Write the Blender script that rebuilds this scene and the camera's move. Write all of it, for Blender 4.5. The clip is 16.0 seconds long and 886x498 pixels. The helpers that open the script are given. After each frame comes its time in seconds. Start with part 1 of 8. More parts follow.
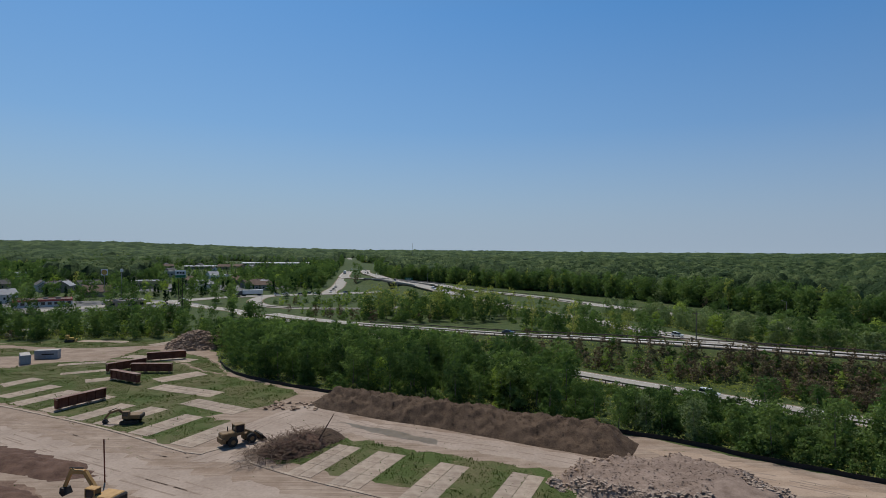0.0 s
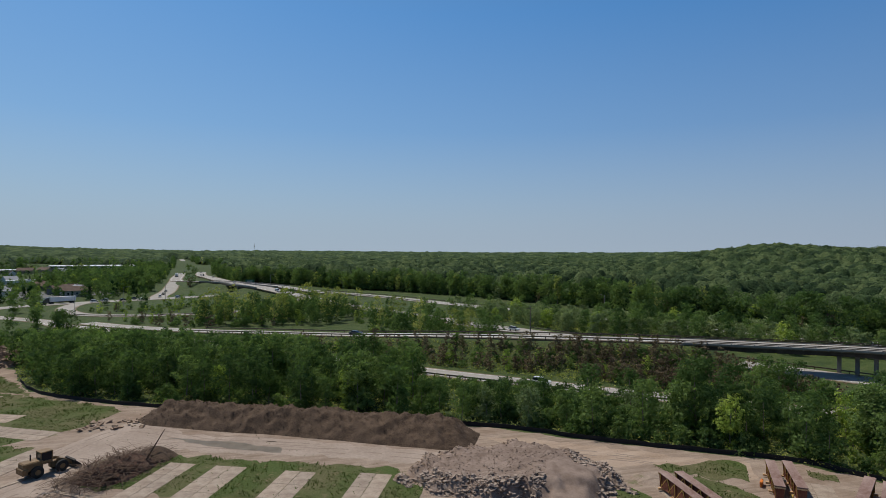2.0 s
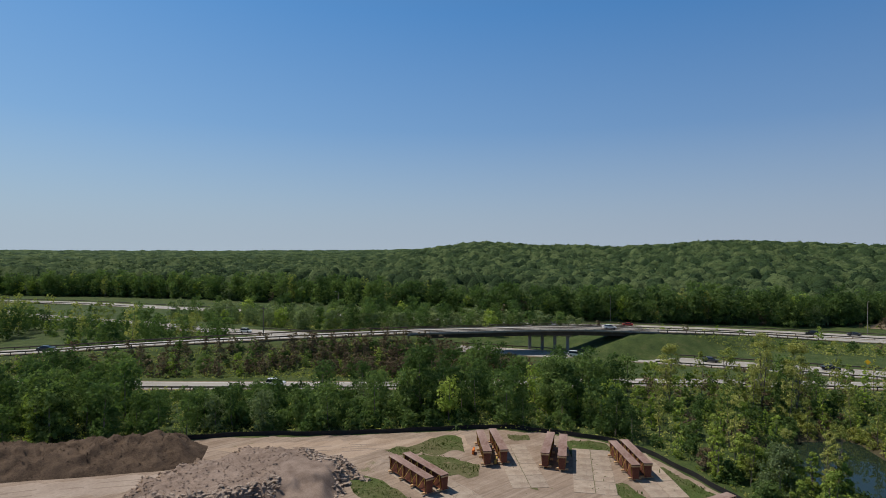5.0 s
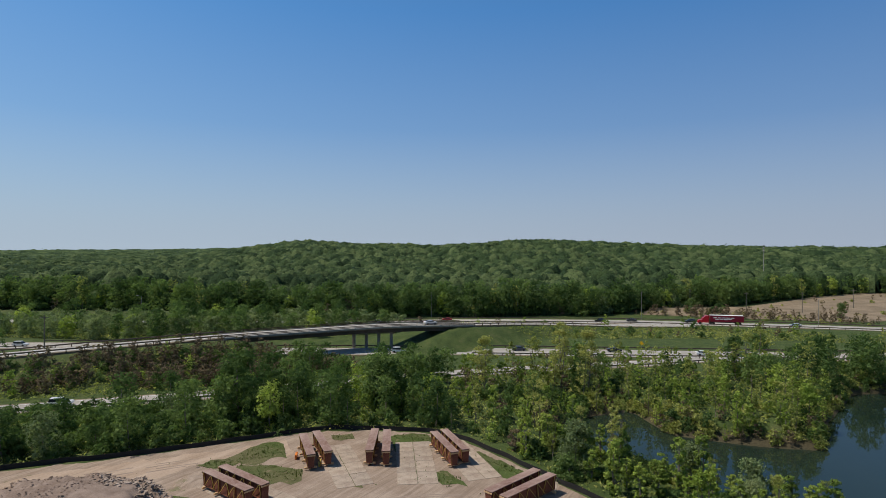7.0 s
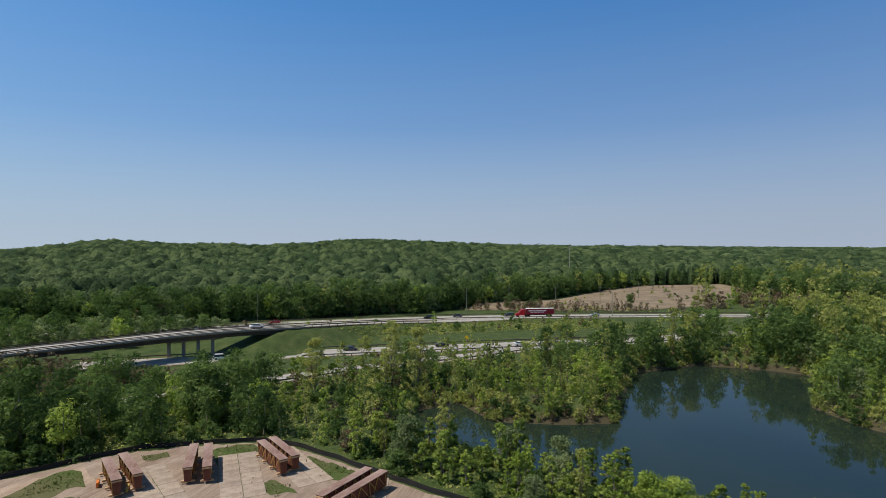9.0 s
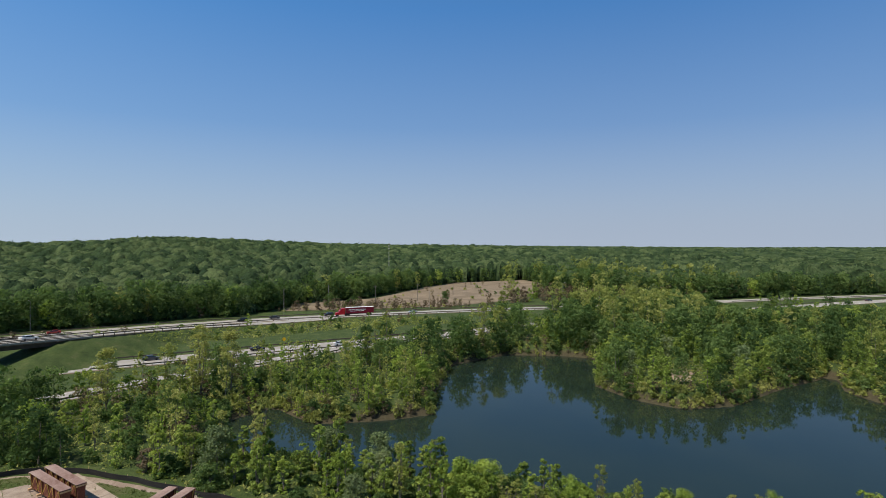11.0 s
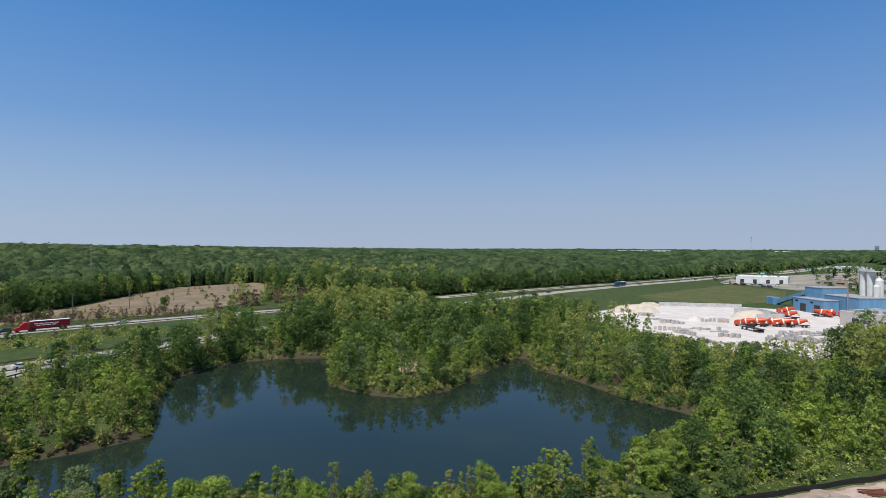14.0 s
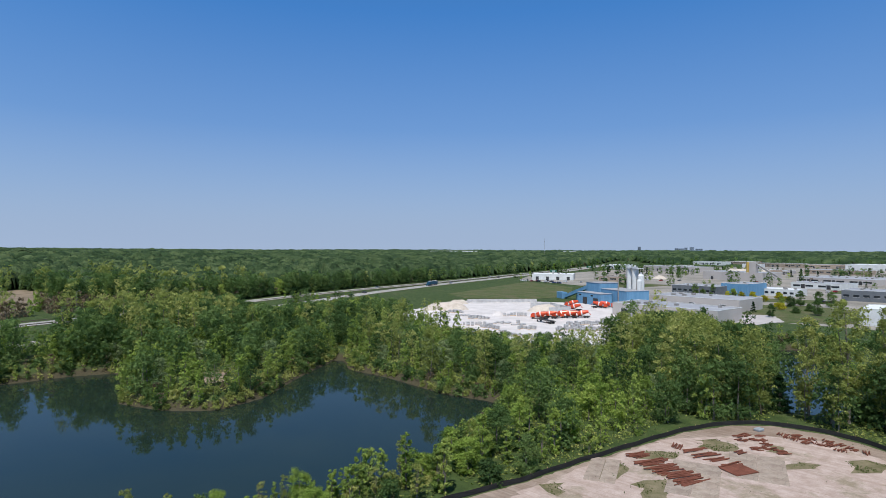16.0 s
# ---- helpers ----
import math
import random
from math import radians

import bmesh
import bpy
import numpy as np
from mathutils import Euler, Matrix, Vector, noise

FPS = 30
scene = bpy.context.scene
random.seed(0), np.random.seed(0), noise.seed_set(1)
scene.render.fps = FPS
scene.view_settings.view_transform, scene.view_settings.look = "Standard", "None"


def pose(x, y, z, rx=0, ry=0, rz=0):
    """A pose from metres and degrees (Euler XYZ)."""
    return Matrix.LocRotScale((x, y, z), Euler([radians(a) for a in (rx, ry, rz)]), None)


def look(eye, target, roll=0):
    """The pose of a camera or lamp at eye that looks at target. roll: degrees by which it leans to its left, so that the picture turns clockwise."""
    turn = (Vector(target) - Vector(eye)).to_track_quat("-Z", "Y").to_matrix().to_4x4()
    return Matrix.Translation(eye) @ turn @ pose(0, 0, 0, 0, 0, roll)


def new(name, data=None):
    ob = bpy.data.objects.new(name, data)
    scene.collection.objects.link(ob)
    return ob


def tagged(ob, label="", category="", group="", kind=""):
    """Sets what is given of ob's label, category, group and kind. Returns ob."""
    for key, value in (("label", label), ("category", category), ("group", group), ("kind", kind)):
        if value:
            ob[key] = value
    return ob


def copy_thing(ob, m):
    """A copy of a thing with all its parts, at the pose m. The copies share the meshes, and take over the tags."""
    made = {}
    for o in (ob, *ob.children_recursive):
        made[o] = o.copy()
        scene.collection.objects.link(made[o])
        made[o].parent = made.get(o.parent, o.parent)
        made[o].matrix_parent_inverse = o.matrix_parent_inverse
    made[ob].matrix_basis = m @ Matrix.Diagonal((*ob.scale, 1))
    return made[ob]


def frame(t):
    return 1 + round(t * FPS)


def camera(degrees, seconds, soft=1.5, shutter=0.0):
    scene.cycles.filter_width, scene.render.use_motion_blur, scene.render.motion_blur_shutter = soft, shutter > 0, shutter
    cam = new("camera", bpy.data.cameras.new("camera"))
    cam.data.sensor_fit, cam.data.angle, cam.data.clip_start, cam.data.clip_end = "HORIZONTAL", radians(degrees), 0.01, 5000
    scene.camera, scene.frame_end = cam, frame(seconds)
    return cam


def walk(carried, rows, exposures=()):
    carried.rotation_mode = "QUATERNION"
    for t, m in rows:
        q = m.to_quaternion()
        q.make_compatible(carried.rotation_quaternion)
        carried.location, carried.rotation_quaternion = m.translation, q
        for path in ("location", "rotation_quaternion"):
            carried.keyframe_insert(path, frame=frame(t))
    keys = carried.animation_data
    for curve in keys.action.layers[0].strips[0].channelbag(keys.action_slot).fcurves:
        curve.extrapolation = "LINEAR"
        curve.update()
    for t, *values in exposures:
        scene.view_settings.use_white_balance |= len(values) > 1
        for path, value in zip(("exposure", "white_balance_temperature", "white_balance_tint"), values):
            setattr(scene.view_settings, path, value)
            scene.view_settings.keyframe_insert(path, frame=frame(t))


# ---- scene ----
EYE = (0.0, 0.0, 34.0)
cam = camera(75.4, 16.0, soft=0.5)
PATH = [
    (0, 0, -0.08, -0.51), (0.5, -3.85, -0.06, -0.56), (1, -7.75, -0.01, -0.5), (1.5, -11.52, 0.04, -0.39),
    (2, -15.2, 0.05, -0.35), (2.5, -18.87, 0.05, -0.34), (3, -22.95, 0.01, -0.34), (3.5, -27.33, 0.02, -0.34),
    (4, -31.78, -0.03, -0.26), (4.5, -36.43, -0.04, -0.15), (5, -41.27, -0.05, -0.14), (7.5, -62.86, -0.18, -0.01),
    (8, -67.03, -0.19, 0.02), (10.5, -88.73, -0.31, 0.09), (11, -93.34, -0.34, -0.02), (11.5, -97.94, -0.34, -0.06),
    (12, -102.33, -0.34, -0.09), (12.5, -106.54, -0.31, -0.13), (13, -110.77, -0.26, -0.21), (13.5, -115.03, -0.21, -0.23),
    (14, -119.5, -0.18, -0.16), (14.5, -123.99, -0.14, -0.24), (15, -128.56, -0.12, -0.25), (15.5, -133.24, -0.11, -0.18),
    (16, -137.73, -0.06, -0.12),
]
walk(cam, [(t, pose(*EYE, 90 + p, r, y)) for t, y, p, r in PATH], exposures=[(0.0, -0.40, 6450, 10), (2.5, -0.32, 6650, 10), (5.0, -0.22, 6780, 10), (8.0, -0.06, 6730, 10), (11.0, 0.06, 6730, 10), (14.0, 0.06, 6400, 10), (16.0, 0.05, 6000, 10)])

# ---- world and sun ----
SUN_AZ, SUN_EL = -30.0, 60.0
world = bpy.data.worlds.new("sky")
scene.world = world
world.use_nodes = True
wn = world.node_tree.nodes
sky = wn.new("ShaderNodeTexSky")
sky.sky_type = "NISHITA"
sky.sun_disc = False
sky.sun_elevation, sky.sun_rotation = radians(SUN_EL), radians(SUN_AZ)
sky.air_density, sky.dust_density, sky.ozone_density = 1.0, 0.9, 0.6
wn["Background"].inputs["Strength"].default_value = 0.092
clear = wn.new("ShaderNodeMix")
clear.data_type, clear.blend_type = "RGBA", "MULTIPLY"
clear.inputs[0].default_value, clear.inputs[7].default_value = 1.0, (0.53, 0.56, 0.54, 1)
world.node_tree.links.new(sky.outputs[0], clear.inputs[6])
veil = wn.new("ShaderNodeMix")
veil.data_type, veil.blend_type = "RGBA", "ADD"
veil.inputs[7].default_value = (0.03, 1.3, 3.9, 1)
world.node_tree.links.new(clear.outputs[2], veil.inputs[6])
# pale haze all round the horizon
way = wn.new("ShaderNodeTexCoord")
rise = wn.new("ShaderNodeSeparateXYZ")
world.node_tree.links.new(way.outputs["Generated"], rise.inputs[0])
# the blue veil thins out towards the zenith
thin = wn.new("ShaderNodeMapRange")
thin.inputs["From Min"].default_value, thin.inputs["From Max"].default_value = 0.38, 0.85
thin.inputs["To Min"].default_value, thin.inputs["To Max"].default_value = 1.0, 0.15
world.node_tree.links.new(rise.outputs[2], thin.inputs["Value"])
world.node_tree.links.new(thin.outputs[0], veil.inputs[0])
share = wn.new("ShaderNodeValToRGB")
for _p, _v in ((0.10, 0.56), (0.20, 0.20)):
    share.color_ramp.elements.new(_p).color = (_v, _v, _v, 1)
share.color_ramp.elements[0].color, share.color_ramp.elements[3].color = (0.97, 0.97, 0.97, 1), (0, 0, 0, 1)
share.color_ramp.elements[3].position = 0.38
# air towards the sun's bearing scatters more light than air away from it
towards = wn.new("ShaderNodeVectorMath")
towards.operation = "DOT_PRODUCT"
towards.inputs[1].default_value = (math.sin(radians(SUN_AZ)), math.cos(radians(SUN_AZ)), 0)
world.node_tree.links.new(way.outputs["Generated"], towards.inputs[0])
facing_sun = wn.new("ShaderNodeMapRange")
facing_sun.inputs["From Min"].default_value, facing_sun.inputs["From Max"].default_value = -0.75, 1.0
world.node_tree.links.new(towards.outputs["Value"], facing_sun.inputs["Value"])
scatter_tone = wn.new("ShaderNodeMix")
scatter_tone.data_type = "RGBA"
scatter_tone.inputs[6].default_value, scatter_tone.inputs[7].default_value = (0.88, 0.88, 0.93, 1), (1.02, 1.20, 1.24, 1)
world.node_tree.links.new(facing_sun.outputs[0], scatter_tone.inputs[0])
haze_tone = wn.new("ShaderNodeMix")
haze_tone.data_type = "RGBA"
haze_tone.inputs[6].default_value, haze_tone.inputs[7].default_value = (4.05, 4.9, 6.25, 1), (4.95, 6.25, 7.6, 1)
world.node_tree.links.new(facing_sun.outputs[0], haze_tone.inputs[0])
lit_sky = wn.new("ShaderNodeMix")
lit_sky.data_type, lit_sky.blend_type = "RGBA", "MULTIPLY"
lit_sky.inputs[0].default_value = 1.0
world.node_tree.links.new(veil.outputs[2], lit_sky.inputs[6])
world.node_tree.links.new(scatter_tone.outputs[2], lit_sky.inputs[7])
world.node_tree.links.new(rise.outputs[2], share.inputs[0])
haze = wn.new("ShaderNodeMix")
haze.data_type = "RGBA"
world.node_tree.links.new(share.outputs[0], haze.inputs[0])
world.node_tree.links.new(lit_sky.outputs[2], haze.inputs[6])
world.node_tree.links.new(haze_tone.outputs[2], haze.inputs[7])
world.node_tree.links.new(haze.outputs[2], wn["Background"].inputs["Color"])
sun = new("sun", bpy.data.lights.new("sun", "SUN"))
sun.data.energy, sun.data.angle, sun.data.color = 4.6, radians(0.53), (1.0, 0.95, 0.87)
_d = Vector((math.sin(radians(SUN_AZ)) * math.cos(radians(SUN_EL)), math.cos(radians(SUN_AZ)) * math.cos(radians(SUN_EL)), math.sin(radians(SUN_EL))))
sun.matrix_world = look(_d * 300, (0, 0, 0))

# ---- materials ----
class Mat:
    """A small builder of node materials."""
    def __init__(self, name, rough=0.8, metal=0.0, spec=0.3):
        self.m = bpy.data.materials.new(name)
        self.m.use_nodes = True
        self.n, self.l = self.m.node_tree.nodes, self.m.node_tree.links
        self.b = self.n["Principled BSDF"]
        self.b.inputs["Roughness"].default_value = rough
        self.b.inputs["Metallic"].default_value = metal
        self.b.inputs["Specular IOR Level"].default_value = spec
        self.co = self.n.new("ShaderNodeTexCoord")

    def noise(self, scale, detail=4, rough=0.6, space="Object", stretch=None):
        t = self.n.new("ShaderNodeTexNoise")
        t.inputs["Scale"].default_value, t.inputs["Detail"].default_value, t.inputs["Roughness"].default_value = scale, detail, rough
        src = self.co.outputs[space]
        if stretch:
            mp = self.n.new("ShaderNodeMapping")
            mp.inputs["Scale"].default_value = stretch[:3]
            if len(stretch) > 3:
                mp.inputs["Rotation"].default_value = (0, 0, radians(stretch[3]))
            self.l.new(src, mp.inputs[0])
            src = mp.outputs[0]
        self.l.new(src, t.inputs["Vector"])
        return t.outputs["Fac"]

    def ramp(self, fac, *stops):
        r = self.n.new("ShaderNodeValToRGB")
        e = r.color_ramp.elements
        while len(e) < len(stops):
            e.new(0.5)
        for k, (p, c) in zip(e, stops):
            k.position, k.color = p, (*c, 1) if len(c) == 3 else c
        self.l.new(fac, r.inputs[0])
        return r.outputs[0]

    def mix(self, fac, a, b, mode="MIX"):
        m = self.n.new("ShaderNodeMix")
        m.data_type, m.blend_type = "RGBA", mode
        for sock, v in ((m.inputs[0], fac), (m.inputs[6], a), (m.inputs[7], b)):
            if isinstance(v, (int, float)):
                sock.default_value = v
            elif isinstance(v, tuple):
                sock.default_value = (*v, 1)
            else:
                self.l.new(v, sock)
        return m.outputs[2]

    def math(self, op, a, b=0.0, clamp=False):
        m = self.n.new("ShaderNodeMath")
        m.operation, m.use_clamp = op, clamp
        for sock, v in zip(m.inputs, (a, b)):
            if isinstance(v, (int, float)):
                sock.default_value = v
            else:
                self.l.new(v, sock)
        return m.outputs[0]

    def color(self, c):
        if isinstance(c, tuple):
            self.b.inputs["Base Color"].default_value = (*c, 1)
        else:
            self.l.new(c, self.b.inputs["Base Color"])
        return self

    def bump(self, h, strength=0.4, dist=0.05):
        k = self.n.new("ShaderNodeBump")
        k.inputs["Strength"].default_value, k.inputs["Distance"].default_value = strength, dist
        self.l.new(h, k.inputs["Height"])
        self.l.new(k.outputs[0], self.b.inputs["Normal"])
        return self

    def random(self):
        return self.n.new("ShaderNodeObjectInfo").outputs["Random"]

    def island(self):
        return self.n.new("ShaderNodeNewGeometry").outputs["Random Per Island"]

    def attr(self, name):
        a = self.n.new("ShaderNodeAttribute")
        a.attribute_name = name
        return a.outputs["Fac"]


def mottled(name, c0, c1, scale=1.0, rough=0.8, metal=0.0, spec=0.3, fine=12.0, bump=0.3, dist=0.03, stretch=None):
    """A surface that varies at two scales between two colours."""
    k = Mat(name, rough, metal, spec)
    big, small = k.noise(scale, 5, 0.6, stretch=stretch), k.noise(scale * fine, 3, 0.7)
    f = k.math("ADD", k.math("MULTIPLY", big, 0.65), k.math("MULTIPLY", small, 0.35))
    k.color(k.ramp(f, (0.36, c0), (0.64, c1)))
    if bump:
        k.bump(f, bump, dist)
    return k.m


def foliage(name, dark, mid, light, trans=0.47, cell=2.8, cover=0.58):
    """Sprays of leaves: hue by tree (object or tint), shade of green by spray, ragged gaps between the leaves."""
    k = Mat(name, 0.8, 0, 0.06)
    tree = k.math("FRACT", k.math("ADD", k.random(), k.attr("tint")))
    f = k.math("ADD", k.math("MULTIPLY", tree, 0.93), k.math("MULTIPLY", k.island(), 0.07))
    c = k.ramp(f, (0.1, dark), (0.5, mid), (0.92, light))
    k.color(c)
    tr = k.n.new("ShaderNodeBsdfTranslucent")
    k.l.new(k.mix(1.0, c, (1.05, 1.15, 0.7), "MULTIPLY"), tr.inputs[0])
    mx = k.n.new("ShaderNodeMixShader")
    mx.inputs[0].default_value = trans
    k.l.new(k.b.outputs[0], mx.inputs[1])
    k.l.new(tr.outputs[0], mx.inputs[2])
    out = mx.outputs[0]
    if cell:
        v = k.n.new("ShaderNodeTexVoronoi")
        v.inputs["Scale"].default_value = cell
        k.l.new(k.co.outputs["Object"], v.inputs["Vector"])
        leaf = k.n.new("ShaderNodeSeparateXYZ")
        k.l.new(v.outputs["Color"], leaf.inputs[0])
        tone = k.ramp(leaf.outputs[0], (0.0, (0.56, 0.58, 0.60)), (1.0, (1.50, 1.48, 1.42)))
        k.color(k.mix(1.0, c, tone, "MULTIPLY"))
        gap = k.n.new("ShaderNodeMixShader")
        k.l.new(k.math("GREATER_THAN", v.outputs["Distance"], cover), gap.inputs[0])
        k.l.new(out, gap.inputs[1])
        k.l.new(k.n.new("ShaderNodeBsdfTransparent").outputs[0], gap.inputs[2])
        out = gap.outputs[0]
    k.l.new(out, k.n["Material Output"].inputs["Surface"])
    return k.m


def woods_roof_mat():
    """The closed roof of a far forest: crowns of many greens, dappled by boughs and leaves."""
    k = Mat("woods_roof", 0.85, 0, 0.05)
    a, b = k.noise(0.22, 5, 0.65), k.noise(0.9, 4, 0.7)
    f = k.math("ADD", k.math("MULTIPLY", k.attr("tint"), 0.62), k.math("MULTIPLY", a, 0.38))
    c = k.ramp(f, (0.22, (0.026, 0.048, 0.021)), (0.5, (0.052, 0.083, 0.033)), (0.78, (0.102, 0.138, 0.056)))
    k.color(k.mix(1.0, c, k.ramp(b, (0.35, (0.66, 0.66, 0.66)), (0.65, (1.22, 1.22, 1.22))), "MULTIPLY"))
    k.bump(k.math("ADD", k.math("MULTIPLY", a, 2.2), b), 0.9, 1.4)
    return k.m


LEAF = foliage("leaf_green", (0.062, 0.105, 0.036), (0.097, 0.155, 0.050), (0.152, 0.215, 0.071))
LEAF_LIME = foliage("leaf_lime", (0.185, 0.256, 0.052), (0.254, 0.334, 0.069), (0.340, 0.406, 0.094))
LEAF_FRESH = foliage("leaf_fresh", (0.180, 0.243, 0.058), (0.251, 0.323, 0.076), (0.331, 0.389, 0.104))
LEAF_SILVER = foliage("leaf_silver", (0.146, 0.193, 0.092), (0.193, 0.242, 0.114), (0.249, 0.293, 0.148))
LEAF_OLIVE = foliage("leaf_olive", (0.212, 0.241, 0.069), (0.292, 0.315, 0.092), (0.385, 0.380, 0.129))
LEAF_BROWN = foliage("leaf_brown", (0.120, 0.088, 0.056), (0.160, 0.120, 0.078), (0.180, 0.148, 0.086), 0.15)
# greyer green than LEAF: distance haze is mixed into the colour of far sprays
LEAF_FAR = foliage("leaf_woods_hazed", (0.039, 0.068, 0.030), (0.066, 0.102, 0.042), (0.117, 0.155, 0.070), 0.2, 0.8, 0.55)
LEAF_DARK = foliage("leaf_evergreen", (0.014, 0.034, 0.014), (0.020, 0.048, 0.018), (0.030, 0.062, 0.022))
LEAF_YELLOW = foliage("leaf_yellow", (0.30, 0.27, 0.02), (0.42, 0.37, 0.03), (0.50, 0.46, 0.05))
WOODS_ROOF = woods_roof_mat()
BARK = mottled("bark", (0.10, 0.085, 0.065), (0.24, 0.21, 0.17), 2.0, 0.9)


def ground_mat():
    k = Mat("grass_and_soil", 0.9, 0, 0.15)
    a, b, c = k.noise(0.02, 4), k.noise(0.25, 5, 0.65), k.noise(4.0, 3, 0.7)
    green = k.ramp(b, (0.35, (0.038, 0.060, 0.018)), (0.55, (0.060, 0.086, 0.025)), (0.72, (0.096, 0.104, 0.042)))
    fine = k.ramp(c, (0.3, (0.6, 0.6, 0.6)), (0.7, (1.25, 1.25, 1.2)))
    col = k.mix(1.0, green, fine, "MULTIPLY")
    soil = k.ramp(a, (0.60, (0, 0, 0)), (0.72, (1, 1, 1)))
    col = k.mix(k.math("MULTIPLY", soil, 0.25), col, (0.17, 0.13, 0.08))
    up = k.n.new("ShaderNodeSeparateXYZ")
    k.l.new(k.co.outputs["Object"], up.inputs[0])
    level = k.math("ADD", k.math("MULTIPLY", up.outputs[2], 0.25), k.math("MULTIPLY", b, 0.35))
    mud = k.ramp(k.math("ADD", level, 0.6), (0.30, (1, 1, 1)), (0.52, (0, 0, 0)))
    k.color(k.mix(mud, col, k.ramp(c, (0.3, (0.036, 0.030, 0.017)), (0.7, (0.088, 0.074, 0.042)))))
    k.bump(c, 0.6, 0.15)
    return k.m


def dirt_mat():
    """Trampled sandy soil: broad damp and dusty patches, scraped streaks, grit and a few weeds."""
    k = Mat("sandy_dirt", 0.95, 0, 0.12)
    a, b, c = k.noise(0.045, 5, 0.6), k.noise(0.22, 6, 0.7), k.noise(5.0, 4, 0.75)
    base = k.ramp(b, (0.3, (0.205, 0.149, 0.110)), (0.5, (0.275, 0.208, 0.159)), (0.7, (0.355, 0.280, 0.222)))
    red = k.ramp(a, (0.50, (0, 0, 0)), (0.66, (1, 1, 1)))
    base = k.mix(k.math("MULTIPLY", red, 0.38), base, (0.185, 0.118, 0.080))
    for turn, amount in ((28, 0.38), (-62, 0.16)):
        streak = k.noise(1.1, 4, 0.65, stretch=(0.05, 1.5, 1, turn))
        base = k.mix(k.math("MULTIPLY", k.ramp(streak, (0.52, (0, 0, 0)), (0.60, (1, 1, 1))), amount), base, (0.150, 0.108, 0.080))
        pale = k.noise(0.8, 4, 0.65, stretch=(0.04, 1.1, 1, turn + 6))
        base = k.mix(k.math("MULTIPLY", k.ramp(pale, (0.54, (0, 0, 0)), (0.64, (1, 1, 1))), amount), base, (0.400, 0.320, 0.258))
    fine = k.ramp(c, (0.3, (0.86, 0.86, 0.86)), (0.7, (1.12, 1.12, 1.12)))
    col = k.mix(1.0, base, fine, "MULTIPLY")
    weed = k.math("MULTIPLY", k.ramp(k.noise(0.13, 7, 0.75), (0.61, (0, 0, 0)), (0.67, (1, 1, 1))), 0.7)
    k.color(k.mix(weed, col, k.ramp(c, (0.3, (0.070, 0.092, 0.028)), (0.7, (0.135, 0.138, 0.055)))))
    k.bump(k.math("ADD", k.noise(1.3, 4, 0.7), c), 0.35, 0.05)
    return k.m


GROUND = ground_mat()
DIRT = dirt_mat()
def grass_mat():
    """Rough turf with drier olive patches and bare spots."""
    k = Mat("rough_turf", 0.92, 0, 0.12)
    a, b, c = k.noise(0.09, 5, 0.6), k.noise(0.7, 5, 0.7), k.noise(6.0, 4, 0.75)
    green = k.ramp(c, (0.3, (0.042, 0.064, 0.018)), (0.7, (0.090, 0.118, 0.034)))
    dry = k.ramp(c, (0.3, (0.082, 0.080, 0.036)), (0.7, (0.150, 0.136, 0.068)))
    col = k.mix(k.ramp(a, (0.40, (0, 0, 0)), (0.60, (0.9, 0.9, 0.9))), green, dry)
    bare = k.ramp(b, (0.57, (0, 0, 0)), (0.70, (0.8, 0.8, 0.8)))
    k.color(k.mix(bare, col, (0.22, 0.158, 0.105)))
    k.bump(c, 0.7, 0.12)
    return k.m


GRASS = grass_mat()
CONCRETE = mottled("road_concrete", (0.265, 0.242, 0.212), (0.355, 0.328, 0.290), 0.15, 0.85, fine=30, stretch=(1, 1, 1))
def slab_mat():
    """Old concrete, stained, cracked and partly silted over."""
    k = Mat("slab_concrete", 0.92, 0, 0.2)
    a, b, c = k.noise(0.5, 5, 0.65), k.noise(2.2, 5, 0.7), k.noise(9.0, 3, 0.7)
    base = k.ramp(b, (0.3, (0.285, 0.224, 0.174)), (0.7, (0.405, 0.334, 0.270)))
    silt = k.ramp(a, (0.46, (0, 0, 0)), (0.60, (1, 1, 1)))
    col = k.mix(k.math("MULTIPLY", silt, 0.8), base, k.ramp(c, (0.3, (0.205, 0.152, 0.116)), (0.7, (0.305, 0.236, 0.186))))
    v = k.n.new("ShaderNodeTexVoronoi")
    v.feature = "DISTANCE_TO_EDGE"
    v.inputs["Scale"].default_value = 0.45
    k.l.new(k.co.outputs["Object"], v.inputs["Vector"])
    crack = k.ramp(v.outputs["Distance"], (0.0, (1, 1, 1)), (0.025, (0, 0, 0)))
    col = k.mix(k.math("MULTIPLY", crack, 0.35), col, (0.09, 0.085, 0.05))
    tone = k.ramp(k.random(), (0.0, (0.90, 0.90, 0.90)), (1.0, (1.08, 1.07, 1.05)))
    k.color(k.mix(1.0, col, tone, "MULTIPLY"))
    k.bump(b, 0.5, 0.06)
    return k.m


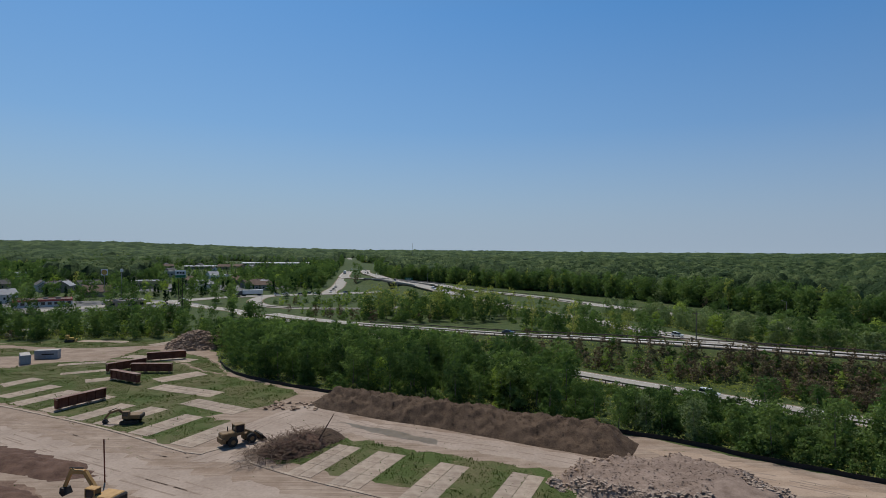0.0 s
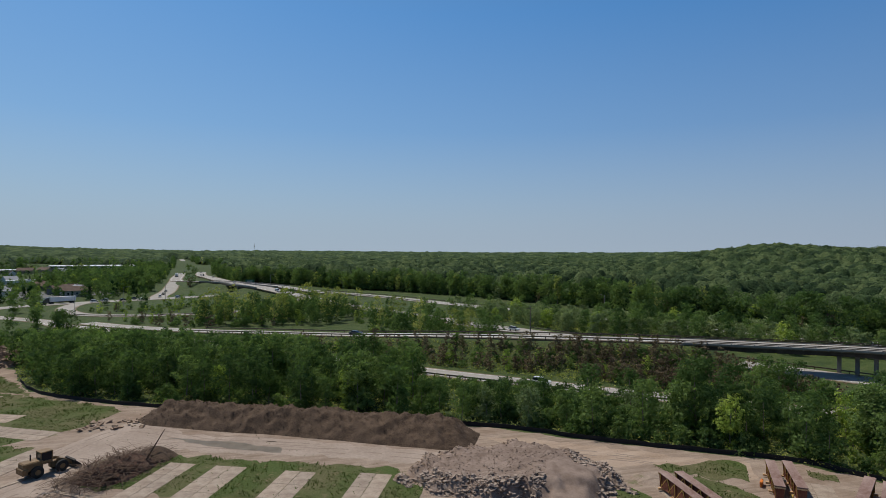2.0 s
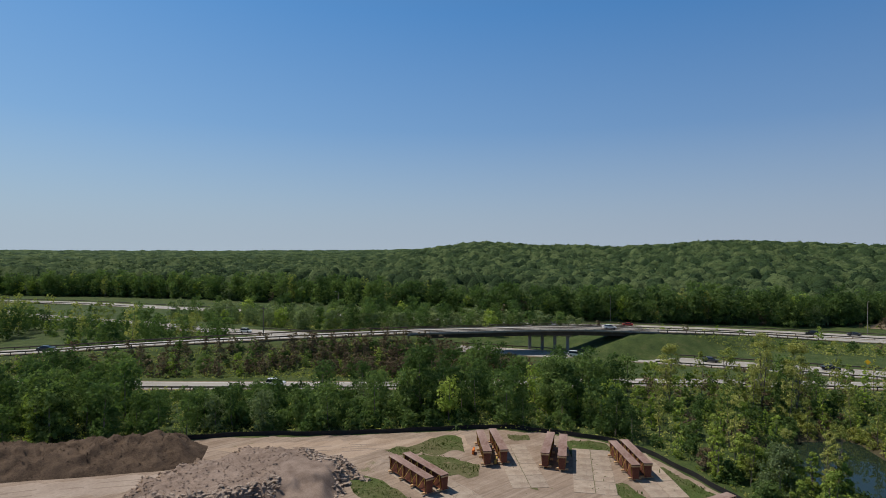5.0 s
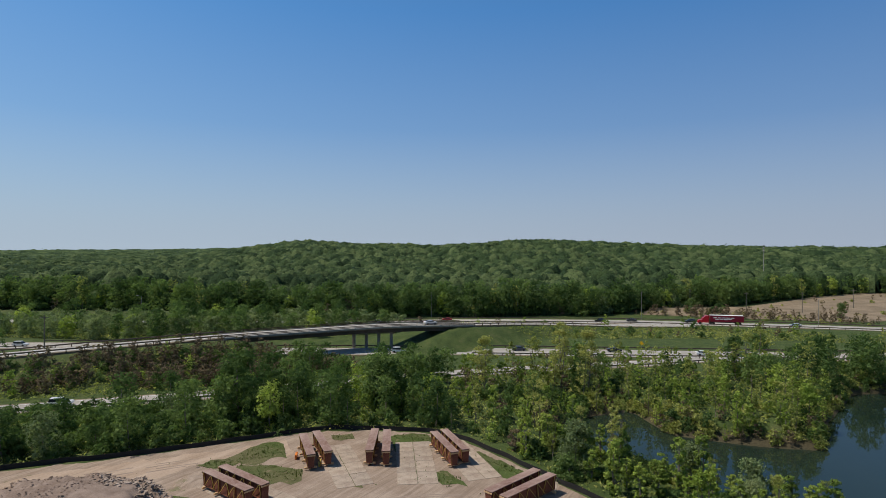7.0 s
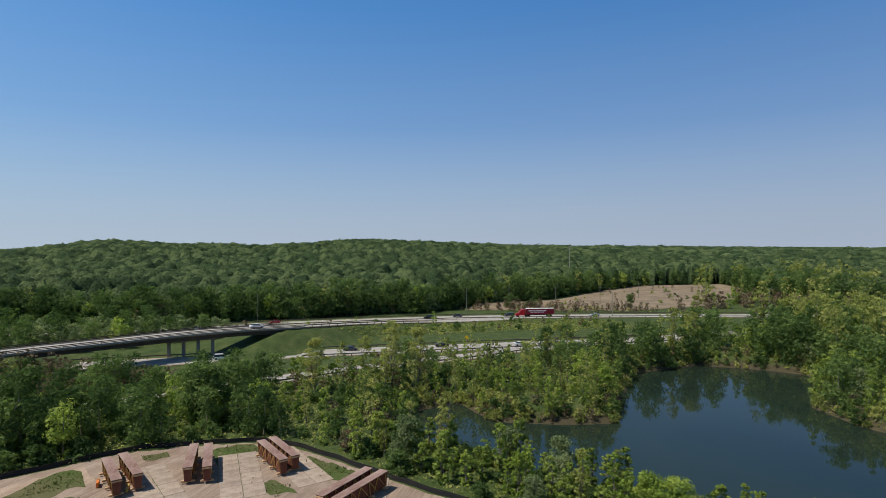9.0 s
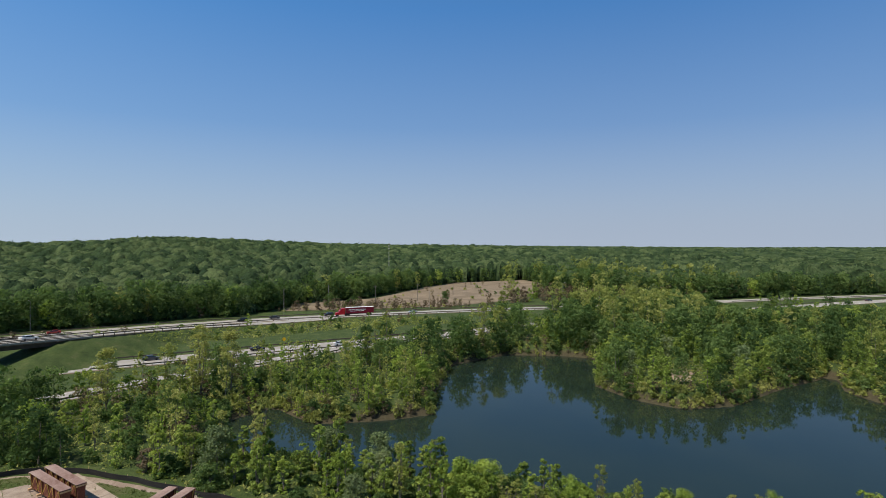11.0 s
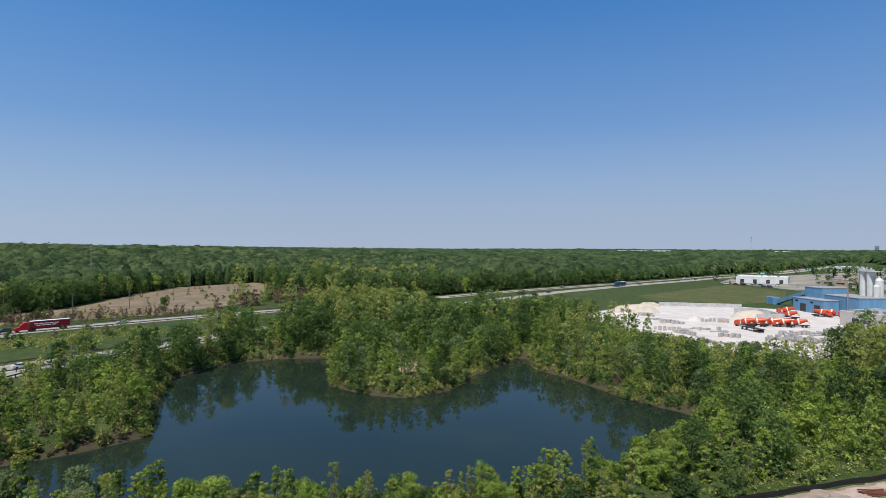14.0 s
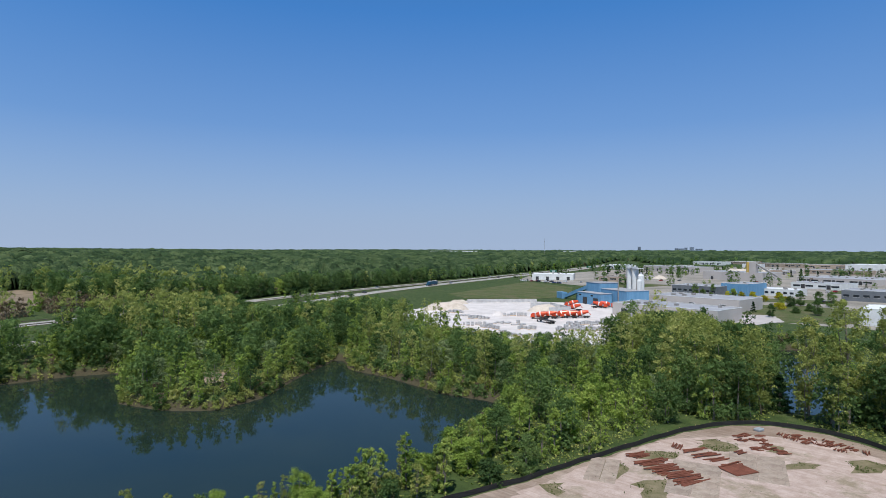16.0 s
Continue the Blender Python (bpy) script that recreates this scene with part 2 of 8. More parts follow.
SLAB = slab_mat()
ASPHALT = mottled("asphalt", (0.10, 0.10, 0.10), (0.17, 0.165, 0.16), 0.2, 0.9, fine=40)
STEEL_RAIL = mottled("galvanised_rail", (0.22, 0.20, 0.18), (0.36, 0.34, 0.31), 1.0, 0.6, 0.4)
RAIL_BROWN = mottled("weathered_brown_rail", (0.085, 0.064, 0.050), (0.170, 0.132, 0.105), 0.8, 0.8, 0.1)
SOIL_DARK = mottled("dark_soil", (0.047, 0.029, 0.018), (0.120, 0.080, 0.053), 0.5, 0.95, fine=8, bump=1.0, dist=0.3)
RUBBLE = mottled("broken_concrete", (0.195, 0.130, 0.090), (0.35, 0.260, 0.190), 0.6, 0.95, fine=7, bump=0.8, dist=0.15)
GRAVEL = mottled("white_gravel", (0.49, 0.440, 0.405), (0.66, 0.605, 0.565), 0.12, 0.9, fine=30)
FIELD = mottled("dry_field", (0.125, 0.095, 0.060), (0.27, 0.205, 0.135), 0.08, 0.95, fine=16, bump=0.9, dist=0.4)
PAINT_WHITE = mottled("road_paint", (0.62, 0.62, 0.60), (0.78, 0.78, 0.76), 2.0, 0.7)


def water_mat():
    k = Mat("pond_water", 0.04, 0, 0.34)
    k.color(k.ramp(k.noise(0.03, 3), (0.3, (0.010, 0.020, 0.016)), (0.7, (0.018, 0.028, 0.018))))
    k.b.inputs["IOR"].default_value = 1.33
    k.bump(k.math("ADD", k.noise(1.2, 3), k.math("MULTIPLY", k.noise(6.0, 2), 0.3)), 0.05, 0.03)
    return k.m


WATER = water_mat()

# ---- geometry helpers ----
def mesh_arrays(name, verts, faces, mat, tint=None, smooth=False, normals=None):
    """A mesh from numpy arrays; every face has as many corners as faces has columns."""
    me = bpy.data.meshes.new(name)
    verts, faces = np.asarray(verts, np.float32), np.asarray(faces, np.int32)
    n, k = faces.shape
    me.vertices.add(len(verts))
    me.vertices.foreach_set("co", verts.ravel())
    me.loops.add(n * k)
    me.loops.foreach_set("vertex_index", faces.ravel())
    me.polygons.add(n)
    me.polygons.foreach_set("loop_start", np.arange(0, n * k, k, dtype=np.int32))
    me.polygons.foreach_set("use_smooth", np.full(n, smooth))
    if tint is not None:
        me.attributes.new("tint", "FLOAT", "POINT").data.foreach_set("value", np.asarray(tint, np.float32))
    me.update(calc_edges=True)
    if normals is not None:
        me.attributes.new("custom_normal", "FLOAT_VECTOR", "POINT").data.foreach_set("vector", np.asarray(normals, np.float32).ravel())
    me.materials.append(mat)
    return me


def curve_through(pts, step=4.0):
    """Points every step metres or so along a smooth line through pts (x, y, z)."""
    P = np.array(pts, float)
    P = np.vstack([2 * P[0] - P[1], P, 2 * P[-1] - P[-2]])
    out = []
    for i in range(1, len(P) - 2):
        a, b, c, d = P[i - 1:i + 3]
        n = max(2, int(np.linalg.norm(c - b) / step))
        for u in np.arange(n) / n:
            out.append(0.5 * (2 * b + (c - a) * u + (2 * a - 5 * b + 4 * c - d) * u ** 2 + (3 * b - a - 3 * c + d) * u ** 3))
    out.append(P[-2])
    return np.array(out)


def side_of(line):
    """Unit vectors to the right of a line, seen from above."""
    d = np.gradient(line[:, :2], axis=0)
    d /= np.linalg.norm(d, axis=1)[:, None] + 1e-9
    return np.stack([d[:, 1], -d[:, 0], np.zeros(len(d))], 1)


def strip_mesh(name, line, a, b, top, thick, mat):
    """A band along a line from a to b metres to its right, as a closed solid."""
    s = side_of(line)
    A, B = line + s * a, line + s * b
    up = np.array([0, 0, 1.0])
    V = np.concatenate([A + up * top, B + up * top, B + up * (top - thick), A + up * (top - thick)])
    n = len(line)
    i = np.arange(n - 1)
    F = [np.stack([i + q * n, i + ((q + 1) % 4) * n, i + 1 + ((q + 1) % 4) * n, i + 1 + q * n], 1) for q in range(4)]
    F += [np.array([[0, n, 2 * n, 3 * n]]), np.array([[n - 1, 4 * n - 1, 3 * n - 1, 2 * n - 1]])]
    return mesh_arrays(name, V, np.concatenate(F), mat)


def part(name, data, parent, label="", m=None):
    """One mesh object under a thing or a part."""
    ob = new(name, data)
    ob.parent = parent
    if m is not None:
        ob.matrix_basis = m
    return tagged(ob, label)


def inside(poly, x, y):
    """Which of the points lie in the polygon."""
    x, y = np.asarray(x, float), np.asarray(y, float)
    r = np.zeros(x.shape, bool)
    for (x0, y0), (x1, y1) in zip(poly, poly[1:] + poly[:1]):
        c = (y0 > y) != (y1 > y)
        r ^= c & (x < (x1 - x0) * (y - y0) / ((y1 - y0) if y1 != y0 else 1e-9) + x0)
    return r


def distance(line, x, y, closed=False):
    """The distance from points to a polyline, and the height of its nearest point (0 when it has none)."""
    x, y = np.asarray(x, float), np.asarray(y, float)
    best, hz = np.full(x.shape, 1e9), np.zeros(x.shape)
    L = list(line) + ([line[0]] if closed else [])
    for p, q in zip(L, L[1:]):
        dx, dy = q[0] - p[0], q[1] - p[1]
        u = np.clip(((x - p[0]) * dx + (y - p[1]) * dy) / (dx * dx + dy * dy + 1e-9), 0, 1)
        d = np.hypot(x - p[0] - u * dx, y - p[1] - u * dy)
        z = p[2] + u * (q[2] - p[2]) if len(p) > 2 else 0.0
        hz = np.where(d < best, z, hz)
        best = np.minimum(best, d)
    return best, hz


def smoothstep(a, b, v):
    u = np.clip((v - a) / (b - a), 0, 1)
    return u * u * (3 - 2 * u)

# ---- plan ----
WATER_Z = -3.0
POND = [(133, 31), (121, 40), (108, 38), (97, 27), (90, 8), (80, -18), (70, -42), (62, -62), (67, -72), (73, -83), (73, -100), (83, -111),
        (97, -108), (122, -111), (138, -110), (149, -117), (155, -118), (140, -92), (128, -75), (126, -62), (134, -54), (148, -49), (172, -58),
        (184, -61), (190, -50), (192, -32), (177, -13), (148, -7), (125, -5), (121, 8), (120, 20)]
POND_SOUTH = [(51, -238), (42, -245), (33, -215), (22, -190), (4, -168), (4, -152), (14, -146), (27, -142), (37, -160), (41, -190)]
SITE = [(-110, 195), (-94, 200), (-72, 183), (-66, 169), (-60, 158), (-52, 149), (-39, 140), (-28, 134), (5, 118), (38, 103), (51, 93), (64, 84), (78, 75), (83, 68),
        (88, 57), (88, 50), (85, 42), (80, 31), (76, 22), (70, 5), (62, -20), (55, -42), (50, -60), (47, -70), (45, -80), (42, -93), (38, -109), (33, -119), (27, -124), (18, -125),
        (9, -121), (-15, -105), (-60, -70), (-100, -20), (-150, 60), (-190, 150), (-155, 196), (-127, 198)]
ROAD_RAMP = [(-170, 352, 0), (-135, 322, 0), (-109, 302, 0), (-92, 280, 0), (-63, 256, 0), (-31, 223, 0), (5, 188, 0), (38, 155, 0), (65, 131.5, 0), (78, 120, 0),
             (106, 98.5, 0), (131, 79, 0), (152, 60, 0), (178, 33, 0), (189, 24, 0), (199, 8, 0)]
ROAD_FLYOVER = [(-86, 288, 0.2), (-66, 271, 0.2), (-34, 246, 1), (-10, 229, 2), (24, 205, 3.4), (45, 190, 4.8), (75, 165.5, 6.8), (108, 146, 7.5), (133, 132, 7.5), (156, 117, 7.5),
                (183, 101, 6), (220, 86, 3), (250, 62, 0.6), (268, 36, 0.2)]
ROAD_EAST = [(-141, 1168, 0), (-126, 968, 0), (-104, 772, 0.5), (-76, 640, 3), (-40, 480, 6), (-18, 432, 6), (7, 391, 3), (33, 346, 0.4), (68, 280, 0), (82, 246, 0),
             (95, 224, 0), (108, 200, 0), (123, 160, 0), (141, 128, 0), (152, 109, 0), (165, 89, 0), (185, 50, 0), (203, 14, 0), (218, -17, 0), (243, -55, 0), (270, -120, 0),
             (301, -200, 0), (317, -243, 0), (332, -280, 0), (352, -350, 0), (368, -410, 0), (390, -510, 0), (412, -600, 0), (450, -790, 0), (512, -1003, 0), (600, -1350, 0)]
ROAD_WEST = [(-300, 1830, 0), (-202, 1286, 0), (-146, 910, 0), (-114, 662, 0.1), (-94, 612, 1.2), (-60, 525, 5), (-8, 475, 4), (20, 448, 1.5), (63, 409, 0.2), (94, 353, 0), (153, 246, 0), (200, 166, 0), (229, 131, 0),
             (264, 70, 0), (284, 16, 0), (298, -30, 0), (312, -95, 0), (329, -160, 0), (349, -228, 0), (365, -292, 0), (377, -350, 0), (389, -420, 0), (408, -510, 0), (430, -605, 0), (468, -790, 0), (526, -1002, 0), (614, -1350, 0)]
ROAD_FAR_LEFT = [(-82, 414, 0), (-86, 438, 0), (-91, 500, 0), (-113, 655, 0), (-146, 905, 0)]
ROAD_LOOP = [(-112, 404, 0), (-120, 388, 0), (-119, 366, 0), (-112, 344, 0), (-99, 326, 0), (-80, 318, 0), (-58, 317, 0), (-27, 326, 0), (-2, 358, 1.2), (9, 392, 2.8)]
ROAD_CROSS = [(-230, 262, 0), (-168, 345, 0), (-142, 382, 0), (-100, 408, 0), (-70, 424, 0), (-42, 441, 0), (-10, 478, 0)]
MEDIAN = [(-60, 525), (-113, 660), (-146, 910), (-202, 1286), (-141, 1168), (-126, 968), (-104, 772), (-76, 640), (-40, 480)]
FIELD_BROWN = [(300, 66), (338, 66), (372, 22), (470, -14), (525, -45), (560, -112), (500, -120), (423, -100), (350, -60), (318, -20)]

_LINES = [np.array(curve_through(r, 12)) for r in (ROAD_FLYOVER, ROAD_EAST, ROAD_WEST)]


def ridge(az):
    return np.interp(az, [-180, -60, -40, -30, -18, -8, 8, 20, 34, 38, 41, 44.5, 50, 54, 58, 62, 65, 69, 72, 76, 82, 88, 97, 108, 122, 180],
                     [4, 10, 38, 34, 14, 0, 0, 0, 3, 11, 19, 30, 25, 21.5, 20.5, 24.5, 29.5, 31.5, 28, 25, 23, 20, 16, 11, 8, 3])


def height(x, y):
    """The lie of the land."""
    x, y = np.asarray(x, float), np.asarray(y, float)
    r, az = np.hypot(x, y), np.degrees(np.arctan2(x, y))
    start = np.interp(az, [-180, -8, 5, 20, 45, 70, 82, 112, 180], [2500, 2500, 1500, 900, 420, 380, 540, 560, 1500])
    z = ridge(az) * smoothstep(start, start + 500, r)
    z += 2.5 * np.sin(x / 410.0 + 1.3) * np.sin(y / 530.0) * smoothstep(700, 1500, r)
    for line, gap in ((_LINES[0], True), (_LINES[1], False), (_LINES[2], False)):
        m = r < 1200
        d, hz = distance(line[::2], x[m], y[m])
        bank = np.where(d < 6.5, hz - 0.35, hz - 0.35 - (d - 6.5) * 0.5)
        if gap:
            bank = np.minimum(bank, np.maximum(-0.02, (np.hypot(x[m] - 144, y[m] - 125.5) - np.where(x[m] > 144, 18, 23)) * np.where(x[m] > 144, 0.30, 0.6)))
        else:
            bank = np.where(np.hypot(x[m] + 32, y[m] - 462) < 20, -0.02, bank)
        z[m] = np.maximum(z[m], bank)
    for pond in (POND, POND_SOUTH):
        m = (r < 420)
        d, _ = distance(pond, x[m], y[m], True)
        ins = inside(pond, x[m], y[m])
        s = np.where(ins, -d, d)
        z[m] = np.minimum(z[m], np.where(s < 0, np.maximum(WATER_Z + s * 0.4, WATER_Z - 3), np.minimum(WATER_Z + 0.15 + s * 0.6, np.where(z[m] > 0, z[m], 0))))
    site = inside(SITE, x, y)
    z = np.where(site & (z > -2.5), np.maximum(z, -0.04), z)
    return z


def build_ground():
    az = np.radians(np.arange(0, 360, 0.9))
    r = np.concatenate([[1.5], np.arange(6, 60, 6), np.arange(60, 300, 3.2), 300 * 1.03 ** np.arange(0, 96)])
    r = r[r < 4900]
    R, A = np.meshgrid(r, az, indexing="ij")
    X, Y = R * np.sin(A), R * np.cos(A)
    Zh = height(X.ravel(), Y.ravel())
    V = np.stack([X.ravel(), Y.ravel(), Zh], 1)
    nr, na = R.shape
    i, j = np.meshgrid(np.arange(nr - 1), np.arange(na), indexing="ij")
    F = np.stack([i * na + j, i * na + (j + 1) % na, (i + 1) * na + (j + 1) % na, (i + 1) * na + j], -1).reshape(-1, 4)
    me = mesh_arrays("ground", V, F[:, ::-1], GROUND, smooth=True)
    tagged(new("ground", me), "rough grassland and undergrowth rolling to wooded hills", "ground", kind="structure")


def flat_sheet(name, poly, z, mat, label, category="ground", edge=1.0, kind="structure"):
    """A sheet with a wandering edge that lies on the ground."""
    bm = bmesh.new()
    ring = []
    pts = [Vector((*p, 0)) for p in poly]
    for a, b in zip(pts, pts[1:] + pts[:1]):
        n = max(1, int((b - a).length / 1.2))
        for q in range(n):
            p = a.lerp(b, q / n)
            w = (noise.noise(p * 0.35) * 0.5 + noise.noise(p * 0.9) * 0.45) * edge
            ring.append(bm.verts.new((p.x + w, p.y + w, z)))
    bmesh.ops.triangle_fill(bm, use_beauty=True, edges=[bm.edges.new((u, v)) for u, v in zip(ring, ring[1:] + ring[:1])])
    for f in bm.faces:
        if f.normal.z < 0:
            f.normal_flip()
    me = bpy.data.meshes.new(name)
    bm.to_mesh(me)
    bm.free()
    me.materials.append(mat)
    return tagged(new(name, me), label, category, kind=kind)


build_ground()
flat_sheet("site_ground", SITE, 0.03, DIRT, "bare sandy soil of a cleared demolition site", "ground")


def build_water(name, poly, label):
    xs, ys = [p[0] for p in poly], [p[1] for p in poly]
    pts = [(min(xs) - 4, min(ys) - 4), (max(xs) + 4, min(ys) - 4), (max(xs) + 4, max(ys) + 4), (min(xs) - 4, max(ys) + 4)]
    me = bpy.data.meshes.new(name)
    me.from_pydata([(*p, WATER_Z) for p in pts], [], [(0, 1, 2, 3)])
    me.materials.append(WATER)
    tagged(new(name, me), label, "water", kind="structure")


build_water("water", POND, "dark still pond water with soft reflections")
build_water("water", POND_SOUTH, "blue pond water behind tall trees")

# ---- roads ----
ROADS = [("ramp road", ROAD_RAMP, 7.4, "pale concrete ramp road with a steel guardrail"), ("flyover", ROAD_FLYOVER, 7.2, "pale concrete flyover ramp road"),
         ("east", ROAD_EAST, 11.5, "pale concrete motorway carriageway with two lanes"), ("west", ROAD_WEST, 11.5, "pale concrete motorway carriageway with two lanes"),
         ("left", ROAD_FAR_LEFT, 10, "pale concrete slip road joining the motorway"), ("loop", ROAD_LOOP, 8.0, "curved concrete loop ramp"),
         ("cross", ROAD_CROSS, 12, "pale concrete cross street")]
lift = 0.10
for _n, _p, _w, _l in ROADS:
    line = curve_through(_p, 5.0)
    lift += 0.012
    road = tagged(new("road", strip_mesh("road", line, -_w / 2, _w / 2, lift, 0.6, CONCRETE)), _l, "road", kind="structure")
    shoulder = part("shoulder", strip_mesh("shoulder", line, -_w / 2 - 0.9, _w / 2 + 0.9, lift - 0.05, 0.6, FIELD), road)
flat_sheet("yard", [(222, -205), (232, -255), (240, -285), (205, -310), (160, -330), (110, -330), (92, -270), (88, -210), (96, -180), (122, -172), (150, -176), (180, -186)], 0.08, GRAVEL, "bright white crushed stone works yard", "yard")
flat_sheet("field", FIELD_BROWN, 0.1, FIELD, "dry straw brown field at the wood's edge", "field")
flat_sheet("field", [(250, -300), (285, -318), (330, -490), (255, -450), (205, -360), (215, -325)], 0.1, GRASS, "mown green field beside the motorway", "field")

# ---- trees ----
RNG = np.random.default_rng(7)


def tubes(paths, sides=5):
    """Tapered limbs: each path is a list of (x, y, z, radius)."""
    V, F, base = [], [], 0
    for path in paths:
        P = np.array(path, float)
        for q in P:
            for s in range(sides):
                a = 2 * math.pi * s / sides
                V.append((q[0] + q[3] * math.cos(a), q[1] + q[3] * math.sin(a), q[2]))
        for i in range(len(P) - 1):
            for s in range(sides):
                F.append((base + i * sides + s, base + i * sides + (s + 1) % sides, base + (i + 1) * sides + (s + 1) % sides, base + (i + 1) * sides + s))
        base += len(P) * sides
    return np.array(V), np.array(F)


def leaf_cloud(rng, blobs, n, size):
    """n leaf sprays on the blobs (x, y, z, radius): three-cornered, facing outwards and up."""
    B = np.array(blobs)
    w = B[:, 3] ** 2
    k = rng.choice(len(B), n, p=w / w.sum())
    d = rng.normal(size=(n, 3))
    d[:, 2] = d[:, 2] * 0.8 + 0.25
    d /= np.linalg.norm(d, axis=1)[:, None]
    rad = B[k, 3] * rng.uniform(0.4, 1.18, n)
    c = B[k, :3] + d * rad[:, None] * np.array([1, 1, 0.8])
    nrm = d + rng.normal(size=(n, 3)) * 0.55 + [0, 0, 0.25]
    nrm /= np.linalg.norm(nrm, axis=1)[:, None]
    u = np.cross(nrm, rng.normal(size=(n, 3)))
    u /= np.linalg.norm(u, axis=1)[:, None] + 1e-9
    v = np.cross(nrm, u)
    s = (size * 1.32 * rng.uniform(0.55, 1.3, n))[:, None]
    a = s * rng.uniform(0.6, 0.95, n)[:, None]
    V = np.stack([c + u * s, c - u * s * 0.55 + v * a, c - u * s * 0.55 - v * a], 1).reshape(-1, 3)
    mid = np.array([0, 0, B[:, 2].mean() * 0.8])
    out = (c - mid) / (np.linalg.norm(c - mid, axis=1)[:, None] + 1e-6)
    soft = out * 0.80 + d * 0.42 + nrm * 0.14 + [0, 0, 0.08]
    soft /= np.linalg.norm(soft, axis=1)[:, None]
    return V, np.arange(n * 3).reshape(n, 3), np.repeat(soft, 3, 0)


def crown_blobs(rng, h, r, low, count, shape="round"):
    """Lumps of foliage inside the crown's outline."""
    out = []
    while len(out) < count:
        z = rng.uniform(0, 1)
        prof = {"round": math.sqrt(max(0.02, 1 - (2 * z - 0.85) ** 2 / 1.4)), "tall": 0.45 + 0.55 * math.sin(math.pi * min(1, z * 0.9 + 0.08)), "cone": 1.02 - z,
                "bush": math.sqrt(max(0.02, 1 - z * z))}[shape]
        a, q = rng.uniform(0, 2 * math.pi), math.sqrt(rng.uniform(0.05, 1)) * r * prof * 0.85
        b = r * rng.uniform(0.30, 0.50) * (0.62 if shape in ("tall", "cone") else 0.9)
        out.append((q * math.cos(a), q * math.sin(a), h * (low + (0.96 - low) * z), b))
    return out


def tree_kind(seed, h, r, low, blobs, leaves, size, shape, stems=1, limbs=6):
    """Trunk and crown of one tree as arrays, in a detailed and two plainer versions."""
    rng = np.random.default_rng(seed)
    B = crown_blobs(rng, h, r, low, blobs, shape)
    paths = []
    for s in range(stems):
        a = rng.uniform(0, 6.28)
        lean = rng.uniform(0.02, 0.09) if stems == 1 else rng.uniform(0.08, 0.2)
        top = h * rng.uniform(0.7, 0.85)
        rad = h * (0.018 if stems == 1 else 0.010)
        path = [(math.cos(a) * lean * z * 0.8 + rng.normal() * 0.06, math.sin(a) * lean * z * 0.8 + rng.normal() * 0.06, z, rad * (1.15 - 0.95 * z / top)) for z in np.linspace(-0.4, top, 7)]
        paths.append(path)
        for q in range(limbs // stems):
            p0 = path[rng.integers(2, 6)]
            b = B[rng.integers(0, len(B))]
            mid = [(p0[k] + b[k]) / 2 + rng.normal() * 0.2 for k in range(3)]
            paths.append([(*p0[:3], p0[3] * 0.6), (*mid, p0[3] * 0.4), (b[0], b[1], max(b[2], mid[2] + 0.1), p0[3] * 0.12)])
    return {"trunk": tubes(paths), "near": leaf_cloud(rng, B, leaves * 8 // 5, size * 0.82), "mid": leaf_cloud(rng, B, max(60, leaves * 13 // 46), size * 1.4), "edge": leaf_cloud(rng, B, max(60, leaves // 9), size * 1.95), "stem": tubes(paths[:stems], 3), "far": leaf_cloud(rng, B, max(40, leaves // 36), size * 3.7), "h": h}


KINDS = {
    "maple": ([tree_kind(11 + i, 11.0 + i, 3.7 + 0.3 * i, 0.10, 44, 3800, 0.25, "round") for i in range(3)], LEAF),
    "lime": ([tree_kind(21 + i, 9.0 + i, 3.0, 0.06, 38, 3600, 0.22, "round") for i in range(2)], LEAF_LIME),
    "cottonwood": ([tree_kind(31 + i, 15.0 + 2 * i, 3.2, 0.16, 78, 3400, 0.21, "tall", 2, 14) for i in range(3)], LEAF_OLIVE),
    "willow": ([tree_kind(41 + i, 8.0, 3.0, 0.06, 36, 3400, 0.21, "round") for i in range(2)], LEAF_SILVER),
    "sapling": ([tree_kind(51 + i, 7.5, 1.8, 0.04, 44, 2300, 0.19, "tall", 2, 8) for i in range(3)], LEAF_FRESH),
    "bush": ([tree_kind(61 + i, 3.6, 2.4, 0.0, 24, 1500, 0.23, "bush", 3, 6) for i in range(3)], LEAF),
    "reed": ([tree_kind(66 + i, 2.6, 1.8, 0.0, 20, 800, 0.22, "bush", 3, 6) for i in range(2)], LEAF_OLIVE),
    "brown": ([tree_kind(71 + i, 6.0, 2.3, 0.04, 30, 1600, 0.19, "tall", 3, 18) for i in range(2)], LEAF_BROWN),
    "aspen": ([tree_kind(101 + i, 11.5 + i, 1.9, 0.22, 46, 1500, 0.18, "tall", 2, 16) for i in range(3)], LEAF_OLIVE),
    "alder": ([tree_kind(111 + i, 9.0 + i, 1.5, 0.03, 52, 2100, 0.18, "tall", 1, 10) for i in range(2)], LEAF_LIME),
    "poplar": ([tree_kind(121 + i, 10.0 + i, 1.6, 0.03, 56, 2500, 0.19, "tall", 1, 10) for i in range(2)], LEAF_FRESH),
    "spruce": ([tree_kind(81, 9.0, 2.2, 0.04, 46, 3000, 0.22, "cone", 1, 8)], LEAF_DARK),
    "forsythia": ([tree_kind(91, 3.0, 2.0, 0.0, 20, 1100, 0.2, "bush", 3, 6)], LEAF_YELLOW),
}
